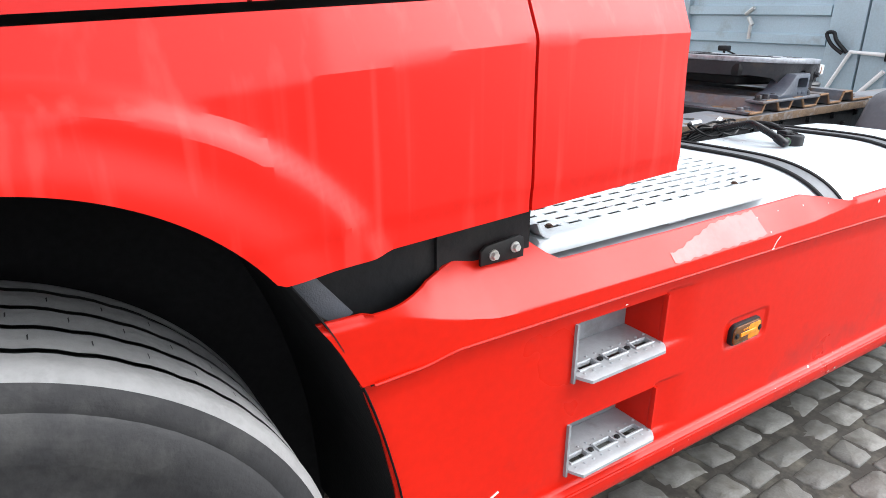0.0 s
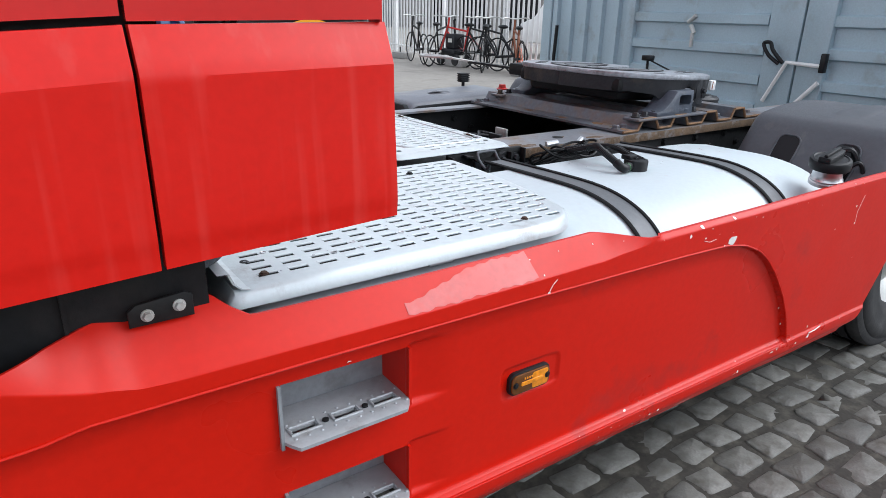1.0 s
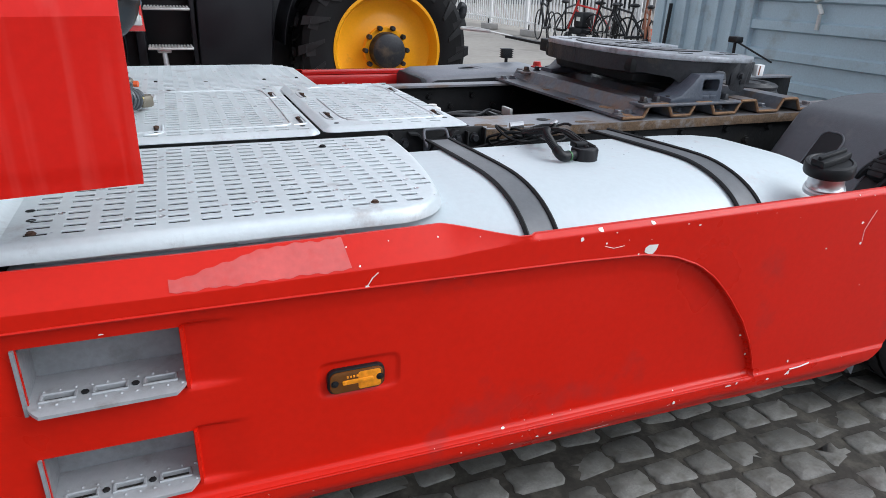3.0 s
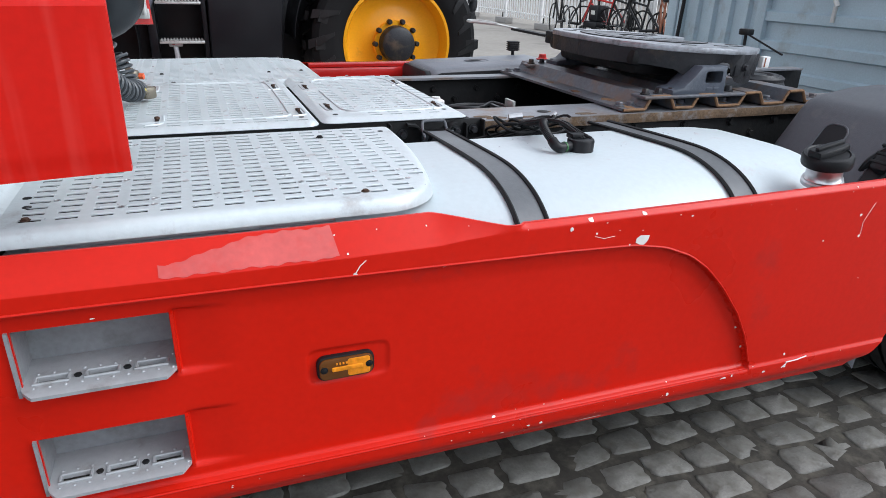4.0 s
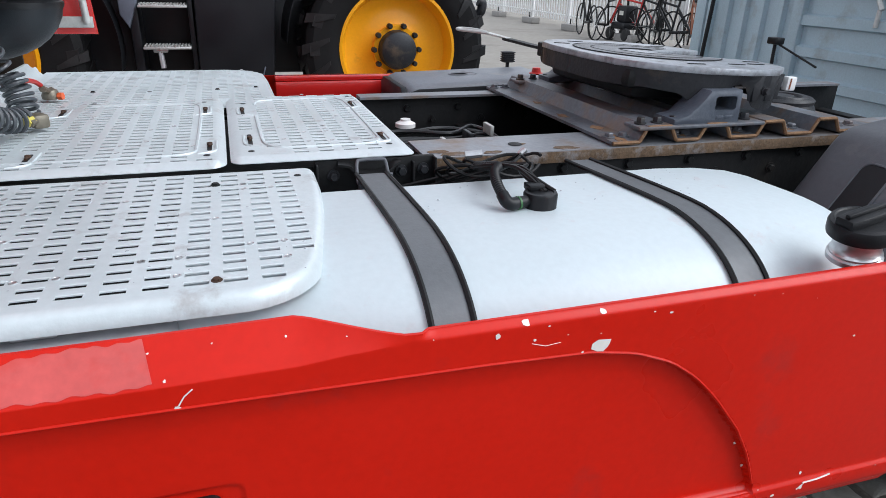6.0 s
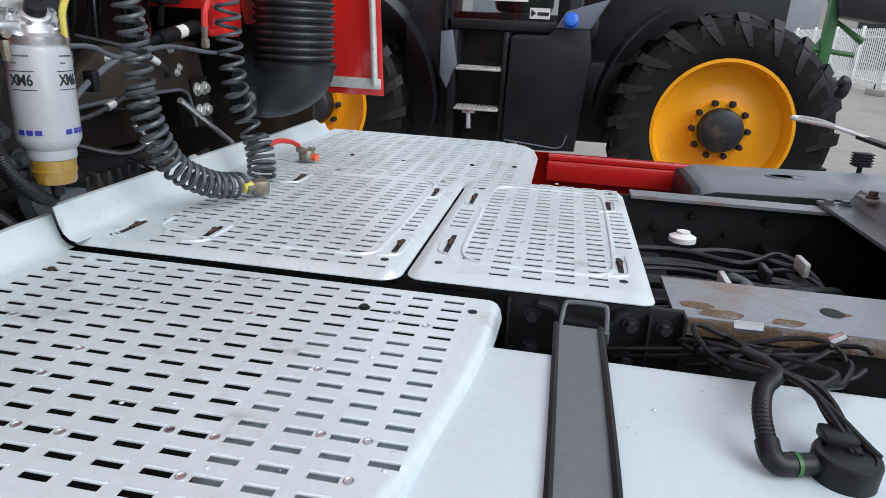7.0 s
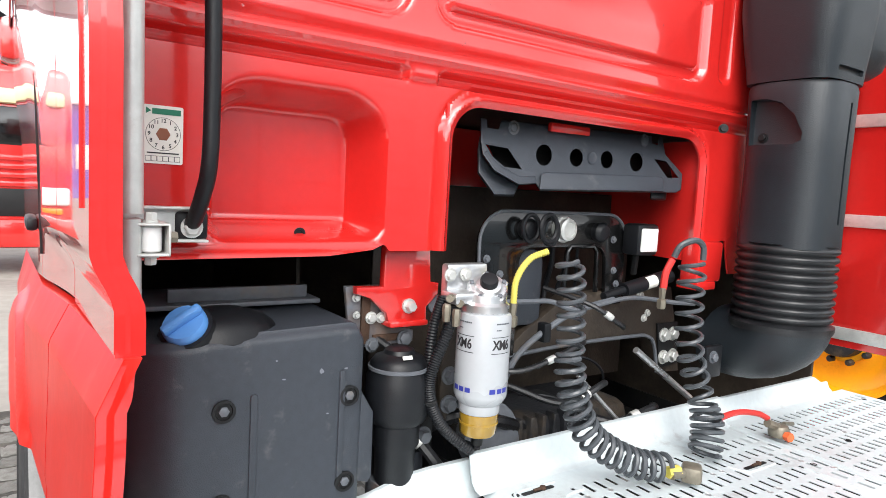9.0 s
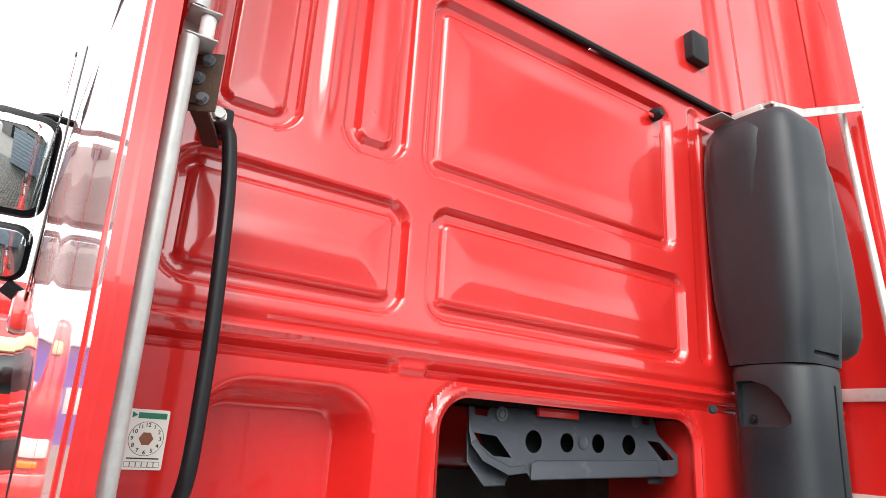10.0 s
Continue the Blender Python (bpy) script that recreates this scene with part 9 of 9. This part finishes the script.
def sett_mesh(seed):
    """A worn stone with a crumbled outline and a slightly domed top."""
    r = random.Random(seed)
    ring = []
    for sx, sy in ((1, 1), (-1, 1), (-1, -1), (1, -1)):
        k = r.uniform(0.014, 0.034)
        corner = [(0.113, 0.02), (0.113, 0.078 - k), (0.113 - 0.3 * k, 0.078 - 0.3 * k), (0.113 - k, 0.078)]
        if sx * sy < 0:
            corner.reverse()
        ex, ey = r.uniform(-.012, .012), r.uniform(-.011, .011)
        ring += [(sx * a + ex + r.uniform(-.007, .007), sy * c + ey + r.uniform(-.007, .007)) for a, c in corner]
    n = len(ring)
    v = [(a, c, -0.03) for a, c in ring] + [(a, c, 0.010) for a, c in ring] + [(a * 0.93, c * 0.90, 0.0165 + r.uniform(-.002, .0015)) for a, c in ring] + [(0, 0, 0.0175)]
    f = []
    for i in range(n):
        j = (i + 1) % n
        f += [(i, j, n + j, n + i), (n + i, n + j, 2 * n + j, 2 * n + i), (2 * n + i, 2 * n + j, 3 * n)]
    me = bpy.data.meshes.new("sett")
    me.from_pydata(v, [], f)
    for g in me.polygons:
        g.use_smooth = True
    me.materials.append(STONE)
    return me


sett_kinds = [sett_mesh(300 + i) for i in range(24)]
rest = Shape()
count = 0
y = -3.1
while y < 4.1:
    x = -2.9 + rs.uniform(0, 0.2)
    while x < 8.4:
        L = rs.uniform(0.75, 1.2)
        wdt = 0.150 * L
        px, py = x + wdt / 2, y + rs.uniform(-.007, .007)
        me = rs.choice(sett_kinds)
        z = -0.005 + rs.uniform(-.004, .004)
        m = Matrix.LocRotScale((px, py, z), Euler((rs.uniform(-.03, .03), rs.uniform(-.03, .03), rs.uniform(-.06, .06))), (0.664 * L, rs.uniform(0.60, 0.69), 0.75))
        near = 1.5 < px < 4.7 and -0.3 < py < 1.5
        if near and count < 300:
            o = new("sett", me)
            o.parent = pavement
            o.matrix_basis = Matrix.Translation(-PLACE[pavement.name]) @ m
            count += 1
        else:
            rest.add([v.co[:] for v in me.vertices], [tuple(p.vertices) for p in me.polygons], m)
        x += wdt + rs.uniform(0.012, 0.036)
    y += 0.126
part("setts", rest, STONE, pavement, "worn grey stone setts", kind="stuff")
